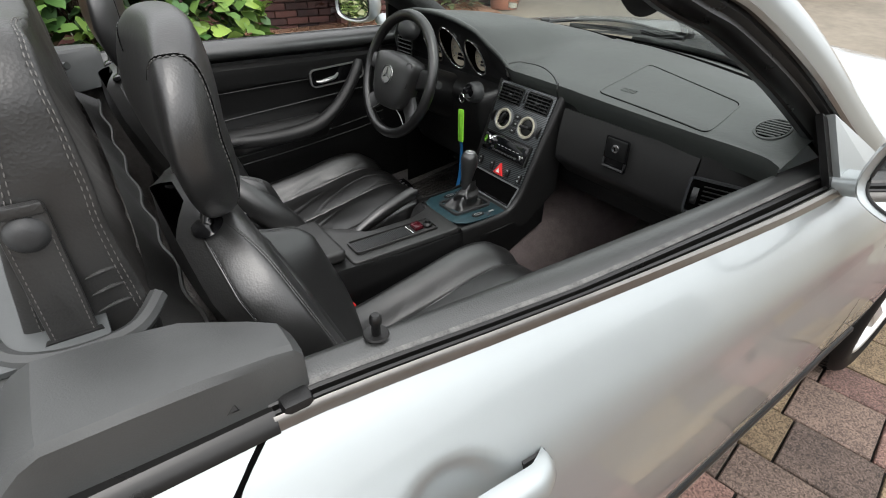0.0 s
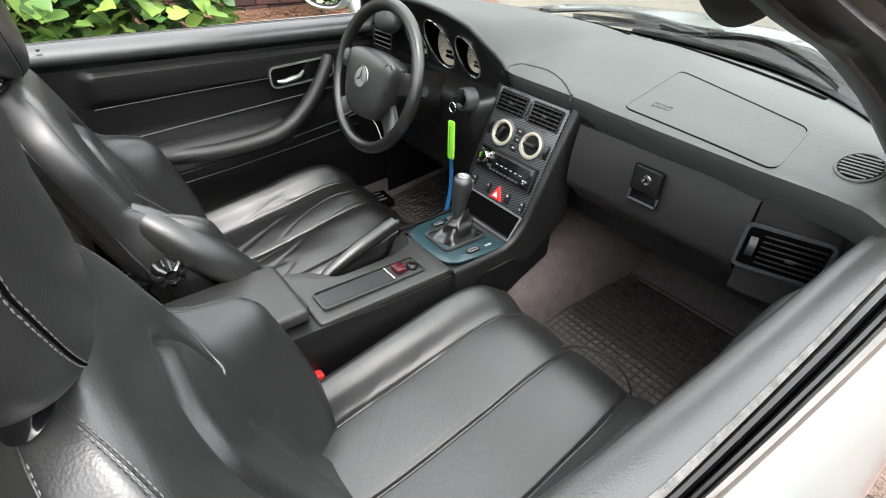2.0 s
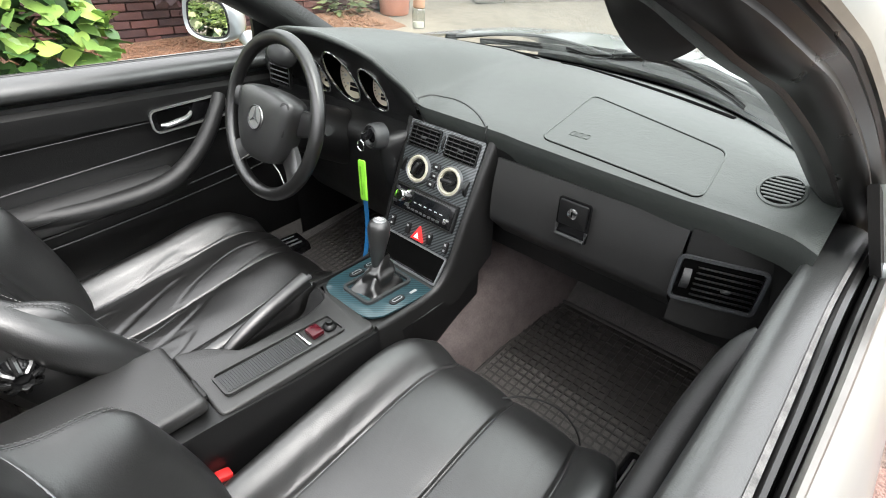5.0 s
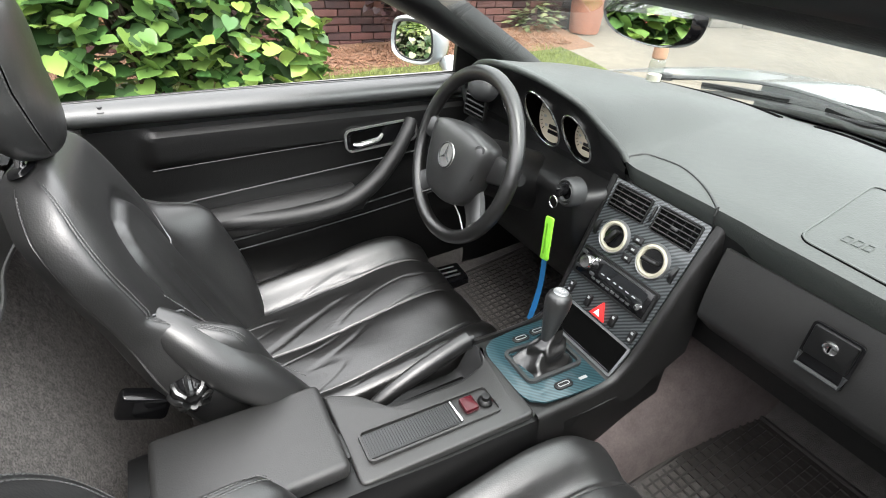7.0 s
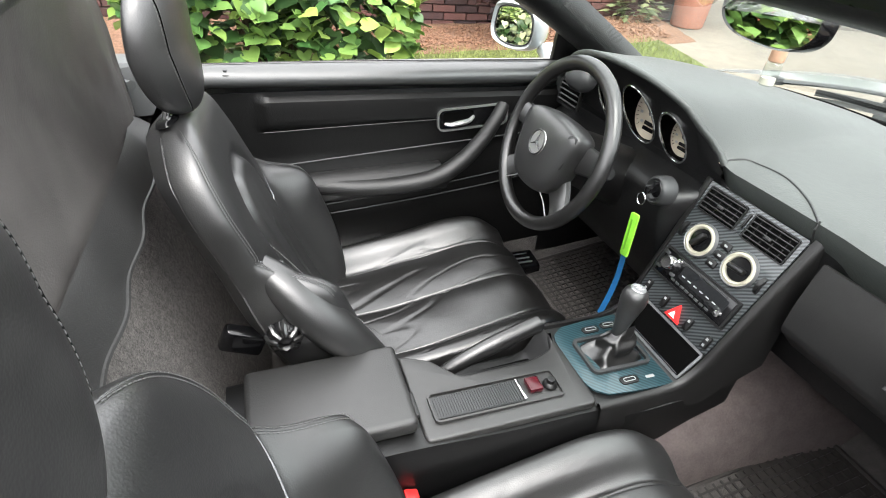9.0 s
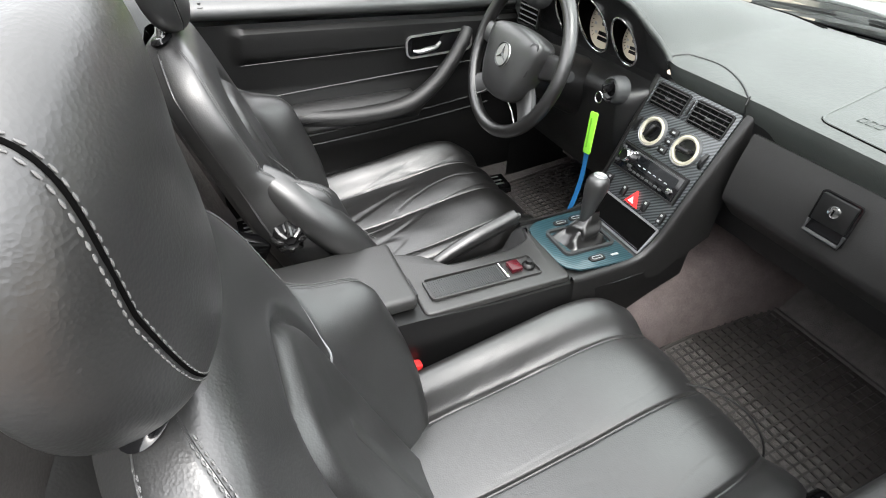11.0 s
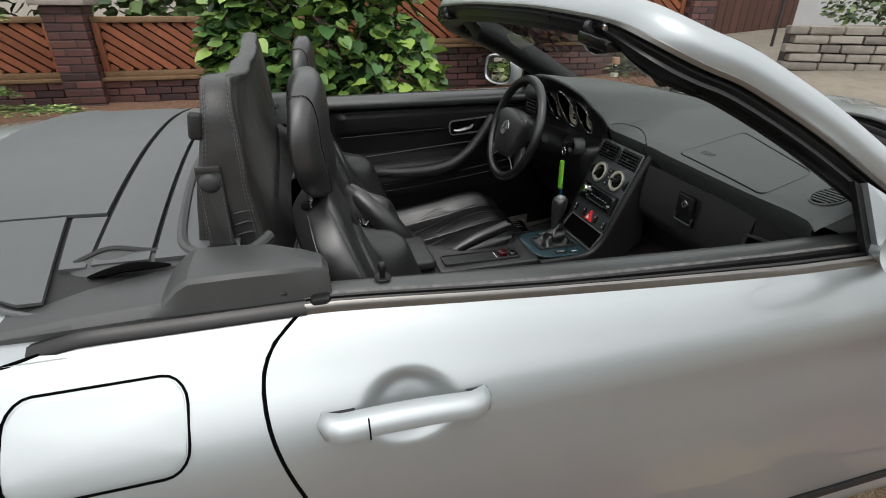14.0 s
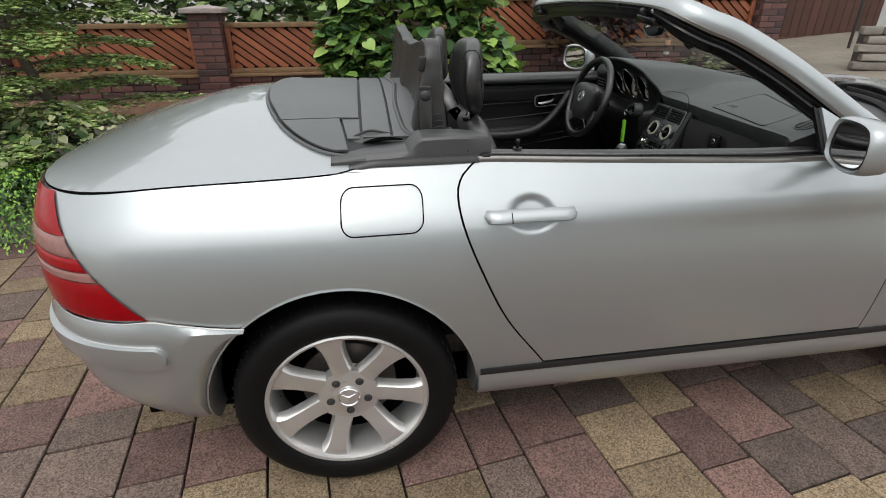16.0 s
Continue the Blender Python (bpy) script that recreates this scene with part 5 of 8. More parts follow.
part("binnacle", binnacle(), PLASTIC, dials)
part("cowl_lip", tube([Vector((dash_front(y) + 0.006, y, 0.996 + hood_h(y))) for y in [lerp(0.10, 0.66, k / 40) for k in range(41)]], 0.007, 10), DASH, dials)
for cy_, cz_, ra, rb_ in RINGS:
    ring = [Vector((ring_x(cz_ + 0.877 * rb_ * math.sin(a)) - 0.002, cy_ + ra * math.cos(a), cz_ + 0.877 * rb_ * math.sin(a))) for a in [2 * math.pi * k / 56 for k in range(56)]]
    rr = 1.05 * ra
    gm = axes((1.400, cy_, cz_ + 0.002), (0, -1, 0), (0.10, 0, 1))
    back_ = [gm @ Vector((-rr * math.cos(a), rr * math.sin(a), 0.0)) for a in [2 * math.pi * k / 56 for k in range(56)]]
    part("dial_ring", tube(ring, 0.0027, 8, closed=True, up=(1, 0, 0)), CHROME, dials)
    part("dial_wall", loft([ring, back_], close_v=True), DARK, dials)
    part("dial_face", lathe([(0.0, 0.0), (rr, 0.0)], gm, 40), DIAL, dials)
    ticks = bmesh.new()
    for k in range(25):
        a = radians(225 - 270 * k / 24)
        box((0.0013, rr * (0.15 if k % 2 == 0 else 0.08), 0.0006), gm @ pose(rr * 0.84 * math.cos(a), rr * 0.84 * math.sin(a), 0.0008) @ Matrix.Rotation(a - math.pi / 2, 4, "Z"), bm=ticks)
    part("dial_ticks", ticks, DARK, dials)
    figures = bmesh.new()
    for k in range(9):
        a = radians(225 - 270 * k / 8)
        box((rr * 0.15, rr * 0.10, 0.0006), gm @ pose(rr * 0.62 * math.cos(a), rr * 0.62 * math.sin(a), 0.0008), bm=figures)
    part("dial_figures", figures, PRINT, dials)
    part("needle", box((rr * 0.9, 0.0022, 0.001), gm @ pose(rr * 0.30, -rr * 0.10, 0.004, 0, 0, -18)), RED, dials)
    part("needle_hub", lathe([(0.0, 0.008), (0.006, 0.007), (0.007, 0.0)], gm, 16), PLASTIC, dials)
    for off in (-0.62, -0.42):
        part("display", prism(rrect(rr * 0.62, rr * 0.15, 0.002), 0.001, gm @ pose(rr * 0.05, rr * off, 0.0006)), GLOSSBLACK, dials)

# ---- steering wheel
sw = node("steering_wheel", car, "black leather four-spoke steering wheel, rim worn smooth")
tiltw = radians(17.5)
sm = axes((1.158, 0.338, 0.958), (0, -1, 0), (math.sin(tiltw), 0, math.cos(tiltw)))
RW = 0.1735
part("rim", tube([sm @ Vector((RW * math.cos(a), RW * math.sin(a), 0)) for a in [2 * math.pi * k / 72 for k in range(72)]], 0.0155, 16, closed=True, up=(1, 0, 0.3)), LEATHER_WORN, sw)
hubp = [(-0.104, 0.048), (-0.092, 0.064), (-0.05, 0.073), (0.0, 0.075), (0.05, 0.073), (0.092, 0.064), (0.104, 0.048), (0.100, 0.010), (0.088, -0.040), (0.066, -0.074), (0.030, -0.090), (-0.030, -0.090), (-0.066, -0.074), (-0.088, -0.040), (-0.100, 0.010)]
hp = [(p.x, p.y) for p in cr([(x, y, 0) for x, y in hubp], 4, closed=True)]
# the airbag pad: a cushion with a raised middle and soft shoulders
pad_rows = [[sm @ Vector((x * f, y * f, h)) for x, y in [(a, b - 0.010) for a, b in hp]] for f, h in ((0.96, -0.022), (1.0, -0.010), (1.0, 0.010), (0.975, 0.022), (0.92, 0.029), (0.80, 0.033), (0.60, 0.036), (0.30, 0.037), (0.02, 0.037))]
pad_bm = loft(pad_rows, close_v=True)
part("hub_pad", pad_bm, LEATHER, sw, "airbag pad with a round emblem", angle=180)


def wheel_spoke(a0, a1, w0, w1):
    """A flat tapering arm from the hub into the rim, with rounded edges."""
    p0, p1 = (Vector((r * math.cos(radians(a)), r * math.sin(radians(a)), 0)) for r, a in ((0.050, a0), (0.172, a1)))
    d = (p1 - p0).normalized()
    n = Vector((-d.y, d.x, 0))
    rows = []
    for k in range(9):
        t = k / 8
        c = p0.lerp(p1, t) + Vector((0, 0, lerp(-0.006, 0.002, t) - 0.010 * math.sin(math.pi * t)))
        w = lerp(w0, w1, t) * (1 + 0.25 * max(0.0, t - 0.8) / 0.2)
        rows.append([sm @ (c + n * w * u + Vector((0, 0, h))) for u, h in ((-1, -0.006), (-0.92, 0.004), (-0.7, 0.008), (0.7, 0.008), (0.92, 0.004), (1, -0.006), (0.8, -0.012), (-0.8, -0.012))])
    return loft(rows, close_v=True, cap=True)


for a0, a1, w0, w1 in ((176, 173, 0.036, 0.022), (4, 7, 0.036, 0.022), (226, 222, 0.034, 0.024), (314, 318, 0.034, 0.024)):
    part("spoke", wheel_spoke(a0, a1, w0, w1), LEATHER, sw)
for sg in (-1, 1):
    part("horn_pad", prism(rrect(0.024, 0.078, 0.010), 0.006, sm @ pose(sg * 0.084, 0.010, 0.024, 0, sg * 22, sg * -7), 0.003), PLASTIC, sw)
    part("spoke_seam", tube([sm @ Vector((sg * 0.040, -0.088, 0.012)), sm @ Vector((sg * 0.068, -0.108, 0.004)), sm @ Vector((sg * 0.098, -0.128, 0.006))], 0.0016, 6), SATIN, sw)
em = sm @ Matrix.Translation((0, -0.004, 0.0370)) @ Matrix.Scale(1.30, 4)
part("emblem_disc", lathe([(0.0, 0.002), (0.020, 0.002), (0.021, 0.0)], em, 32), SATIN, sw)
bm = lathe([(0.0185, 0.002), (0.0200, 0.0040), (0.0215, 0.002)], em, 36)
for k in range(3):
    a = radians(90 + 120 * k)
    c, s = math.cos(a), math.sin(a)
    v = [bm.verts.new(em @ Vector(q)) for q in ((0.0185 * c, 0.0185 * s, 0.003), (-0.003 * s, 0.003 * c, 0.002), (0, 0, 0.006), (0.003 * s, -0.003 * c, 0.002))]
    bm.faces.new((v[0], v[1], v[2]))
    bm.faces.new((v[0], v[2], v[3]))
part("emblem", bm, PLASTIC_GREY, sw)
for k in range(3):
    part("airbag_mark", frame_ring(0.009, 0.010, 0.003, 0.0012, 0.001, sm @ pose(-0.011 + 0.011 * k, -0.050, 0.0350)), PRINT, sw)
part("airbag_mark", box((0.034, 0.0016, 0.001), sm @ pose(0, -0.060, 0.0338)), PRINT, sw)
part("airbag_mark", box((0.030, 0.0016, 0.001), sm @ pose(0, -0.065, 0.0330)), PRINT, sw)
col = node("steering_column", car)
part("shroud", tube([sm @ Vector((0, -0.005, -0.03)), sm @ Vector((0, -0.01, -0.08)), sm @ Vector((0, -0.02, -0.16)), sm @ Vector((0, -0.03, -0.26))], lambda t: 0.055 + 0.02 * t, 16), PLASTIC, col)
for sg, ln in ((-1, 0.17), (1, 0.15)):
    part("stalk", tube([sm @ Vector((sg * 0.04, -0.01, -0.065)), sm @ Vector((sg * 0.09, 0.0, -0.055)), sm @ Vector((sg * ln, 0.012, -0.045))], lambda t: 0.007 + 0.005 * t, 10), PLASTIC, col)
part("mirror_switch_pod", lathe([(0.0, 0.022), (0.018, 0.020), (0.032, 0.012), (0.038, 0.0), (0.036, -0.02)], axes((1.285, 0.480, 1.060), (0, -1, 0), (0.4, 0, 1)) @ Matrix.Diagonal((1.25, 0.85, 1.0, 1)), 24), PLASTIC_GREY, col)
# left-hand small vent beyond the wheel
lv = axes((1.330, 0.560, 0.990), (0, -1, 0), (0.05, 0, 1))
part("vent_frame", frame_ring(0.10, 0.065, 0.006, 0.006, 0.008, lv), PLASTIC, dash)
part("vent_well", prism(rrect(0.09, 0.055, 0.004), 0.002, lv), DARK, dash)
for k in range(4):
    part("vent_slat", box((0.086, 0.003, 0.010), lv @ pose(0, -0.02 + 0.013 * k, 0.005, -20, 0, 0)), PLASTIC_GREY, dash)

# ---- centre stack
stack = node("centre_stack", car, "centre panel in carbon-look foil with vents, knobs, radio and switches")
A, B = Vector((1.388, 0, 0.968)), Vector((1.280, 0, 0.690))
sup = (A - B).normalized()
cs = axes(tuple(B), (0, -1, 0), tuple(sup))
LEN = (A - B).length


def on_stack(x, y, z=0.0, *rot):
    return cs @ pose(x, y, z, *rot)


outline = [(-0.100, 0.034), (0.100, 0.034), (0.104, LEN * 0.5), (0.109, LEN - 0.002), (-0.109, LEN - 0.002), (-0.104, LEN * 0.5)]
part("fascia", prism(outline, 0.004, on_stack(0, 0, 0.0), 0.0015), CARBON, stack)
# cheeks: the stack's edge sweeps down in one curve and runs out along the console
SWEEP = cr([(1.395, 0, 0.975), (1.352, 0, 0.866), (1.316, 0, 0.776), (1.293, 0, 0.718), (1.276, 0, 0.688), (1.252, 0, 0.665), (1.215, 0, 0.655), (1.150, 0, 0.652), (1.078, 0, 0.652)], 6)
rows = []
for i, p in enumerate(SWEEP):
    d = (SWEEP[min(i + 1, len(SWEEP) - 1)] - SWEEP[max(i - 1, 0)]).normalized()
    nrm = Vector((d.z, 0, -d.x))
    if nrm.z < 0:
        nrm = -nrm
    w = curve_at(p.z, [(0.65, 0.114), (0.70, 0.117), (0.85, 0.122), (0.975, 0.131)])
    rim = curve_at(p.z, [(0.65, 0.101), (0.72, 0.103), (0.975, 0.1115)])
    low = curve_at(p.x, [(1.07, 0.47), (1.20, 0.52), (1.30, 0.60), (1.395, 0.70)])
    q = p + nrm * 0.0055
    rows.append([(p.x + 0.01, -w - 0.004, low)] + [(a.x, y, a.z) for a, y in ((p.lerp(Vector((p.x + 0.01, 0, low)), 0.35), -w - 0.002), (p - nrm * 0.006, -w), (p + nrm * 0.001, -w + 0.002), (q, -w + 0.007), (q, -rim), (p - nrm * 0.004, -rim + 0.001), (p - nrm * 0.004, rim - 0.001), (q, rim), (q, w - 0.007), (p + nrm * 0.001, w - 0.002), (p - nrm * 0.006, w), (p.lerp(Vector((p.x + 0.01, 0, low)), 0.35), w + 0.002))] + [(p.x + 0.01, w + 0.004, low)])
part("housing", loft(rows), CONSOLE_DARK, stack, angle=50)
# seam of the padded cap over the stack
arc = [(1.388, 0.1005), (1.400, 0.0985), (1.430, 0.086), (1.441, 0.040), (1.436, 0.0), (1.415, -0.050), (1.389, -0.094), (1.380, -0.106)]
part("brow_seam", tube([on_dash(p.x, p.y, 0.0) for p in cr([(x, y, 0) for x, y in arc], 5)], 0.0020, 6), RUBBER, dash)
part("brow_seam", tube([(1.382, -0.1065, 1.004), (1.376, -0.1085, 0.990), (1.384, -0.1095, 0.965)], 0.0018, 6), RUBBER, dash)
for sg in (-1, 1):
    part("vent_well", prism(rrect(0.086, 0.047, 0.004), 0.001, on_stack(sg * 0.0545, 0.2645, 0.0042)), DARK, stack)
    part("vent_frame", frame_ring(0.090, 0.051, 0.005, 0.0025, 0.004, on_stack(sg * 0.0545, 0.2645, 0.004)), PLASTIC, stack)
    for k in range(5):
        part("vent_slat", box((0.084, 0.0018, 0.009), on_stack(sg * 0.0545, 0.2460 + 0.0092 * k, 0.0055, -25, 0, 0)), PLASTIC, stack)
    for k in range(4):
        part("vent_fin", box((0.002, 0.044, 0.006), on_stack(sg * 0.0545 - 0.03 + 0.02 * k, 0.2645, 0.003)), PLASTIC, stack)
    part("vent_tab", box((0.014, 0.006, 0.006), on_stack(sg * 0.0545, 0.2635, 0.010), 0.002), PLASTIC_GREY, stack)
    km = on_stack(sg * 0.0480, 0.1935, 0.004)
    part("knob_ring", lathe([(0.0225, 0.0), (0.0235, 0.006), (0.027, 0.008), (0.0315, 0.006), (0.034, 0.0)], km, 40), CREAM, stack)
    part("knob_rim", lathe([(0.0305, 0.0055), (0.0325, 0.0075), (0.0345, 0.004), (0.0345, 0.0)], km, 40), SATIN_GREY, stack)
    part("knob", lathe([(0.0, 0.004), (0.021, 0.004), (0.0225, 0.002)], km, 32), GLOSSBLACK, stack)
    part("knob_grip", box((0.034, 0.010, 0.016), km @ pose(0, 0, 0.011, 0, 0, 65 if sg < 0 else 5), 0.004), PLASTIC, stack)
    part("edge_wheel", lathe([(0.0, -0.004), (0.020, -0.004), (0.020, 0.004), (0.0, 0.004)], on_stack(sg * 0.0945, 0.1925, -0.007, 0, 90, 0), 24), PLASTIC, stack)
part("thumbwheel_plate", box((0.011, 0.047, 0.003), on_stack(0.002, 0.2645, 0.005), 0.001), CARBON, stack)
part("thumbwheel", box((0.005, 0.030, 0.006), on_stack(0.002, 0.268, 0.007), 0.002), PLASTIC, stack)
for dx, dy in ((0.001, 0.2125), (-0.002, 0.1715), (0.002, 0.192)):
    part("climate_button", prism(rrect(0.022, 0.015, 0.003), 0.003, on_stack(dx, dy, 0.004), 0.001), PLASTIC, stack)
    part("button_mark", box((0.007, 0.004, 0.0005), on_stack(dx, dy, 0.0072)), PRINT, stack)
radio = node("car_radio", car, "black car radio with glossy display")
RY = 0.1200
part("bezel", frame_ring(0.190, 0.062, 0.004, 0.005, 0.008, on_stack(0, RY, 0.004)), PLASTIC, radio)
part("front", prism(rrect(0.182, 0.054, 0.003), 0.009, on_stack(0, RY, 0.003), 0.002), GLOSSBLACK, radio)
part("display", prism(rrect(0.112, 0.028, 0.003), 0.0015, on_stack(0.022, RY + 0.006, 0.0120)), mat("display", (0.006, 0.007, 0.008), 0.05, coat=1.0), radio)
for k in range(6):
    part("display_mark", box((0.008, 0.0022, 0.0006), on_stack(-0.024 + 0.016 * k, RY + 0.000, 0.0138)), PRINT, radio)
part("volume_knob", lathe([(0.0, 0.026), (0.012, 0.026), (0.015, 0.022), (0.016, 0.010)], on_stack(-0.068, RY + 0.004, 0.0), 24), CHROME, radio)
for k, (dx, dy) in enumerate(((-0.086, 0.018), (-0.050, 0.019), (-0.048, -0.012), (-0.086, -0.014))):
    part("radio_button", prism(rrect(0.013, 0.007, 0.003), 0.003, on_stack(dx, RY + dy, 0.0115), 0.001), CHROME if k == 1 else PLASTIC_GREY, radio)
part("usb_cap", lathe([(0.0, 0.020), (0.006, 0.019), (0.007, 0.010)], on_stack(0.074, RY - 0.010, 0.0), 16), CHROME, radio)
for k in range(8):
    part("radio_button", box((0.010, 0.005, 0.002), on_stack(-0.040 + 0.013 * k, RY - 0.018, 0.0125), 0.0008, 1), PLASTIC_GREY, radio)
part("cd_slot", box((0.12, 0.003, 0.001), on_stack(0.010, RY + 0.023, 0.0122)), PLASTIC_GREY, radio)
SY = 0.0545
for dx, dy in ((-0.081, 0.003), (-0.029, 0.002), (0.040, 0.001), (0.089, 0.0)):
    part("switch", prism(rrect(0.013, 0.027, 0.004), 0.007, on_stack(dx, SY + dy, 0.003), 0.002), PLASTIC, stack)
    for off in (0.007, -0.006) if abs(dx) > 0.06 else (0.007,):
        part("switch_mark", box((0.005, 0.005, 0.0006), on_stack(dx, SY + dy + off, 0.0104)), PRINT, stack)
tri = [(-0.019, -0.015), (0.019, -0.015), (0.0, 0.019)]
part("hazard_switch", prism(tri, 0.008, on_stack(0.005, SY, 0.003), 0.002), RED, stack, "red triangular hazard switch")
part("hazard_mark", prism([(-0.008, -0.0075), (0.008, -0.0075), (0.0, 0.006)], 0.0006, on_stack(0.005, SY - 0.002, 0.0112)), WHITE, stack)

# open tray between the switches and the gear lever's plate
TRAY = axes((1.2745, 0.0, 0.690), (0, -1, 0), (0.038, 0, 0.052))
part("tray_frame", frame_ring(0.196, 0.068, 0.006, 0.005, 0.004, TRAY), SATIN_GREY, stack)
part("tray_well", prism(rrect(0.188, 0.060, 0.004), 0.0012, TRAY), DARK, stack)
part("tray_floor", box((0.180, 0.003, 0.050), TRAY @ pose(0, -0.026, -0.018), 0.001), GLOSSBLACK, stack)

# ---- centre console
cons = node("centre_console", car, "black centre console with armrest box and gear lever plate")
CON = [(0.46, 0.665, 0.105), (0.60, 0.668, 0.108), (0.752, 0.664, 0.108), (0.90, 0.655, 0.110), (1.05, 0.655, 0.112), (1.16, 0.655, 0.116), (1.24, 0.658, 0.118), (1.30, 0.680, 0.118), (1.345, 0.76, 0.120), (1.37, 0.86, 0.122)]
rows = []
for k in range(49):
    x = lerp(0.46, 1.372, k / 48)
    z, w = curve_at(x, [(a, b) for a, b, _ in CON]), curve_at(x, [(a, c) for a, _, c in CON])
    top = z - 0.010
    if x > 1.10:
        top = z - 0.030 - 0.25 * max(0.0, x - 1.25)
    ditch = 1.0 - 0.22 * min(1.0, max(0.0, (x - 0.76) / 0.03)) * min(1.0, max(0.0, (1.075 - x) / 0.03))
    foot_z = curve_at(x, [(0.46, 0.33), (1.05, 0.37), (1.20, 0.50), (1.372, 0.60)])
    rows.append([(x, s * w * f, lerp(foot_z, top, h)) for s, f, h in ((-1, 1.06, 0.0), (-1, 1.04, 0.45), (-1, 1.01, 0.75), (-1, 1.0, 0.96), (-1, 0.95, 1.0), (1, 0.30, 1.0), (1, 0.36, ditch), (1, 0.90, ditch), (1, 1.0, ditch - 0.02), (1, 1.01, 0.70), (1, 1.04, 0.45), (1, 1.06, 0.0))])
part("console_body", loft(rows, cap=True), PLASTIC, cons)
part("armrest_lid", box((0.262, 0.178, 0.034), pose(0.622, 0.010, 0.672, 0, -1, 0), 0.012, 3), CONSOLE, cons, "grained armrest lid")
part("lid_catch", box((0.008, 0.05, 0.012), pose(0.757, -0.03, 0.668), 0.003), PLASTIC, cons)
top_line = round_corners([(0.760, -0.098, 0), (1.080, -0.100, 0), (1.080, 0.090, 0), (1.060, 0.040, 0), (1.000, 0.020, 0), (0.860, 0.018, 0), (0.815, 0.070, 0), (0.760, 0.094, 0)], 0.014, 4)
part("console_top", prism([(p.x, p.y) for p in top_line], 0.013, pose(0, 0, 0.6462), 0.005, 3), CONSOLE, cons)
part("strip_frame", frame_ring(0.246, 0.062, 0.010, 0.004, 0.006, pose(0.906, -0.042, 0.660, 0, 0.6, 0)), CONSOLE, cons)
part("ribbed_strip", prism(rrect(0.160, 0.046, 0.004), 0.003, pose(0.868, -0.042, 0.660, 0, 0.6, 0)), PLASTIC_GREY, cons)
ribs = bmesh.new()
for k in range(34):
    box((0.0022, 0.044, 0.0015), pose(0.792 + 0.0046 * k, -0.042, 0.6640), bm=ribs)
part("strip_ribs", ribs, PLASTIC_GREY, cons)
part("strip_clip", box((0.006, 0.046, 0.006), pose(0.952, -0.042, 0.664), 0.002), CHROME, cons)
part("window_switch", box((0.026, 0.030, 0.012), pose(0.978, -0.040, 0.666), 0.003), mat("dark_red_switch", (0.055, 0.006, 0.010), 0.25), cons, "dark red roof switch")
part("mirror_joystick", lathe([(0.0, 0.016), (0.007, 0.015), (0.008, 0.008), (0.013, 0.004), (0.014, 0.0)], pose(1.010, -0.044, 0.662), 16), PLASTIC, cons)
part("handbrake_slot", prism(rrect(0.25, 0.030, 0.010), 0.002, pose(0.925, 0.062, 0.588, 0, 0, 3)), DARK, cons)
hb = node("handbrake", car, "black handbrake lever in a leather gaiter")
part("lever", tube(cr([(0.80, 0.052, 0.600), (0.85, 0.054, 0.640), (0.93, 0.058, 0.676), (1.01, 0.064, 0.700), (1.035, 0.066, 0.706)], 6), lambda t: 0.010 + 0.006 * min(1, t * 2), 12, flat=1.2), LEATHER_WORN, hb)
part("release_button", lathe([(0.0, 0.012), (0.006, 0.011), (0.007, 0.0)], axes((1.036, 0.066, 0.708), (0, 1, 0), (-0.1, 0, 1)), 14), PLASTIC_GREY, hb)
# gear lever plate
gp = node("gear_plate", car, "blue carbon-look gear lever plate")
plate = [(1.078, 0.050), (1.086, 0.074), (1.110, 0.090), (1.165, 0.096), (1.250, 0.099), (1.250, -0.099), (1.165, -0.096), (1.110, -0.090), (1.086, -0.074), (1.078, -0.050)]
part("plate", prism([(p.x, p.y) for p in round_corners([(x, y, 0) for x, y in plate], 0.006, 3)], 0.004, pose(0, 0, 0.6545), 0.0015), CARBON_BLUE, gp)
part("gaiter_frame", frame_ring(0.132, 0.092, 0.014, 0.007, 0.008, pose(1.172, 0.0, 0.6575)), PLASTIC_GREY, gp)


def gaiter(u, v):
    a = 2 * math.pi * u
    r = lerp(1.0, 0.20, v ** 0.7)
    c, s = math.cos(a), math.sin(a)
    x = 0.056 * r * abs(c) ** 0.5 * (1 if c > 0 else -1)
    y = 0.041 * r * abs(s) ** 0.5 * (1 if s > 0 else -1)
    fold = 1 + 0.16 * math.sin(v * 15 + math.sin(a * 3) * 1.6) * math.sin(math.pi * v)
    return (1.172 + x * fold + 0.020 * v, y * fold, 0.656 + 0.075 * v - 0.006 * math.sin(a * 4 + v * 9) * (1 - v))


part("gaiter", surf(gaiter, 48, 22), LEATHER_WORN, gp)
KNOB = pose(1.180, 0.004, 0.752, 0, 6, 0) @ Matrix.Scale(0.94, 4)
part("gear_knob", lathe([(0.009, -0.06), (0.012, -0.045), (0.016, -0.02), (0.022, 0.015), (0.0255, 0.035), (0.026, 0.050), (0.0225, 0.062), (0.016, 0.068), (0.0, 0.069)], KNOB, 28), LEATHER, gp, "black leather gear knob with a shift diagram")
part("knob_cap", lathe([(0.0, 0.0715), (0.014, 0.0705), (0.0155, 0.068)], KNOB, 24), mat("knob_cap", (0.35, 0.36, 0.37), 0.3, 0.6), gp)
sh = bmesh.new()
for a, b, l, vert in ((-0.007, 0, 0.013, 1), (0.0, 0, 0.013, 1), (0.007, 0, 0.013, 1), (0, 0, 0.016, 0)):
    box((0.0012 if vert else l, l if vert else 0.0012, 0.0006), KNOB @ pose(b, a, 0.0715, 0, 0, 90), bm=sh)
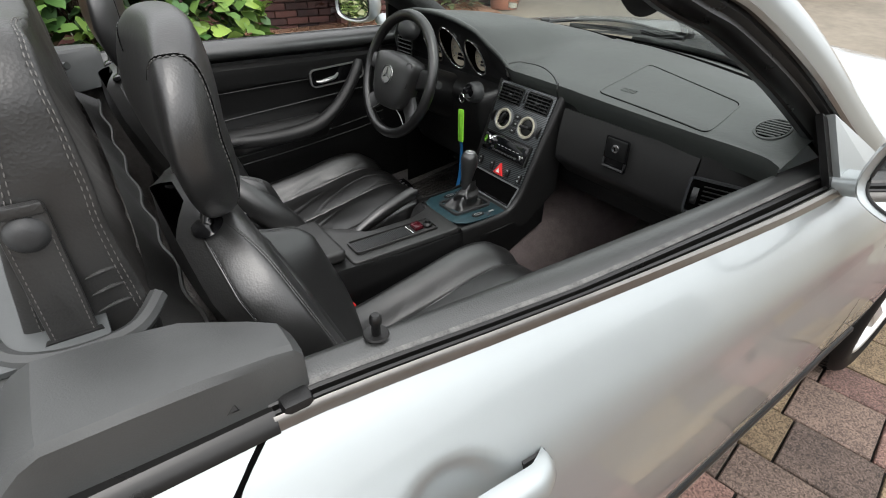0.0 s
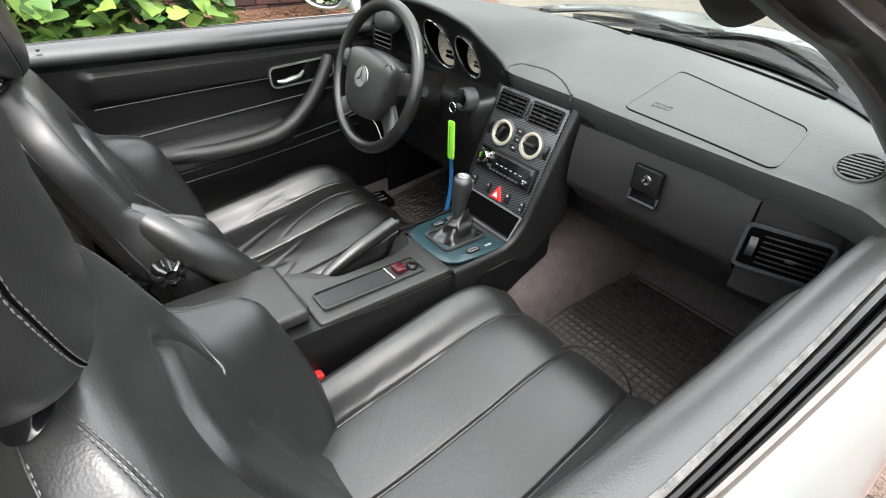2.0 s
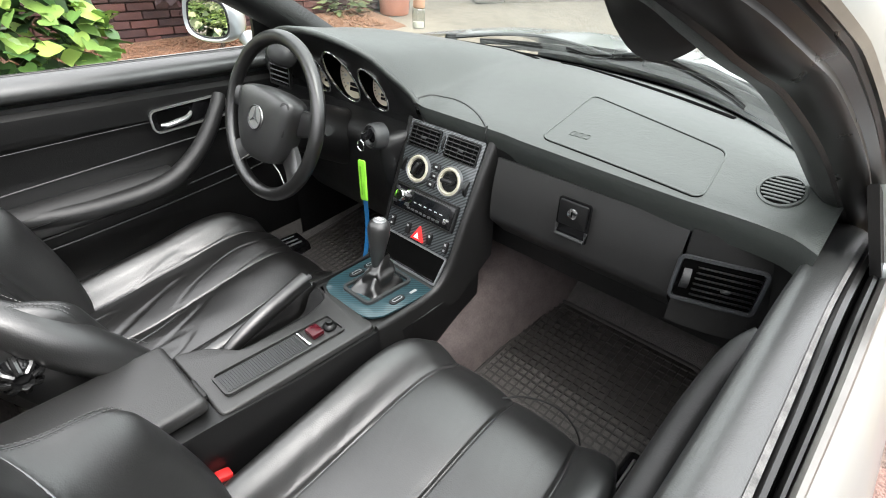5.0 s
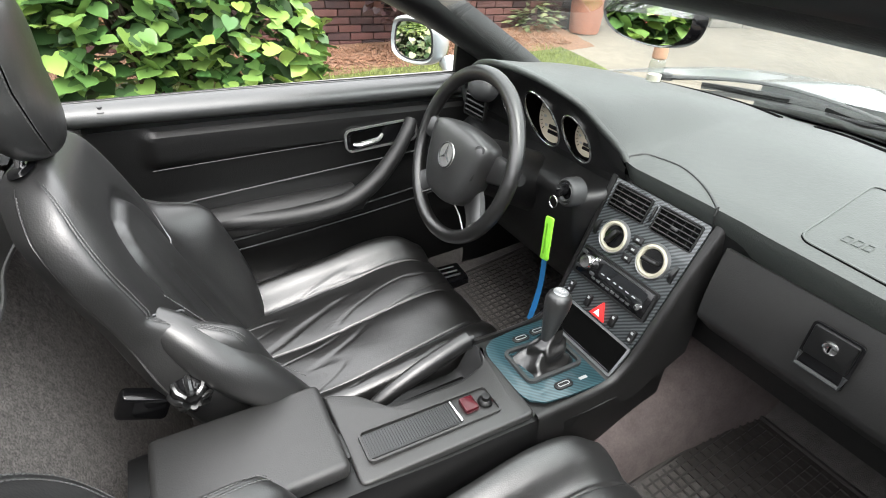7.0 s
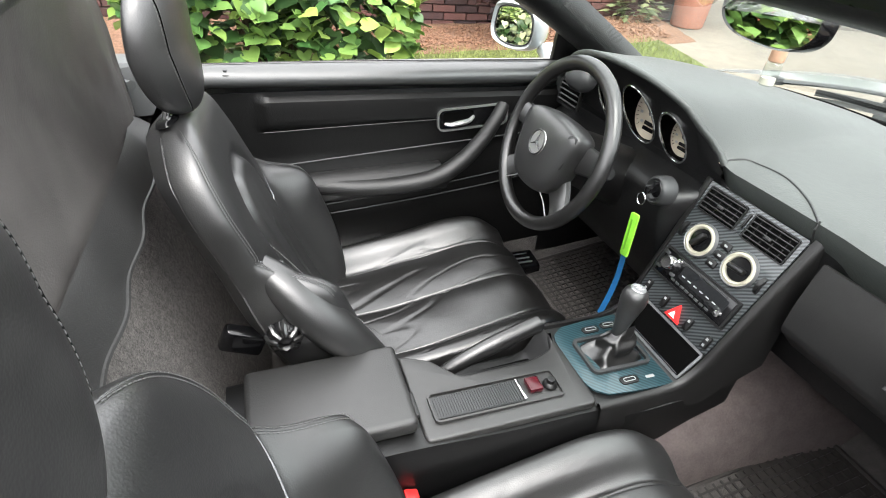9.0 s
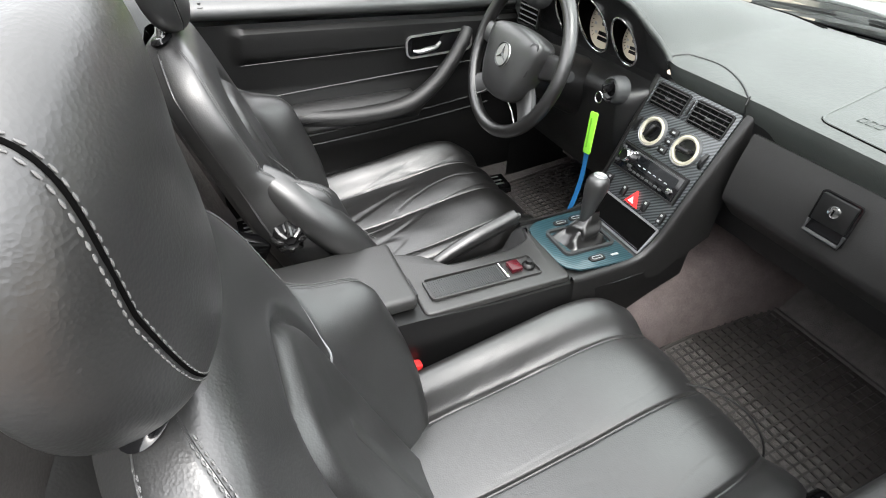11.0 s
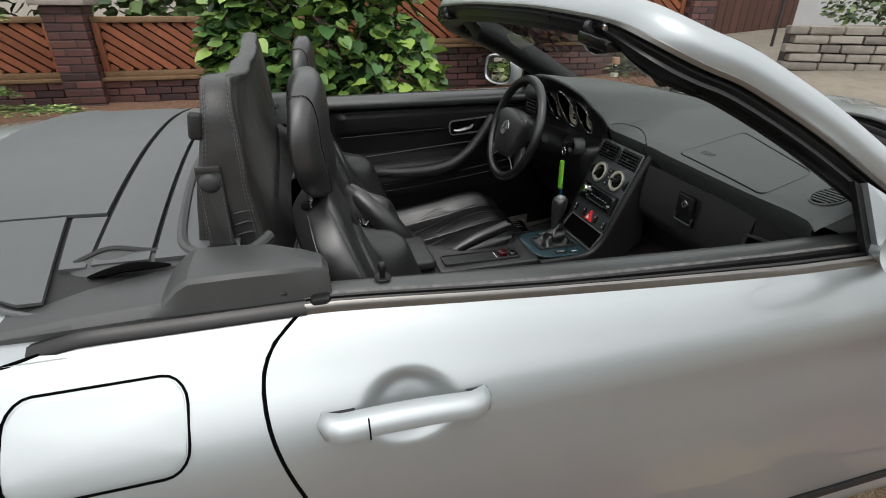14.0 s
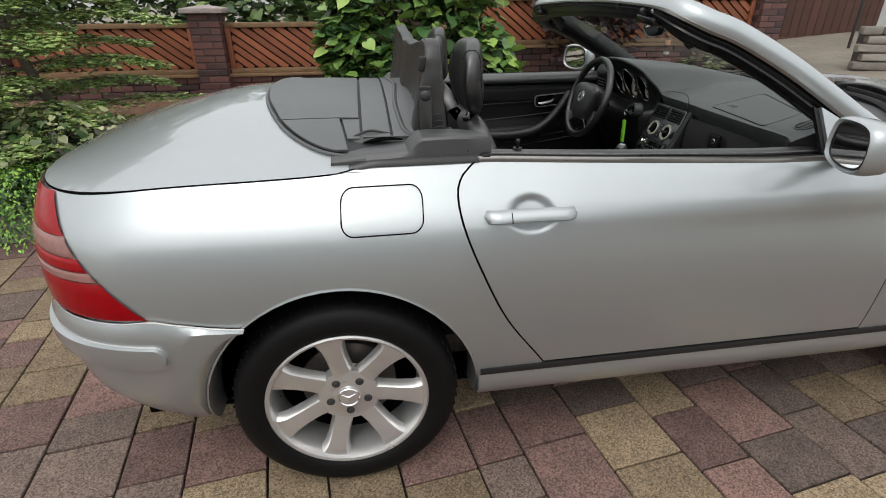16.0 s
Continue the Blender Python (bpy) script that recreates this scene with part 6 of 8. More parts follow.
part("shift_diagram", sh, WHITE, gp)
for px, py, rz in ((1.168, 0.067, 0), (1.214, 0.071, 0), (1.166, -0.071, 0), (1.212, -0.073, 0)):
    if px != 1.212:
        part("plate_switch", prism(rrect(0.040, 0.018, 0.008), 0.004, pose(px, py, 0.6575), 0.0015), PLASTIC, gp)
        part("switch_mark", frame_ring(0.026, 0.009, 0.004, 0.0014, 0.0008, pose(px, py, 0.6616)), PRINT, gp)
    else:
        part("switch_mark", box((0.018, 0.006, 0.001), pose(px, py, 0.6590)), PRINT, gp)
# ================================================================ windscreen, bonnet, mirrors, rear deck
screen = node("windscreen", car, "raked windscreen in a silver frame with black inner trim")
TOP_FRAME = [(0.977, -0.535, 1.327), (0.978, -0.40, 1.336), (0.984, -0.2, 1.343)]
NEAR_FRAME = [(1.80, -0.785, 0.875), (1.72, -0.755, 0.919), (1.63, -0.725, 0.963), (1.48, -0.697, 1.051), (1.28, -0.660, 1.176), (1.12, -0.626, 1.262), (1.04, -0.610, 1.292), (0.993, -0.586, 1.313)]
FAR_FRAME = [(1.80, -0.770, 0.900), (1.72, -0.755, 0.945), (1.63, -0.735, 1.000), (1.48, -0.705, 1.085), (1.28, -0.665, 1.192), (1.12, -0.637, 1.266), (1.04, -0.620, 1.294), (0.993, -0.590, 1.315)]
FRAME_PATH = cr([Vector(p) for p in NEAR_FRAME + TOP_FRAME] + [Vector((0.986, 0, 1.344))] + [Vector((x, -y, z)) for x, y, z in reversed(FAR_FRAME + TOP_FRAME)], 6)


def frame_sweep(offsets):
    """A profile carried round the windscreen: up one pillar, across and down the other. Offsets: outwards from the glass, and off its face."""
    rows = []
    for i, p in enumerate(FRAME_PATH):
        t = (FRAME_PATH[min(len(FRAME_PATH) - 1, i + 1)] - FRAME_PATH[max(0, i - 1)]).normalized()
        k = p.y / 0.6
        nrm = Vector((0.42, 0.16 * k, 0.89))
        nrm = (nrm - t * nrm.dot(t)).normalized()
        outw = nrm.cross(t).normalized()
        thin = 1 - 0.55 * min(1.0, max(0.0, (0.60 - abs(p.y)) / 0.10))
        rows.append([p + outw * o + nrm * (n if n > 0 else n * thin) for o, n in offsets])
    return loft(rows, close_v=True, cap=True)


part("frame_skin", frame_sweep([(-0.040, 0.030), (-0.020, 0.046), (0.010, 0.054), (0.030, 0.050), (0.044, 0.038), (0.050, 0.020), (0.048, 0.006), (0.036, 0.002), (-0.040, 0.020)]), PAINT, screen)
part("frame_seal", frame_sweep([(0.036, 0.008), (0.046, 0.004), (0.041, -0.004), (0.047, -0.012), (0.040, -0.020), (0.043, -0.026), (0.032, -0.038), (0.016, -0.042), (0.014, 0.01)]), SEAL, screen)
# bright metal strip added for the sky's sheen along the rubber seal
part("frame_strip", frame_sweep([(0.044, 0.009), (0.0515, 0.004), (0.0500, -0.003), (0.042, 0.000)]), BELT_STRIP, screen)
part("frame_trim", frame_sweep([(-0.040, 0.040), (-0.050, 0.020), (-0.052, -0.008), (-0.042, -0.030), (-0.010, -0.046), (0.012, -0.046), (0.020, -0.036), (0.020, 0.018)]), PLASTIC, screen)


def header_pt(y):
    k = abs(y) / 0.60
    return Vector((0.940 + 0.030 * (1 - k * k) - 0.0 * k, y, 1.352 - 0.026 * k * k))


for sg in (-1, 1):
    # open latch pocket with its hook and roller
    c = header_pt(sg * 0.49)
    part("latch_pocket", box((0.046, 0.105, 0.022), pose(c.x - 0.004, c.y, c.z - 0.018, sg * -6, 0, 0), 0.006), GLOSSBLACK, screen)
    part("latch_hook", tube(cr([c + Vector(p) for p in ((-0.02, -0.03, 0.004), (-0.01, -0.01, 0.012), (0.0, 0.015, 0.008), (-0.012, 0.035, 0.004))], 4), 0.005, 8), CHROME, screen)
    part("latch_roller", lathe([(0.0, -0.008), (0.011, -0.008), (0.011, 0.008), (0.0, 0.008)], pose(c.x - 0.014, c.y - sg * 0.028, c.z + 0.004, 90, 0, 0), 16), PLASTIC_GREY, screen)
    # rubber corner flap that hangs over the pillar
    flapc = surf(lambda u, v: (0.980 + 0.085 * math.sin(v * math.pi / 2), sg * (0.470 + 0.112 * u), 1.332 - 0.018 * u - 0.084 * v * math.sin(math.pi * (0.15 + 0.80 * u)) ** 0.7), 16, 10)
    part("corner_flap", solid(flapc, 0.006), RUBBER, screen)
    # folded end of the roof seal at the corner, with its thin lip
    fold_ = cr([(0.972, sg * 0.470, 1.352), (1.000, sg * 0.510, 1.346), (1.030, sg * 0.548, 1.326), (1.048, sg * 0.568, 1.296), (1.046, sg * 0.572, 1.268)], 6)
    part("seal_end", tube(fold_, lambda t: 0.016 - 0.006 * t, 12, flat=0.8), SEAL, screen)
    part("seal_lip", tube([q + Vector((0.008, -sg * 0.014, -0.008)) for q in fold_], 0.0022, 6), SATIN_GREY, screen)
    # sun visor folded up against the glass
    def visor(u, v):
        y = sg * lerp(0.10, 0.545, u)
        drop = lerp(0.0, 1.0, v) * (1 - 0.35 * max(0, (u - 0.75) / 0.25) ** 2)
        return (0.965 + 0.045 * drop + 0.02 * (1 - (y / 0.6) ** 2), y, 1.336 - 0.006 * drop - 0.020 * (y / 0.6) ** 2)
    vb = solid(surf(visor, 20, 8), -0.008)
    part("sun_visor", vb, PLASTIC, screen, "black padded sun visor")


def pane_pt(u, v):
    y = lerp(-1, 1, u)
    ty = header_pt(y * 0.57)
    top = Vector((ty.x + 0.085, ty.y, ty.z - 0.022))
    by = y * 0.715
    bot = Vector((glass_x(by) + 0.01, by, 0.985 - 0.03 * y * y))
    p = top.lerp(bot, v)
    p.z += 0.020 * math.sin(math.pi * v)
    return p


BAND = mat("black_glass_band", (0.003, 0.003, 0.003), 0.35, spec=0.25)
pane = part("pane", surf(pane_pt, 30, 12), PANE, screen)
pane.visible_shadow = False
part("lower_band", solid(surf(lambda u, v: pane_pt(u, lerp(0.875 - 0.075 * abs(2 * u - 1), 0.995, v)) + Vector((0, 0, 0.002)), 36, 3), 0.0015), BAND, screen)
part("scuttle", surf(lambda u, v: Vector((glass_x(lerp(-0.74, 0.74, u)) + lerp(0.0, 0.13, v), lerp(-0.74, 0.74, u), 1.030 - 0.006 * v - 0.05 * (2 * u - 1) ** 2)), 30, 4), RUBBER, car)
for y0, y1 in ((0.50, -0.02), (-0.02, -0.52)):
    w = node("wiper", car, "black windscreen wiper at rest")
    arm = [Vector((glass_x(y) + 0.075 - 0.055 * k, y, 1.045 + 0.022 * math.sin(math.pi * k) - 0.02 * (y / 0.7) ** 2)) for k, y in [(j / 10, lerp(y0, y1, j / 10)) for j in range(11)]]
    part("arm", tube(arm, lambda t: 0.011 - 0.005 * t, 8, flat=0.6), PLASTIC_GREY, w)
    blade = [Vector((glass_x(y) + 0.030, y, 1.042 - 0.024 * (y / 0.7) ** 2)) for y in [lerp(y0 - 0.10, y1, j / 12) for j in range(13)]]
    part("blade", tube(blade, 0.006, 6, flat=1.6), RUBBER, w)
    part("pivot_cap", lathe([(0.0, 0.02), (0.018, 0.016), (0.022, 0.0)], pose(arm[0].x, arm[0].y, arm[0].z - 0.005), 16), PLASTIC, w)


def bonnet(u, v):
    y = lerp(-0.765, 0.765, v)
    x = lerp(glass_x(y) + 0.10, 3.18 - 0.25 * (y / 0.765) ** 4, u)
    zc = curve_at(x, [(1.6, 1.050), (1.8, 1.055), (2.1, 1.052), (2.5, 1.030), (2.8, 0.985), (3.0, 0.92), (3.18, 0.82)])
    drop = curve_at(abs(y), [(0.0, 0.0), (0.40, 0.006), (0.60, 0.020), (0.70, 0.040), (0.765, 0.070)])
    rib = 0.012 * bump_(abs(y), 0.27, 0.10)
    return Vector((x, y, zc - drop + rib * (1 - u)))


part("bonnet", surf(bonnet, 40, 50), PAINT, car)
part("front_panel", surf(lambda u, v: bonnet(1.0, u).lerp(Vector(nose(u, 1.0)), v), 30, 4), PAINT, car)

# ---- door mirrors
def door_mirror(side):
    mir = node("door_mirror", doors[side], "silver door mirror on a triangular sail")
    S = lambda x, y, z: Vector((x, side * y, z + 0.9 * belt_drop(x, side)))
    c = S(1.312, 0.915, 1.085) if side > 0 else S(1.305, 0.897, 1.062)
    nrm = Vector((-0.90, -0.36 * side, 0.0)).normalized() if side > 0 else Vector((-0.95, 0.30, 0.0)).normalized()
    m = axes(tuple(c), tuple(Vector((0, 0, 1)).cross(nrm)), (0, 0, 1))
    outl = [(p.x, p.y) for p in cr([(-0.088, 0.02, 0), (-0.075, 0.052, 0), (-0.03, 0.064, 0), (0.04, 0.064, 0), (0.082, 0.048, 0), (0.095, 0.0, 0), (0.085, -0.045, 0), (0.04, -0.064, 0), (-0.03, -0.066, 0), (-0.078, -0.05, 0), (-0.092, -0.02, 0)], 4, closed=True)]
    rows = []
    for s, d in ((0.80, -0.005), (0.92, 0.005), (1.0, -0.002), (1.03, -0.020), (0.98, -0.050), (0.82, -0.078), (0.45, -0.096), (0.1, -0.10)):
        rows.append([m @ Vector((x * s, y * s, d)) for x, y in outl])
    part("shell", loft(rows, close_v=True, cap=False), PAINT, mir)
    b2 = bmesh.new()
    b2.faces.new([b2.verts.new(m @ Vector((x * 0.80, y * 0.80, -0.002))) for x, y in outl])
    part("mirror_glass", b2, MIRROR, mir)
    part("glass_rim", tube([m @ Vector((x * 0.80, y * 0.80, -0.0015)) for x, y in outl], 0.0022, 6, closed=True), RUBBER, mir)
    part("foot", tube(cr([S(1.405, 0.770, 1.005), S(1.402, 0.81, 1.015), S(1.400, 0.85, 1.035)], 4), 0.030, 12, flat=0.8), PAINT, mir)
    sail = [S(1.359, 0.722, 1.120), S(1.385, 0.772, 0.996), S(1.50, 0.796, 0.985), S(1.52, 0.770, 1.030)]
    b3 = bmesh.new()
    b3.faces.new([b3.verts.new(p) for p in sail])
    part("sail", solid(b3, 0.014), PAINT, mir)
    b4 = bmesh.new()
    b4.faces.new([b4.verts.new(p + S(-0.012, -0.012, 0.0)) for p in sail])
    part("sail_inside", solid(b4, 0.012), PLASTIC, mir)


both(door_mirror)

# ---- inside mirror
im = node("inside_mirror", car, "oval black inside mirror")
imm = axes((1.240, 0.015, 1.280), tuple(Vector((0, 0, 1)).cross(Vector((-0.965, 0.26, -0.04)))), (0, 0, 1))
oval = [(0.112 * math.cos(a) * (abs(math.cos(a)) ** -0.25 if abs(math.cos(a)) > 0.05 else 1), 0.040 * math.sin(a) * (abs(math.sin(a)) ** -0.15 if abs(math.sin(a)) > 0.05 else 1)) for a in [2 * math.pi * k / 48 for k in range(48)]]
part("shell", loft([[imm @ Vector((x * s, y * s, d)) for x, y in oval] for s, d in ((0.93, 0.001), (0.97, 0.004), (1.0, 0.0), (1.0, -0.016), (0.8, -0.032), (0.3, -0.038), (0.05, -0.038))], close_v=True), GLOSSBLACK, im)
b2 = bmesh.new()
b2.faces.new([b2.verts.new(imm @ Vector((x * 0.935, y * 0.92, 0.0015))) for x, y in oval])
part("mirror_glass", b2, MIRROR, im)
part("mirror_stem", tube([(1.262, 0.012, 1.288), (1.20, 0.008, 1.318), (1.08, 0.0, 1.332)], 0.009, 8), PLASTIC, im)

# ---- rear deck behind the seats
deck = node("rear_deck", car, "dark grey plastic deck panels with black gaps")
DECKMAT = mat("deck_panel", (0.080, 0.086, 0.087), 0.42, spec=0.7, var=0.10, scale=6, bump=0.2, bscale=700)


def oval_x(y, grow=0.0):
    k = 1 - (abs(y) / (0.668 + grow)) ** 2
    return 0.09 - (0.312 + grow) * math.sqrt(max(0, k))


def deck_patch(y0, y1, x_from, x_to, lift, n=30, mdepth=0.006):
    def fn(u, v):
        y = lerp(y0, y1, u)
        x = lerp(x_from(y), x_to(y), v)
        return Vector((x, y, lid_z(x, y) + lift))
    return solid(surf(fn, n, 14), -mdepth)


part("deck_base", deck_patch(-0.665, 0.665, lambda y: oval_x(y), lambda y: 0.30, 0.003, 50, 0.003), RUBBER, deck)
part("deck_rim", tube([Vector((oval_x(y), y, lid_z(oval_x(y), y) + 0.004)) for y in [0.667 * math.sin(radians(a)) for a in range(-89, 90, 3)]], 0.0050, 8), DECKMAT, deck)
part("main_panel", deck_patch(-0.440, 0.440, lambda y: oval_x(y) + 0.010, lambda y: 0.086, 0.009), DECKMAT, deck)
for sg in (-1, 1):
    ys = (sg * 0.446, sg * 0.648)
    part("side_panel", deck_patch(ys[0], ys[1], lambda y: oval_x(y) + 0.010, lambda y: max(oval_x(y) + 0.012, 0.030 + 0.12 * (abs(y) - 0.446)), 0.009, 16), DECKMAT, deck)
    part("corner_panel", deck_patch(min(sg * 0.446, sg * 0.580), max(sg * 0.446, sg * 0.580), lambda y: 0.038 + 0.12 * (abs(y) - 0.446), lambda y: 0.088, 0.006, 10), DECKMAT, deck)
part("second_panel", deck_patch(-0.580, 0.580, lambda y: 0.096, lambda y: 0.172, 0.009), DECKMAT, deck)
part("third_panel", deck_patch(-0.580, 0.580, lambda y: 0.180, lambda y: 0.30, 0.009), DECKMAT, deck)


MOULDING = mat("soft_moulding", (0.048, 0.050, 0.050), 0.42, spec=0.6, var=0.15, scale=8, bump=0.25, bscale=600)


def side_cover(sg):
    cov = node("side_cover", car, "moulded dark grey plastic cover beside the deck")
    rows = []
    for x, yi, yo, zo, ztop in ((0.010, 0.590, 0.700, 0.985, 1.004), (0.10, 0.590, 0.702, 0.988, 1.014), (0.19, 0.596, 0.705, 0.992, 1.020), (0.208, 0.598, 0.706, 0.994, 1.022), (0.232, 0.602, 0.707, 0.998, 1.046), (0.246, 0.604, 0.708, 0.998, 1.054), (0.30, 0.612, 0.710, 0.999, 1.056), (0.35, 0.622, 0.711, 1.000, 1.056), (0.400, 0.652, 0.711, 1.000, 1.055), (0.420, 0.664, 0.710, 1.000, 1.052), (0.428, 0.672, 0.708, 0.998, 1.042), (0.431, 0.674, 0.705, 0.97, 0.97)):
        rows.append([(x, sg * y, z) for y, z in ((yi - 0.035, 0.96), (yi - 0.016, ztop - 0.030), (yi - 0.004, ztop - 0.007), (yi + 0.004, ztop - 0.001), (lerp(yi, yo, 0.45), ztop + 0.001), (lerp(yi, yo, 0.80), ztop), (lerp(yi, yo, 0.90), ztop - 0.003), (lerp(yi, yo, 0.95), ztop - 0.009), (yo - 0.001, zo + 0.012), (yo, zo), (yo, zo - 0.05))])
    part("cover", loft(rows, cap=True), MOULDING, cov, angle=24)
    # raised lip with the wavy edge and its dark opening
    lip = cr([(0.035, sg * 0.575, 1.016), (0.08, sg * 0.562, 1.034), (0.117, sg * 0.555, 1.044), (0.16, sg * 0.555, 1.036), (0.21, sg * 0.560, 1.030), (0.250, sg * 0.570, 1.028)], 6)
    part("wavy_edge", tube(lip, 0.005, 8, flat=0.7), RUBBER, cov)
    part("wavy_flap", surf(lambda u, v: Vector(lip[int(u * (len(lip) - 1))]).lerp(Vector((lerp(0.03, 0.26, u), sg * 0.604, 1.016)), v), 24, 4), MOULDING, cov)
    # flat near-black tube stands in for the shade under the lip
    part("opening", tube(cr([(0.095, sg * 0.600, 1.022), (0.150, sg * 0.598, 1.030), (0.205, sg * 0.600, 1.027)], 6), lambda t: 0.012 * math.sin(math.pi * (0.08 + 0.84 * t)), 8, flat=0.4), DARK, cov)
    part("lip_clip", tube([(0.335, sg * 0.706, 1.000), (0.352, sg * 0.704, 1.012), (0.368, sg * 0.708, 1.018)], 0.004, 6), RUBBER, cov)
    # rubber along the quarter panel's belt
    rows = []
    for k in range(19):
        x = lerp(0.055, 0.392, k / 18)
        lift = 0.012 * max(0, 1 - (x - 0.055) / 0.06) * -1
        rows.append([(x, sg * y, z + lift) for y, z in ((0.730, 0.990), (0.727, 1.000), (0.718, 1.006), (0.706, 1.003), (0.702, 0.995), (0.700, 0.97))])
    part("belt_rubber", loft(rows, cap=True), SEAL, cov)
    part("belt_end", box((0.028, 0.040, 0.030), pose(0.412, sg * 0.706, 0.995), 0.006), PLASTIC, cov)


both(side_cover)


# roll bars under one leather cover with two humps
HALF = [(0.0, 1.242), (0.10, 1.238), (0.20, 1.243), (0.30, 1.254), (0.40, 1.264), (0.465, 1.272), (0.510, 1.268), (0.538, 1.244), (0.549, 1.195), (0.552, 1.12), (0.549, 1.04), (0.543, 0.99), (0.53, 0.965)]
ARCH = cr([(0, -y, z) for y, z in reversed(HALF[1:])] + [(0, y, z) for y, z in HALF], 6)
rb = node("roll_bar_cover", car, "black stitched leather cover over twin roll bars")


def rollcover(u, v):
    """u from the rear foot over the padded band to the front foot, v along the arch."""
    p = ARCH[min(len(ARCH) - 1, int(round(v * (len(ARCH) - 1))))]
    y, z = p[1], p[2]
    xf = 0.340 - 0.022 * min(1.0, max(0.0, (z - 1.0) / 0.26))
    if u < 0.34:
        q = u / 0.34
        x, yy, zz = lerp(0.232, 0.238 + 0.036 * min(1.0, max(0.0, (z - 1.04) / 0.20)), q), y * lerp(0.95, 0.985, q), lerp(1.0, z - 0.008, q)
        x += 0.026 * math.sin(math.pi * min(1.0, max(0.0, (abs(y) - 0.05) / 0.47))) ** 0.6 * math.sin(math.pi * min(1.0, 0.06 + 0.94 * q)) ** 0.6
    elif u < 0.66:
        q = (u - 0.34) / 0.32
        soft = math.sin(math.pi * q) ** 0.45
        x, yy, zz = lerp(0.238 + 0.036 * min(1.0, max(0.0, (z - 1.04) / 0.20)), xf, 0.5 - 0.5 * math.cos(math.pi * q)), y * (0.985 + 0.018 * soft), z - 0.008 + 0.012 * soft
    else:
        q = (u - 0.66) / 0.34
        x, yy, zz = lerp(xf, 0.346, q) - (0.006 + 0.026 * max(0.0, 1 - (abs(y) / 0.50) ** 3)) * math.sin(math.pi * q) ** 0.7, y * lerp(0.985, 0.93, q), lerp(z - 0.008, 0.955, q)
    x += 0.007 * noise.noise(Vector((yy * 9, zz * 7, 0.3))) + 0.003 * noise.noise(Vector((yy * 30, zz * 24, 2.3)))
    yy += 0.004 * noise.noise(Vector((x * 26, zz * 30, 5.3))) * (1 if y > 0 else -1)
    return Vector((x, yy, zz))


part("leather", surf(lambda u, v: rollcover(0.67 * u, v), 44, len(ARCH) - 1), COVER, rb, angle=180)
part("front_sheet", surf(lambda u, v: rollcover(lerp(0.67, 1.0, u), v), 20, len(ARCH) - 1), SHEET, rb, angle=180)
for sg in (-1, 1):
    for edge in (0.415, 0.585):
        for off in (0.0, 0.018):
            pts = [rollcover(edge + off, v) * 1.0 + Vector((0, sg * 0.0012, 0.0012)) for v in [0.5 + sg * lerp(0.16, 0.465, k / 60) for k in range(61)]]
            part("cover_seam", stitches(cr(pts, 2), 0.007, 0.0042, 0.0006), THREAD, rb)
    so = axes((0.274, sg * 0.5575, 1.085), (-sg, 0, 0), (-0.03, sg * -0.03, 1))
    part("strap", prism(rrect(0.036, 0.150, 0.006), 0.005, so, 0.002), COVER, rb)
    for dx in (-0.0145, 0.0145):
        part("strap_seam", stitches([so @ Vector((dx, lerp(-0.07, 0.05, k / 20), 0.0055)) for k in range(21)], 0.006, 0.0038, 0.0006), THREAD, rb)
    part("strap_hem", box((0.034, 0.010, 0.004), so @ pose(0, 0.070, 0.005), 0.0015), COVER, rb)
    part("snap_button", lathe([(0.0, 0.010), (0.007, 0.0095), (0.0125, 0.007), (0.0155, 0.001), (0.015, 0.0)], so @ pose(0, 0.050, 0.004), 24), PLASTIC_GREY, rb)
    part("strap_buckle", frame_ring(0.046, 0.024, 0.004, 0.005, 0.006, so @ pose(0, -0.062, 0.003)), RUBBER, rb)
    # gathered folds beside the strap
    for k in range(3):
        zf = 1.040 + 0.018 * k
        part("fold", tube(cr([(0.296, sg * 0.5555, zf + 0.004), (0.314, sg * 0.5535, zf + 0.007), (0.328, sg * 0.546, zf + 0.003)], 4), lambda t: 0.0020 * math.sin(math.pi * (0.1 + 0.8 * t)), 8), COVER, rb)
    # loop on the rear edge
    part("rear_loop", box((0.020, 0.014, 0.040), pose(0.268, sg * 0.545, 1.216, 0, 8, 0), 0.006, 3), RUBBER, rb)
    base = [(p.x, p.y) for p in cr([(0.345, 0.545, 0), (0.315, 0.580, 0), (0.255, 0.582, 0), (0.217, 0.55, 0), (0.207, 0.45, 0), (0.205, 0.30, 0), (0.214, 0.16, 0), (0.226, 0.0, 0)], 6)]
    part("base_ring", tube([Vector((x, sg * y, lid_z(x, y) + 0.012)) for x, y in base], 0.009, 8), MOULDING, rb)


def apron(u, v):
    y = lerp(-0.53, 0.53, u)
    fall = 0.91 + 0.04 * (abs(y) / 0.53) ** 1.5
    return Vector((0.350 + 0.030 * v + 0.004 * math.sin(u * 40) * v - 0.02 * (1 - v) * (abs(y) / 0.53) ** 4, y, lerp(0.985, fall, v ** 1.1)))


part("apron", surf(apron, 90, 14), COVER, rb, angle=180)
part("apron_hem", tube([apron(k / 60, 1.0) for k in range(61)], 0.0035, 6), COVER, rb)

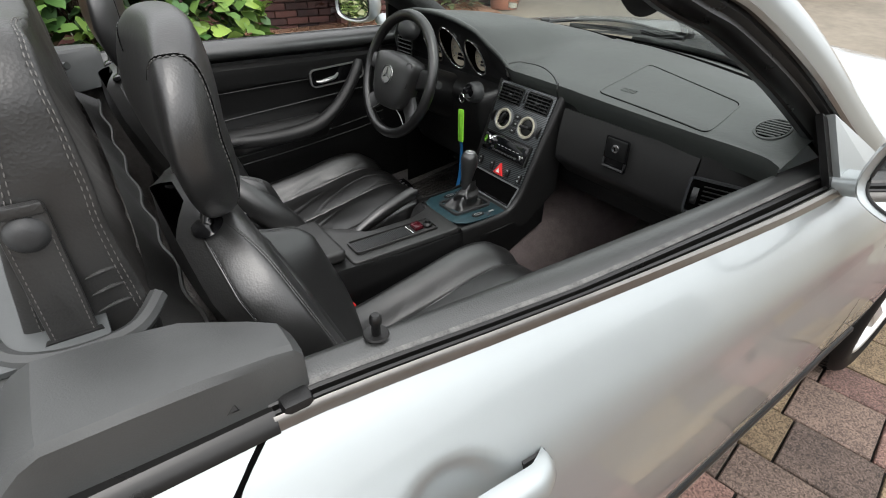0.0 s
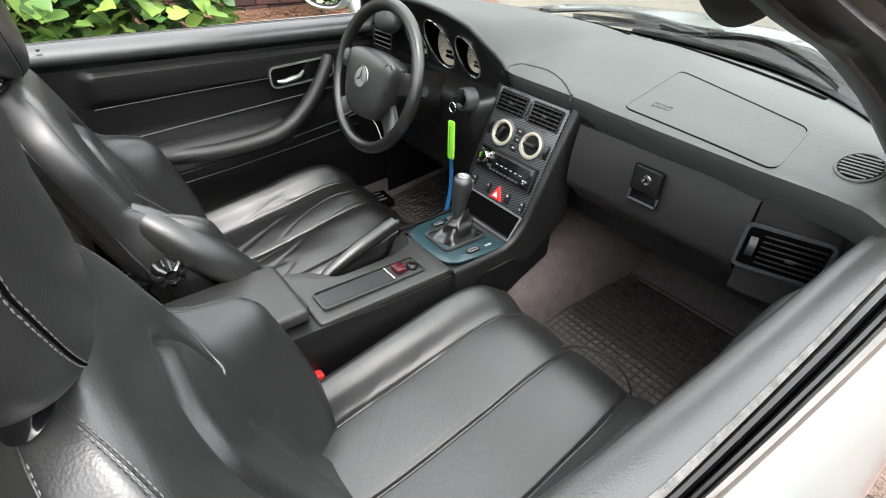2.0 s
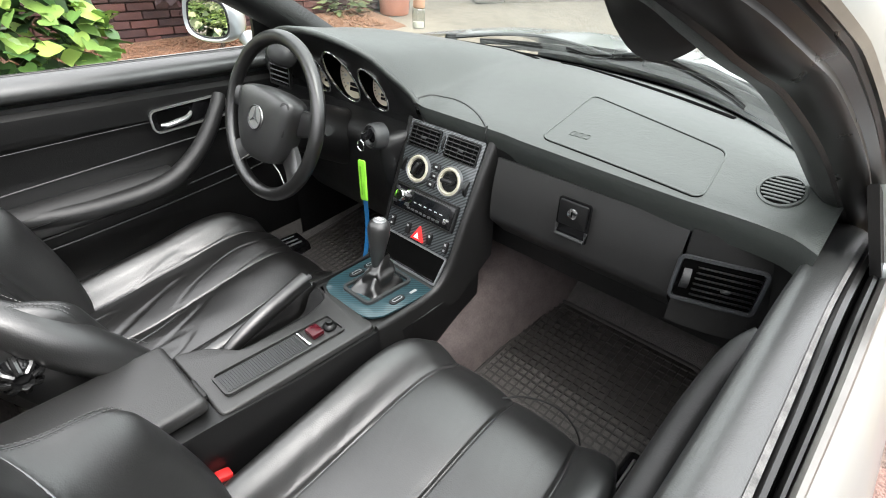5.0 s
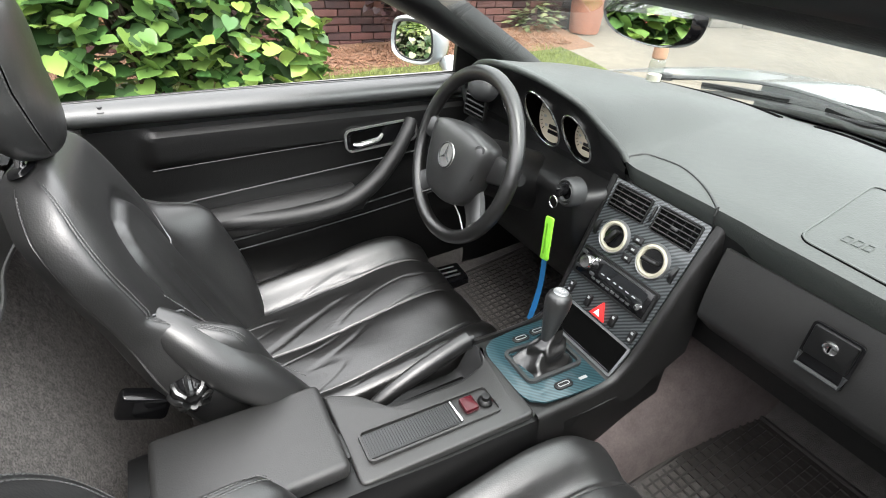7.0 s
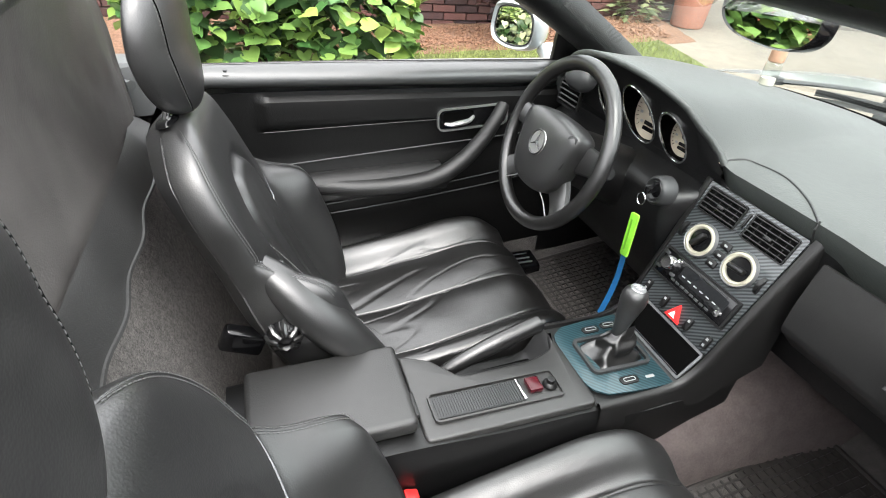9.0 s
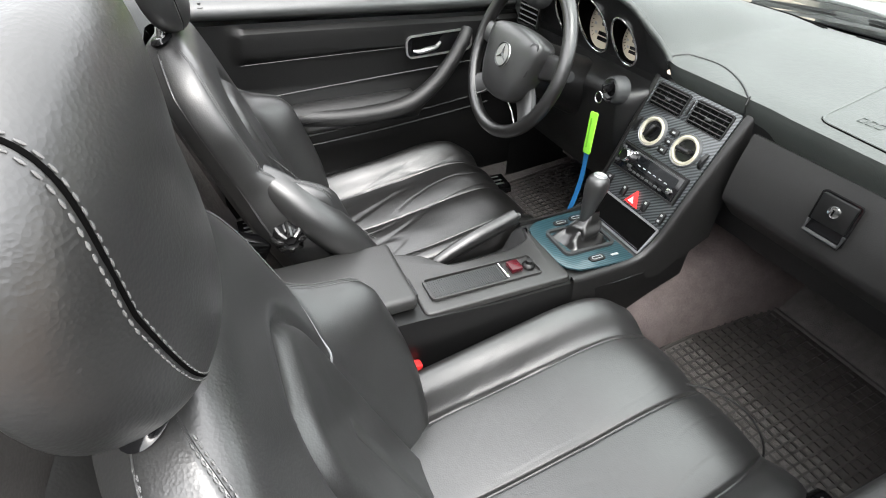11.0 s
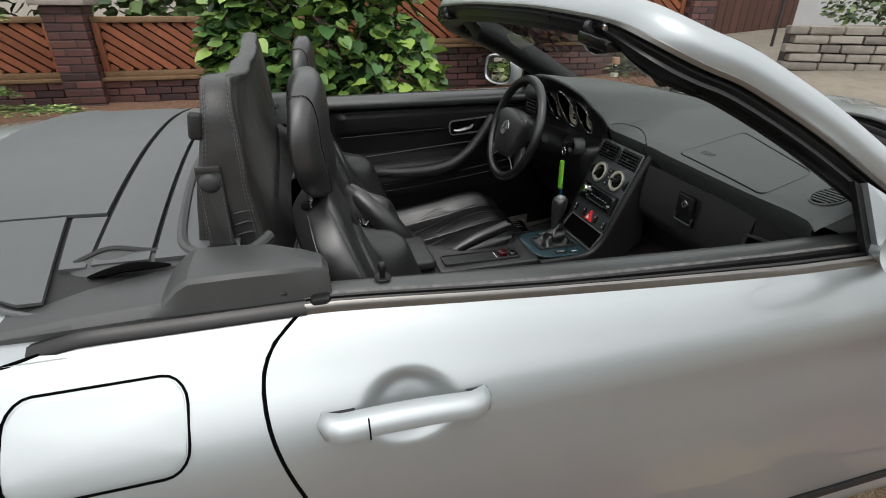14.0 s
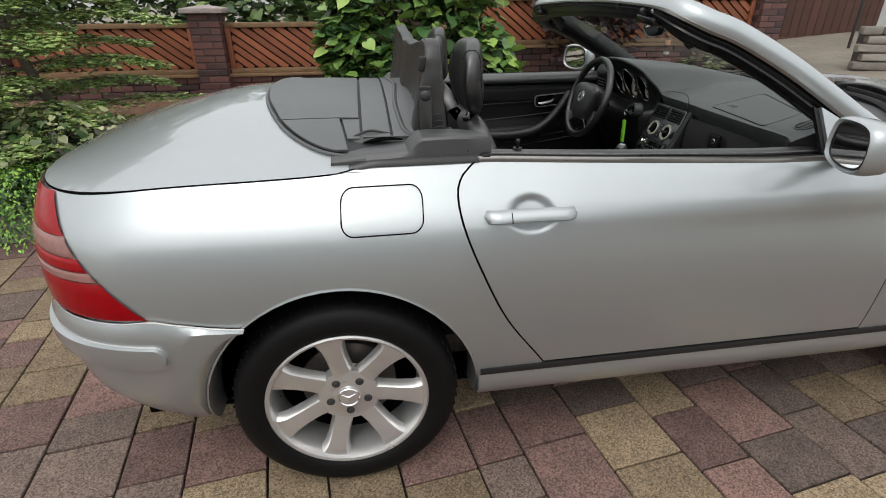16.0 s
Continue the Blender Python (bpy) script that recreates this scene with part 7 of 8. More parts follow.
# ---- floor covering and small loose things
def rubber_mat(side):
    mt = thing("rubber_floor_mat", "black rubber floor mat with a grid of raised ribs, slightly dusty", "floor mat", (1.42, side * 0.40, 0.42), group="floor mats")
    L, Wd = 0.50, 0.43
    tiltm = -10.0
    M = pose(0, 0, 0, 0, tiltm, 0)
    part("sheet", box((L, Wd, 0.006), M, 0.002, 1), MATRUB, mt)
    ribs = bmesh.new()
    for k in range(24):
        box((0.0045, Wd - 0.02, 0.006), M @ pose(-L / 2 + 0.02 + k * (L - 0.04) / 23, 0, 0.005), bm=ribs)
    for k in range(21):
        box((L - 0.03, 0.0045, 0.006), M @ pose(0, -Wd / 2 + 0.02 + k * (Wd - 0.04) / 20, 0.005), bm=ribs)
    part("ribs", ribs, MATRUB, mt)
    part("edge", tube([M @ Vector((x, y, 0.004)) for x, y in rrect(L, Wd, 0.04)], 0.006, 8, closed=True), MATRUB, mt)
    heel = bmesh.new()
    for k in range(9):
        box((0.17, 0.010, 0.006), pose(0.35, -0.18 + 0.045 * k, 0.105, 0, -38, 0), bm=heel)
    part("toe_ribs", heel, MATRUB, mt)
    part("toe_sheet", box((0.20, Wd, 0.006), pose(0.35, 0, 0.10, 0, -38, 0), 0.002, 1), MATRUB, mt)
    return mt


both(rubber_mat)
part("floor_raise", surf(lambda u, v: (lerp(0.70, 1.66, u), lerp(-0.66, 0.66, v), lerp(0.33, 0.455, u)), 4, 4), CARPET, TUB)
part("toe_board", surf(lambda u, v: (lerp(1.66, 1.88, u), lerp(-0.70, 0.70, v), lerp(0.455, 0.66, u)), 4, 4), CARPET, TUB)

# ignition lock in the column surround
part("ignition_ring", lathe([(0.014, 0.006), (0.018, 0.012), (0.021, 0.006), (0.024, 0.012), (0.029, 0.006), (0.031, -0.02)], axes((1.298, 0.147, 0.933), (0, -1, 0), (0.15, 0, 1)), 28), PLASTIC_GREY, dash)
part("ignition_barrel", lathe([(0.0, 0.004), (0.014, 0.004)], axes((1.298, 0.147, 0.933), (0, -1, 0), (0.15, 0, 1)), 20), GLOSSBLACK, dash)
keys = thing("key_with_tag", "car key in the ignition with a green tag and blue ribbon", "key", (1.252, 0.137, 0.915))
part("key_head", box((0.030, 0.006, 0.020), pose(0.022, 0.004, 0.028, 0, -10, 0), 0.002), GLOSSBLACK, keys)
part("key_blade", box((0.030, 0.002, 0.008), pose(0.045, 0.005, 0.030)), CHROME, keys)
part("key_ring", tube([Vector((0.0, 0.011 * math.cos(a), 0.010 + 0.012 * math.sin(a))) for a in [2 * math.pi * k / 24 for k in range(24)]], 0.0012, 6, closed=True, up=(1, 0, 0)), CHROME, keys)
part("tag", prism(rrect(0.021, 0.098, 0.004), 0.004, axes((0.0, -0.004, -0.072), (0.15, -1, 0.05), (0.0, 0.05, 1)), 0.0015), GREEN, keys, "bright green plastic tag")
part("tag_slots", prism(rrect(0.004, 0.070, 0.001), 0.0008, axes((-0.004, -0.002, -0.072), (0.15, -1, 0.05), (0.0, 0.05, 1))), mat("tag_shade", (0.12, 0.36, 0.02), 0.5), keys)
part("ribbon", surf(lambda u, v: Vector((0.004 + 0.01 * math.sin(v * 3), lerp(-0.008, 0.008, u) + 0.012 * v, lerp(-0.11, -0.30, v))), 3, 12), BLUE, keys, "blue fabric ribbon")

bottle = thing("scent_bottle", "small glass scent bottle with a wooden cap on a cord", "air freshener", (1.345, 0.056, 1.190))
CLEAR = glass("bottle_glass", (0.9, 0.92, 0.9))
part("glass", lathe([(0.0, -0.022), (0.011, -0.022), (0.0125, -0.020), (0.0125, 0.008), (0.011, 0.013), (0.007, 0.016)], None, 20), CLEAR, bottle)
part("scent", lathe([(0.0, -0.020), (0.0112, -0.020), (0.0112, -0.010), (0.0, -0.010)], None, 20), mat("scent_oil", (0.75, 0.72, 0.62), 0.1), bottle)
part("cap", lathe([(0.009, 0.014), (0.0115, 0.016), (0.0115, 0.030), (0.010, 0.034), (0.0, 0.035)], None, 20), mat("cap_wood", (0.42, 0.25, 0.16), 0.6, var=0.2, scale=80), bottle)
part("cord", tube([(0, 0, 0.034), (-0.03, -0.02, 0.07), (-0.085, -0.06, 0.115)], 0.0012, 5), RUBBER, bottle)

cable = thing("charging_cable", "thin black cable lying over the seat edge", "cable", (1.18, -0.45, 0.50))
part("wire", tube(cr([(-0.02, 0.10, 0.075), (0.02, 0.06, 0.085), (0.05, 0.0, 0.075), (0.055, -0.05, 0.03), (0.05, -0.06, -0.06)], 6), 0.0022, 6), RUBBER, cable)
part("plug", lathe([(0.0, 0.010), (0.005, 0.009), (0.005, -0.008), (0.0, -0.009)], pose(-0.025, 0.105, 0.075, 70, 0, 0), 10), PLASTIC, cable)

# ================================================================ garden and street beyond
BRICK = mat("clinker_brick", (0.060, 0.030, 0.030), 0.55, var=0.45, scale=14, bump=0.4, bscale=60, bdist=0.003, vary=0.5, dark=(0.042, 0.024, 0.026), light=(0.155, 0.066, 0.056))
MORTAR = mat("mortar", (0.085, 0.075, 0.07), 0.95, var=0.3, scale=20)
CONCRETE = mat("cap_concrete", (0.33, 0.28, 0.26), 0.8, var=0.3, scale=10, bump=0.4, bscale=60, bdist=0.003)
FENCEWOOD = mat("fence_wood", (0.27, 0.088, 0.040), 0.6, var=0.35, scale=8, bump=0.3, bscale=80, bdist=0.002, vary=0.35)
RAILWOOD = mat("rail_wood", (0.20, 0.12, 0.06), 0.65, var=0.3, scale=9, bump=0.3, bscale=80, bdist=0.002)
STONE = mat("wall_stone", (0.23, 0.21, 0.18), 0.9, var=0.4, scale=12, bump=0.8, bscale=35, bdist=0.012, vary=0.4)


def foliage(name, c0, c1, rough=0.5):
    """Leaf green that differs from leaf to leaf."""
    m = mat(name, c0, rough)
    nt = m.node_tree
    b = nt.nodes["Principled BSDF"]
    geo = nt.nodes.new("ShaderNodeNewGeometry")
    r = nt.nodes.new("ShaderNodeValToRGB")
    e = r.color_ramp.elements
    e[0].color, e[1].color = (*c0, 1), (*c1, 1)
    mid = r.color_ramp.elements.new(0.55)
    mid.color = (*[lerp(a, c, 0.35) for a, c in zip(c0, c1)], 1)
    nt.links.new(geo.outputs["Random Per Island"], r.inputs[0])
    nt.links.new(r.outputs[0], b.inputs["Base Color"])
    b.inputs["Transmission Weight"].default_value = 0.0
    b.inputs["Subsurface Weight"].default_value = 0.0
    return m


LEAF_V = [(0, 0, 0), (0.20, -0.13, 0.06), (0.44, -0.02, 0.10), (0.55, 0.22, 0.06), (0.50, 0.48, 0.09), (0.33, 0.72, 0.02), (0.14, 0.92, 0.0), (0, 1.04, -0.10), (-0.14, 0.92, 0.0), (-0.33, 0.72, 0.02), (-0.50, 0.48, 0.09), (-0.55, 0.22, 0.06), (-0.44, -0.02, 0.10), (-0.20, -0.13, 0.06), (0, 0.32, -0.03), (0, 0.66, -0.05)]
LEAF_F = [(0, 1, 2, 14), (14, 2, 3), (14, 3, 4, 15), (15, 4, 5), (15, 5, 6, 7), (0, 14, 12, 13), (14, 11, 12), (14, 15, 10, 11), (15, 9, 10), (15, 7, 8, 9)]
SPRIG_V = [(0, 0, 0), (0.22, 0.4, 0.03), (0, 1, 0), (-0.22, 0.4, 0.03)]
SPRIG_F = [(0, 1, 2, 3)]


def leaves(name, spots, size, material, seed, parent=None, v=LEAF_V, fs=LEAF_F, droop=40, turn=55):
    """One mesh of many leaves. spots: (place, outward way)."""
    r = random.Random(seed)
    V, F = [], []
    for p, way in spots:
        s = size * r.uniform(0.6, 1.25)
        yaw = math.degrees(math.atan2(way[1], way[0])) - 90 + r.uniform(-1, 1) * turn
        m = pose(*p, 0, 0, yaw) @ pose(0, 0, 0, -r.uniform(0, droop * 1.6) + 12, r.uniform(-35, 35), 0)
        n = len(V)
        V += [m @ (Vector(q) * s) for q in v]
        F += [tuple(n + i for i in f) for f in fs]
    me = bpy.data.meshes.new(name)
    me.from_pydata([tuple(q) for q in V], [], F)
    me.shade_smooth()
    me.materials.append(material)
    ob = new(name, me)
    if parent:
        ob.parent = parent
    return ob


def blob_spots(centres, count, seed, skin=0.35):
    """Places in the outer skin of a few overlapping round masses."""
    r = random.Random(seed)
    out = []
    while len(out) < count:
        c, rad = r.choice(centres)
        d = Vector((r.gauss(0, 1), r.gauss(0, 1), r.gauss(0, 1))).normalized()
        k = 1 - skin * r.random() ** 1.5
        p = Vector(c) + Vector((d.x * rad[0], d.y * rad[1], d.z * rad[2])) * k
        if p.z > 0.02:
            out.append((p, d))
    return out


# ---- broad-leaved shrub behind the car
shrub = thing("broad_leaf_shrub", "large shrub with big bright green heart-shaped leaves", "shrub", (0.7, 3.35, 0.15))
stems = bmesh.new()
r7 = random.Random(7)
for k in range(16):
    a = r7.uniform(0, 6.28)
    tip = Vector((0.75 * math.cos(a), 0.40 * math.sin(a), r7.uniform(0.9, 1.9)))
    tube(cr([(0.1 * math.cos(a), 0.1 * math.sin(a), 0), tip * 0.5 + Vector((0, 0, 0.25)), tip], 5), lambda t: 0.014 * (1 - 0.7 * t), 6, bm=stems)
part("stem", stems, mat("twig", (0.07, 0.05, 0.035), 0.8, var=0.3, scale=20), shrub)
LEAFGREEN = foliage("shrub_leaf", (0.050, 0.135, 0.038), (0.31, 0.45, 0.10), 0.38)
# Darker copy of the leaf green: shade inside the crowns put into the colour.
LEAFSHADE = foliage("shaded_inner_leaf", (0.016, 0.045, 0.014), (0.07, 0.15, 0.04))
masses = [((-0.35, 0, 0.60), (0.60, 0.45, 0.60)), ((0.15, 0, 0.85), (0.70, 0.50, 0.75)), ((0.55, -0.05, 0.55), (0.50, 0.45, 0.55)), ((-0.15, 0.05, 1.45), (0.70, 0.50, 0.60)), ((0.40, 0.1, 1.55), (0.55, 0.45, 0.55)), ((-0.65, 0.1, 0.9), (0.35, 0.35, 0.5))]
leaves("crown", blob_spots(masses, 1700, 3, 0.30), 0.118, LEAFGREEN, 4, shrub, droop=36, turn=100)
leaves("inner_leaves", blob_spots([(c, tuple(0.80 * q for q in rad)) for c, rad in masses], 900, 9, 0.5), 0.13, LEAFSHADE, 5, shrub)


# ---- brick piers, low wall and slatted panels
def pier(x, y, z0, h):
    p = thing("brick_pier", "dark clinker brick pier with a concrete cap", "pier", (x, y, z0), group="fence piers")
    part("core", box((0.325, 0.325, h), pose(0, 0, h / 2)), MORTAR, p)
    n = int(h / 0.075)
    for k in range(n):
        zc = 0.0375 + 0.075 * k
        for sy in (-1, 1):
            w = (0.222, 0.106) if (k % 2 == 0) else (0.106, 0.222)
            cx = -0.169 + w[0] / 2
            for ww in w:
                b = BRICK_MESH[ww]
                o = new("brick", b)
                o.location = (cx, sy * 0.142, zc)
                o.parent = p
                cx += ww / 2 + 0.010 + (w[1] if ww == w[0] else w[0]) / 2
        for sx in (-1, 1):
            o = new("brick", BRICK_MESH["side"])
            o.location = (sx * 0.142, 0, zc)
            o.parent = p
    cap = box((0.46, 0.46, 0.05), pose(0, 0, h + 0.025), 0.008)
    part("cap", cap, CONCRETE, p)
    part("cap_top", loft([[(sx * s, sy * s, z) for sx, sy in ((-1, -1), (1, -1), (1, 1), (-1, 1))] for s, z in ((0.225, h + 0.05), (0.03, h + 0.085))], close_v=True, cap=True), CONCRETE, p)
    return p


def brick_mesh(sx, sy, sz):
    bm = box((sx, sy, sz), None, 0.004, 1)
    me = bpy.data.meshes.new("brick")
    bm.to_mesh(me)
    bm.free()
    me.materials.append(BRICK)
    return me


BRICK_MESH = {0.222: brick_mesh(0.222, 0.06, 0.063), 0.106: brick_mesh(0.106, 0.06, 0.063), "side": brick_mesh(0.06, 0.20, 0.063), "wall": brick_mesh(0.238, 0.05, 0.064)}
FY = 4.82
STEP = 0.27
for x in (-6.4, -4.0, -1.62):
    pier(x, FY, 0.14, 1.13)
for x in (0.80, 3.20, 5.60):
    pier(x, FY, 0.14, 1.13 + STEP)


def low_wall(x0, x1, z0, courses, first):
    """Low wall of running bond under the fence; bricks are laid from first on."""
    low = thing("low_brick_wall", "low wall of dark clinker bricks under the fence", "wall", (0, FY, z0), kind="structure")
    top = 0.074 * courses - 0.012
    part("core", box((x1 - x0, 0.16, top + 0.20), pose((x0 + x1) / 2, 0.06, (top - 0.20) / 2)), MORTAR, low)
    for k in range(courses):
        x = first + (0.124 if k % 2 else 0)
        while x + 0.12 < x1:
            if x - 0.12 > x0:
                o = new("brick", BRICK_MESH["wall"])
                o.location = (x, -0.03, 0.026 + 0.074 * k)
                o.parent = low
            x += 0.248
    part("coping", box((x1 - x0, 0.24, 0.035), pose((x0 + x1) / 2, 0.03, top + 0.018), 0.006), RAILWOOD, low)


low_wall(-6.3, 0.64, 0.135, 6, -3.7)
low_wall(0.96, 5.44, 0.25, 8, 1.09)


def fence_panel(x0, x1, up=0.0):
    fp = thing("fence_panel", "reddish-brown wooden fence panel of diagonal slats", "fence", ((x0 + x1) / 2, FY, 0.60 + up), group="fence panels")
    w, h = x1 - x0, 0.56
    for z in (0.03, h - 0.02):
        part("rail", box((w, 0.075, 0.055), pose(0, 0, z), 0.006), RAILWOOD, fp)
    for sx in (-1, 1):
        part("stile", box((0.06, 0.06, h), pose(sx * (w / 2 - 0.03), 0, h / 2), 0.005), FENCEWOOD, fp)
    step, ang = 0.135, 38
    n = int((w + h) / step) + 6
    hh = h - 0.09
    for k in range(n):
        # a slat runs down to the right; it is cut off at the frame
        s0 = -w / 2 - 0.75 + k * step
        a, b = Vector((s0, 0, h - 0.045)), Vector((s0 + hh / math.tan(radians(ang)), 0, 0.055))
        lo, hi = -w / 2 + 0.06, w / 2 - 0.06
        if b.x < lo + 0.03 or a.x > hi - 0.03:
            continue
        t0 = max(0, (lo - a.x) / (b.x - a.x))
        t1 = min(1, (hi - a.x) / (b.x - a.x))
        p, q = a.lerp(b, t0), a.lerp(b, t1)
        L = (q - p).length
        if L < 0.06:
            continue
        m = axes(tuple((p + q) / 2), tuple(q - p), (0, 1, 0))
        part("slat", box((L, 0.018, 0.066), m, 0.003, 1), FENCEWOOD, fp)
    # dark sheet added behind the slats, the shade of their gaps as colour
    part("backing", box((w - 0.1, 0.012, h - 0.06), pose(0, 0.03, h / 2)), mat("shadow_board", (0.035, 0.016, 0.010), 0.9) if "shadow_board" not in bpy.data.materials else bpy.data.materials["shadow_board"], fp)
    return fp


for a, b in ((-6.2, -4.2), (-3.8, -1.80), (-1.44, 0.62)):
    fence_panel(a, b)
for a, b in ((0.98, 3.02), (3.38, 5.42)):
    fence_panel(a, b, STEP)

# ---- dark red maple by the wall
maple = thing("red_maple", "low maple with dark purple-brown leaves", "shrub", (2.9, 4.25, 0.28))
part("stem", tube(cr([(0, 0, 0), (0.05, 0, 0.3), (-0.1, 0.05, 0.8), (0.1, 0, 1.3)], 5), lambda t: 0.02 * (1 - 0.7 * t), 6), bpy.data.materials["twig"], maple)
leaves("crown", blob_spots([((0, 0, 0.75), (0.55, 0.35, 0.45)), ((0.25, 0, 1.25), (0.5, 0.35, 0.5)), ((-0.3, 0, 1.2), (0.5, 0.35, 0.5))], 1500, 21, 0.6), 0.07, foliage("maple_leaf", (0.020, 0.010, 0.012), (0.085, 0.040, 0.040)), 22, maple)

# ---- fir tree behind the boot
fir = thing("fir_tree", "young silver fir with drooping grey-green branches", "tree", (-2.55, 2.75, 0.10))
part("trunk", tube(cr([(0.25, 0, 0), (0.10, 0, 0.55), (-0.05, 0, 1.2), (-0.10, 0.05, 2.2), (-0.08, 0.05, 3.2)], 6), lambda t: 0.05 * (1 - 0.75 * t), 10), mat("fir_bark", (0.14, 0.12, 0.095), 0.9, var=0.3, scale=25), fir)
r9 = random.Random(12)
limbs, needle_spots = bmesh.new(), []
for k in range(60):
    z = 0.34 + 2.5 * (k / 60) ** 1.05
    a = k * 2.4 + r9.uniform(-0.3, 0.3)
    L = 1.35 * (1 - 0.6 * z / 3.0) * r9.uniform(0.7, 1.1)
    base = Vector((0.10 - 0.08 * z, 0, z))
    dirv = Vector((math.cos(a), math.sin(a), 0))
    path = cr([base, base + dirv * L * 0.5 + Vector((0, 0, 0.05)), base + dirv * L + Vector((0, 0, -0.02))], 7)
    tube(path, lambda t: 0.013 * (1 - 0.8 * t), 5, bm=limbs)
    for j, p in enumerate(path[2:]):
        q = (j + 2) / len(path)
        for sgn in (-1, 1, 0):
            side = Vector((-dirv.y, dirv.x, 0)) * sgn
            reach = 0.34 * (1.05 - q) + 0.10
            for i in range(13):
                way = (dirv * (0.55 if sgn else 1.0) + side * 0.9).normalized()
                pp = p + way * reach * i / 13 + Vector((0, 0, r9.uniform(-0.025, 0.025) - 0.03 * i / 13))
                for s2 in (-1, 1):
                    w2 = (way + Vector((-way.y, way.x, 0)) * s2 * 0.8).normalized()
                    needle_spots.append((pp, w2))
part("branch_work", limbs, bpy.data.materials["fir_bark"], fir)
leaves("needles", needle_spots, 0.056, foliage("fir_needle", (0.085, 0.165, 0.045), (0.50, 0.62, 0.20), 0.6), 31, fir, SPRIG_V, SPRIG_F, 18)

# ---- low bright hedge and variegated plants by the paving's edge
hedge = thing("low_hedge", "low cushion of small bright green leaves", "shrub", (-2.55, 1.55, 0.0))
hm = [((-0.5, 0.0, 0.12), (0.75, 0.55, 0.32)), ((0.15, -0.05, 0.12), (0.60, 0.52, 0.34)), ((0.45, 0.15, 0.12), (0.42, 0.45, 0.30))]
leaves("leaves", blob_spots(hm, 5200, 41, 0.22), 0.030, foliage("hedge_leaf", (0.09, 0.24, 0.025), (0.36, 0.62, 0.09)), 42, hedge, SPRIG_V, SPRIG_F, 50)
leaves("inner_leaves", blob_spots([(c, tuple(0.85 * q for q in rad)) for c, rad in hm], 1600, 43, 0.3), 0.05, LEAFSHADE, 44, hedge, SPRIG_V, SPRIG_F, 50)
ev = thing("variegated_shrub", "small shrub with cream-edged leaves", "shrub", (-2.15, 2.15, 0.05))
leaves("leaves", blob_spots([((0, 0, 0.35), (0.55, 0.4, 0.32)), ((-0.6, 0, 0.35), (0.5, 0.4, 0.35))], 1100, 51, 0.4), 0.055, foliage("edged_leaf", (0.03, 0.07, 0.02), (0.45, 0.47, 0.25)), 52, ev)
leaves("inner_leaves", blob_spots([((0, 0, 0.3), (0.5, 0.35, 0.3)), ((-0.6, 0, 0.3), (0.45, 0.35, 0.3))], 500, 53, 0.5), 0.07, LEAFSHADE, 54, ev)

# ---- dark greenery beyond the fence
far = []
rf = random.Random(60)
for k in range(26):
    far.append(((-9 + 0.60 * k, 6.3 + rf.uniform(-0.4, 0.6), rf.uniform(0.6, 2.0)), (0.8, 0.6, rf.uniform(0.7, 1.2))))
woods = leaves("far_greenery", blob_spots(far, 9000, 61, 0.5), 0.14, foliage("far_leaf", (0.028, 0.062, 0.020), (0.20, 0.29, 0.09)), 62)
tagged(woods, "dense dark green hedges and trees beyond the fence", "trees", kind="stuff")
tall = []
for k in range(22):
    tall.append(((-11 + 1.2 * k, 10.2 + rf.uniform(-0.6, 0.8), rf.uniform(1.5, 3.8)), (1.2, 0.8, rf.uniform(1.2, 1.8))))
woods2 = leaves("far_trees", blob_spots(tall, 8000, 63, 0.5), 0.22, foliage("far_tree_leaf", (0.018, 0.040, 0.016), (0.12, 0.19, 0.06)), 64)
tagged(woods2, "tall dark trees behind the gardens", "trees", kind="stuff")

# ---- stone wall at the drive's end
stone = thing("stone_wall", "dry wall of rough grey-buff stone blocks", "wall", (6.7, 4.25, 0.0), kind="structure")
rs = random.Random(70)
WD = Vector((3.9, -1.9, 0)).normalized()
part("core", box((4.4, 0.20, 0.72), axes(tuple(WD * 2.2 + Vector((0.05, 0.1, 0.66))), tuple(WD), (0, 1, 0)) ), MORTAR, stone)
for k in range(5):
    s = 0.0 if k % 2 else -0.08
    while s < 4.3:
        L = rs.uniform(0.22, 0.48)
        bm = box((L - 0.018, 0.16, 0.095), None, 0.016, 2)
        for v_ in bm.verts:
            v_.co += Vector((rs.uniform(-1, 1), rs.uniform(-1, 1), rs.uniform(-1, 1))) * 0.005
        bmesh.ops.transform(bm, matrix=axes(tuple(WD * (s + L / 2) + Vector((-0.03, -0.04, 0.585 + 0.108 * k))), tuple(WD), (0, 1, 0)), verts=bm.verts)
        part("stone", bm, STONE, stone)
        s += L
# gate, white house end and the plants over the wall
gate = thing("wooden_gate", "dark brown wooden gate across the drive", "gate", (8.6, 8.0, 0.4))
for k in range(26):
    part("board", box((0.185, 0.03, 2.0), pose(-1.2 + 0.19 * k, 0, 1.0), 0.006, 1), bpy.data.materials.get("gate_wood") or mat("gate_wood", (0.070, 0.028, 0.018), 0.6, var=0.3, scale=6, vary=0.3), gate)
for z in (0.25, 1.7):
    part("rail", box((5.0, 0.06, 0.10), pose(1.2, -0.04, z), 0.006), bpy.data.materials["gate_wood"], gate)
pole = thing("gate_post", "thin grey metal post", "post", (8.3, 6.0, 0.60))
part("shaft", tube([(0, 0, 0), (0.0, 0, 1.3)], 0.025, 10), mat("post_metal", (0.05, 0.045, 0.045), 0.5, 0.4), pole)
house = thing("neighbour_house", "pale rendered house wall beyond the stone wall", "house", (12.5, 7.2, 0.6), kind="structure")
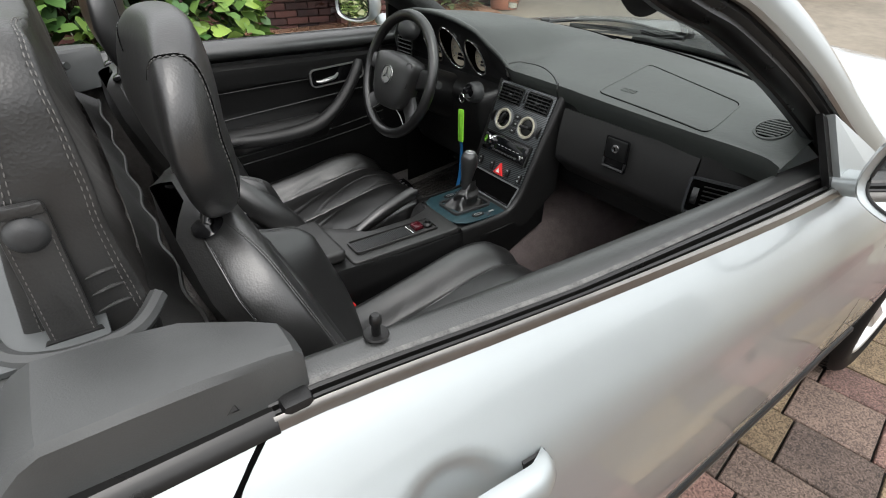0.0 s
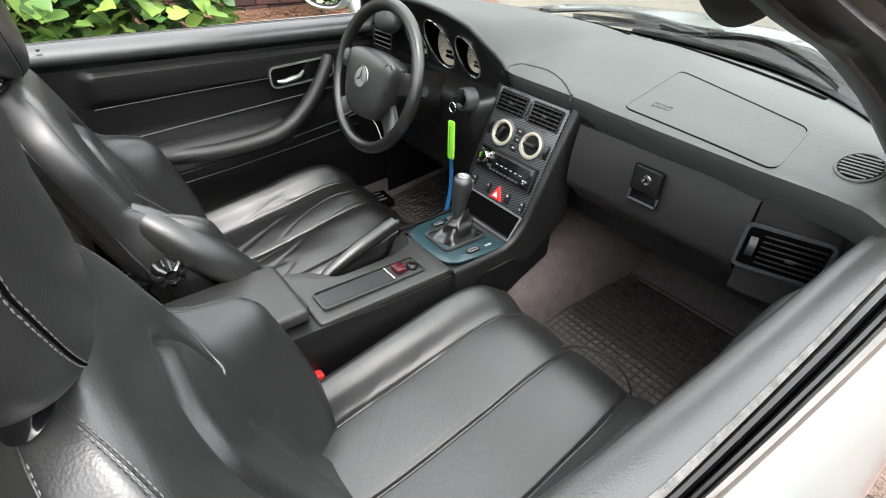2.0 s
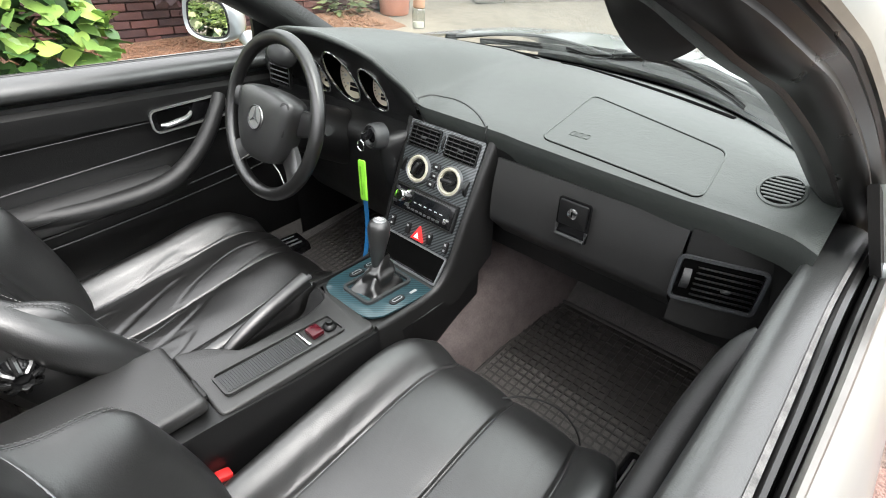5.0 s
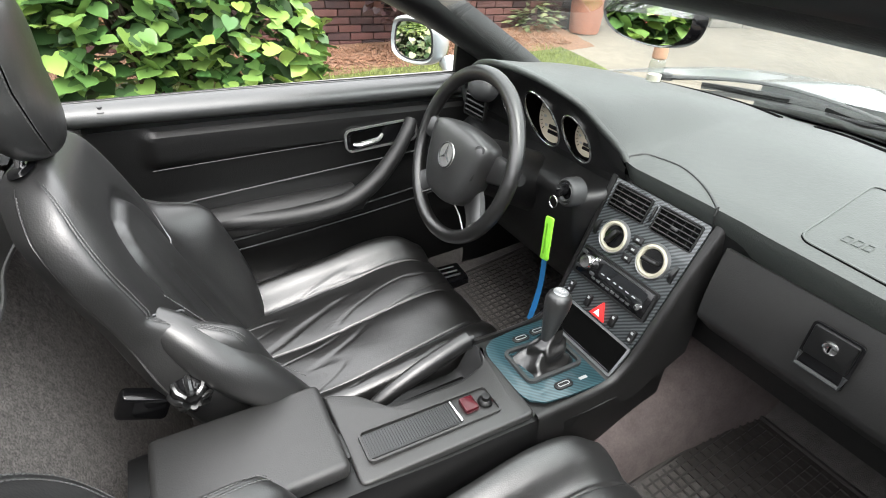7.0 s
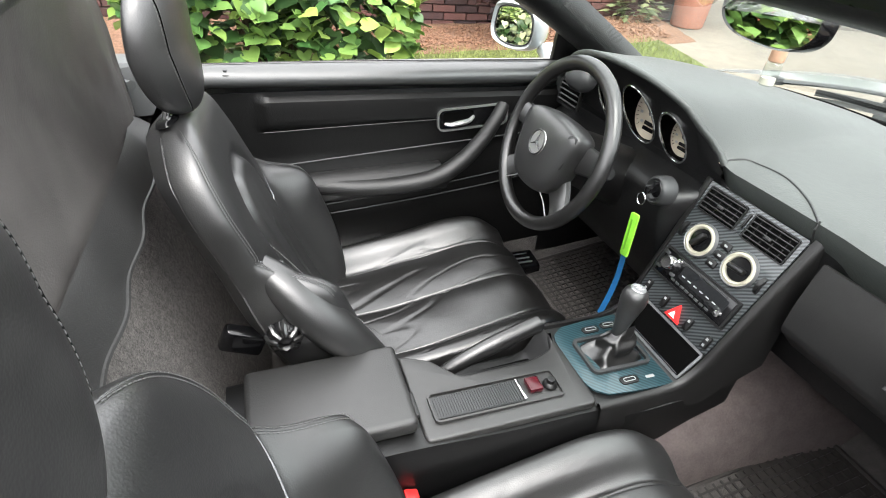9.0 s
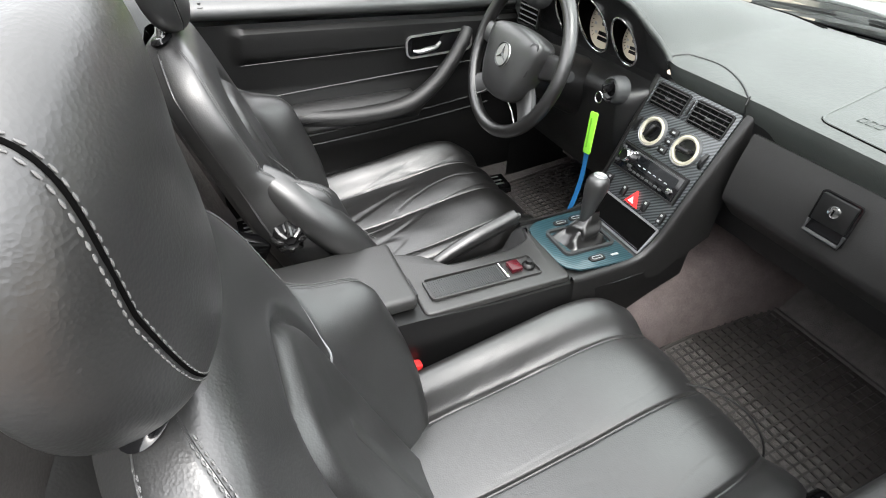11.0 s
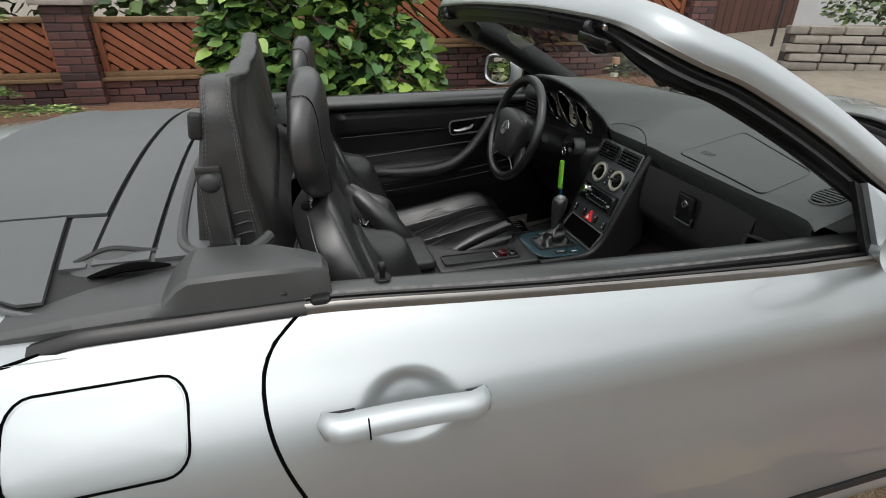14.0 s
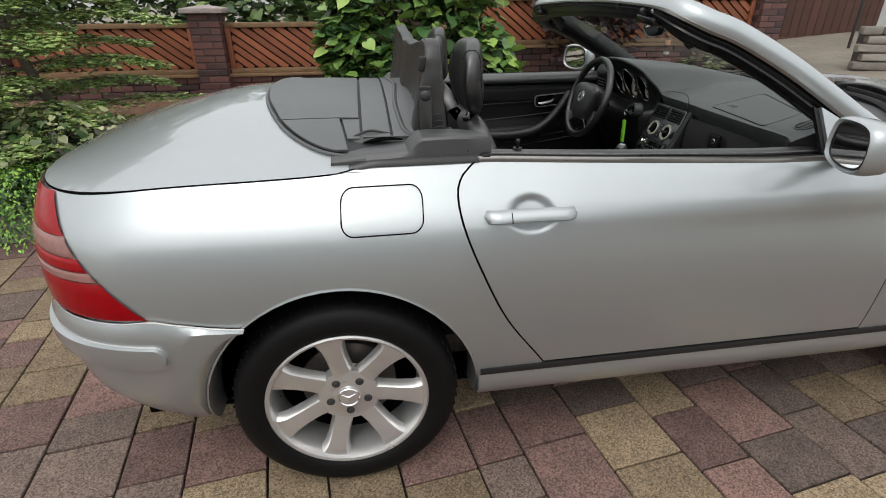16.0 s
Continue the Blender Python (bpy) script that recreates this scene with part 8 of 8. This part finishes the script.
part("wall", box((5.5, 0.3, 5.0), pose(0, 0, 2.5, 0, 0, -30)), mat("render_coat", (0.42, 0.42, 0.42), 0.9, var=0.08, scale=4, bump=0.3, bscale=80), house)
for nm, at, seed in (("wall_shrub", (8.4, 4.6, 1.05), 80), ("wall_shrub", (10.3, 3.9, 1.1), 82)):
    sb = thing(nm, "dark evergreen shrub spilling over the stone wall", "shrub", at)
    leaves("leaves", blob_spots([((0, 0, 0.25), (0.7, 0.5, 0.35)), ((0.5, 0.2, 0.6), (0.6, 0.5, 0.5))], 900, seed, 0.5), 0.07, foliage("wall_leaf", (0.03, 0.055, 0.02), (0.16, 0.22, 0.07)) if seed == 80 else bpy.data.materials["wall_leaf"], seed + 1, sb)
# unseen wall added behind the camera to darken low reflections in paint and cabin
yard = thing("unseen_block_wall", "unseen pale rendered wall added to block low sky light", "wall", (0.5, -7.5, 0.0), kind="structure")
part("wall", box((16, 0.3, 3.0), pose(0, 0, 1.4)), bpy.data.materials["render_coat"], yard)
# terracotta tub
pot = thing("terracotta_pot", "large terracotta plant pot on the drive", "plant pot", (5.35, 4.50, rise(5.35, 4.5) - 0.05))
TERRA = mat("terracotta", (0.48, 0.20, 0.13), 0.75, var=0.2, scale=8)
part("tub", lathe([(0.0, 0.0), (0.165, 0.0), (0.18, 0.02), (0.205, 0.36), (0.235, 0.365), (0.24, 0.43), (0.225, 0.435), (0.20, 0.37), (0.19, 0.36)], None, 40), TERRA, pot)
part("soil", lathe([(0.0, 0.37), (0.20, 0.365)], None, 24), GROUND, pot)
part("stone_lump", lathe([(0.0, 0.44), (0.05, 0.43), (0.08, 0.38), (0.07, 0.36)], pose(0.02, 0, 0), 12), STONE, pot)
pl = thing("grassy_plant", "tuft of arching green leaves beside the pot", "plant", (4.75, 4.70, 0.40))
leaves("leaves", blob_spots([((0, 0, 0.15), (0.35, 0.25, 0.28))], 260, 91, 0.7), 0.13, foliage("tuft_leaf", (0.07, 0.10, 0.035), (0.28, 0.30, 0.14)), 92, pl, SPRIG_V, SPRIG_F, 20)

# ================================================================ block paving
paving = thing("block_paving", "worn concrete block paving in red, ochre and grey-brown", "paving", (0, 0, 0), kind="structure")
BED = mat("joint_sand", (0.016, 0.014, 0.012), 0.95, var=0.4, scale=30)
part("bed", surf(lambda u, v: (lerp(-4.2, 5.2, u), lerp(-3.6, 1.35, v), -0.016), 4, 4), BED, paving)
PAVE = [
    mat("paver_red", (0.152, 0.085, 0.078), 0.9, var=0.40, scale=9, bump=1.0, bscale=260, bdist=0.003, vary=0.35, speck=0.55, dark=(0.085, 0.053, 0.047), light=(0.265, 0.160, 0.132)),
    mat("paver_ochre", (0.204, 0.157, 0.100), 0.9, var=0.35, scale=9, bump=1.0, bscale=260, bdist=0.003, vary=0.35, speck=0.55, dark=(0.125, 0.090, 0.056), light=(0.320, 0.240, 0.150)),
    mat("paver_brown", (0.131, 0.103, 0.085), 0.9, var=0.40, scale=9, bump=1.0, bscale=260, bdist=0.003, vary=0.35, speck=0.55, dark=(0.072, 0.054, 0.046), light=(0.215, 0.155, 0.125)),
]
rp = random.Random(17)
shared = {}


def paver_mesh(w, l, kind):
    key = (w, l, kind)
    if key not in shared:
        bm = box((w - 0.007, l - 0.007, 0.05), pose(0, 0, -0.025), 0.003, 1)
        me = bpy.data.meshes.new("paver")
        bm.to_mesh(me)
        bm.free()
        me.materials.append(PAVE[kind])
        shared[key] = me
    return shared[key]


TURNP = radians(8.0)
rest, count = [bmesh.new() for _ in PAVE], 0
s, column = -5.131, 0
while s < 6.0:
    # column widths repeat in the order in which they were laid
    w = (0.168, 0.248, 0.269, 0.201, 0.254, 0.185, 0.226, 0.249)[column % 8]
    column += 1
    t = -4.2 + rp.uniform(0, 0.2)
    while t < 2.2:
        l = rp.choice((0.165, 0.205, 0.235, 0.25, 0.29, 0.36))
        cx, cy_ = s + w / 2, t + l / 2
        x, y = cx * math.cos(TURNP) - cy_ * math.sin(TURNP), cx * math.sin(TURNP) + cy_ * math.cos(TURNP)
        kind = rp.choices((0, 1, 2), (0.44, 0.34, 0.22))[0]
        t += l
        if not (-4.1 < x < 5.1 and -3.5 < y < 1.28):
            continue
        m = pose(x, y, rp.uniform(-0.0025, 0.0025), rp.uniform(-0.5, 0.5), rp.uniform(-0.5, 0.5), 8.0 + rp.uniform(-0.6, 0.6))
        if -1.75 < x < 2.35 and -1.35 < y < 0.35 and count < 300:
            o = new("paver", paver_mesh(w, l, kind))
            o.matrix_basis = m
            o.parent = paving
            count += 1
        else:
            b2 = bmesh.new()
            bmesh.ops.create_cube(b2, size=1, matrix=m @ pose(0, 0, -0.025) @ Matrix.Diagonal((w - 0.009, l - 0.009, 0.05, 1)))
            merge(rest[kind], b2)
    s += w
for kind, bm in enumerate(rest):
    ob = part("paver_field", bm, PAVE[kind], paving)
    ob["kind"] = "stuff"
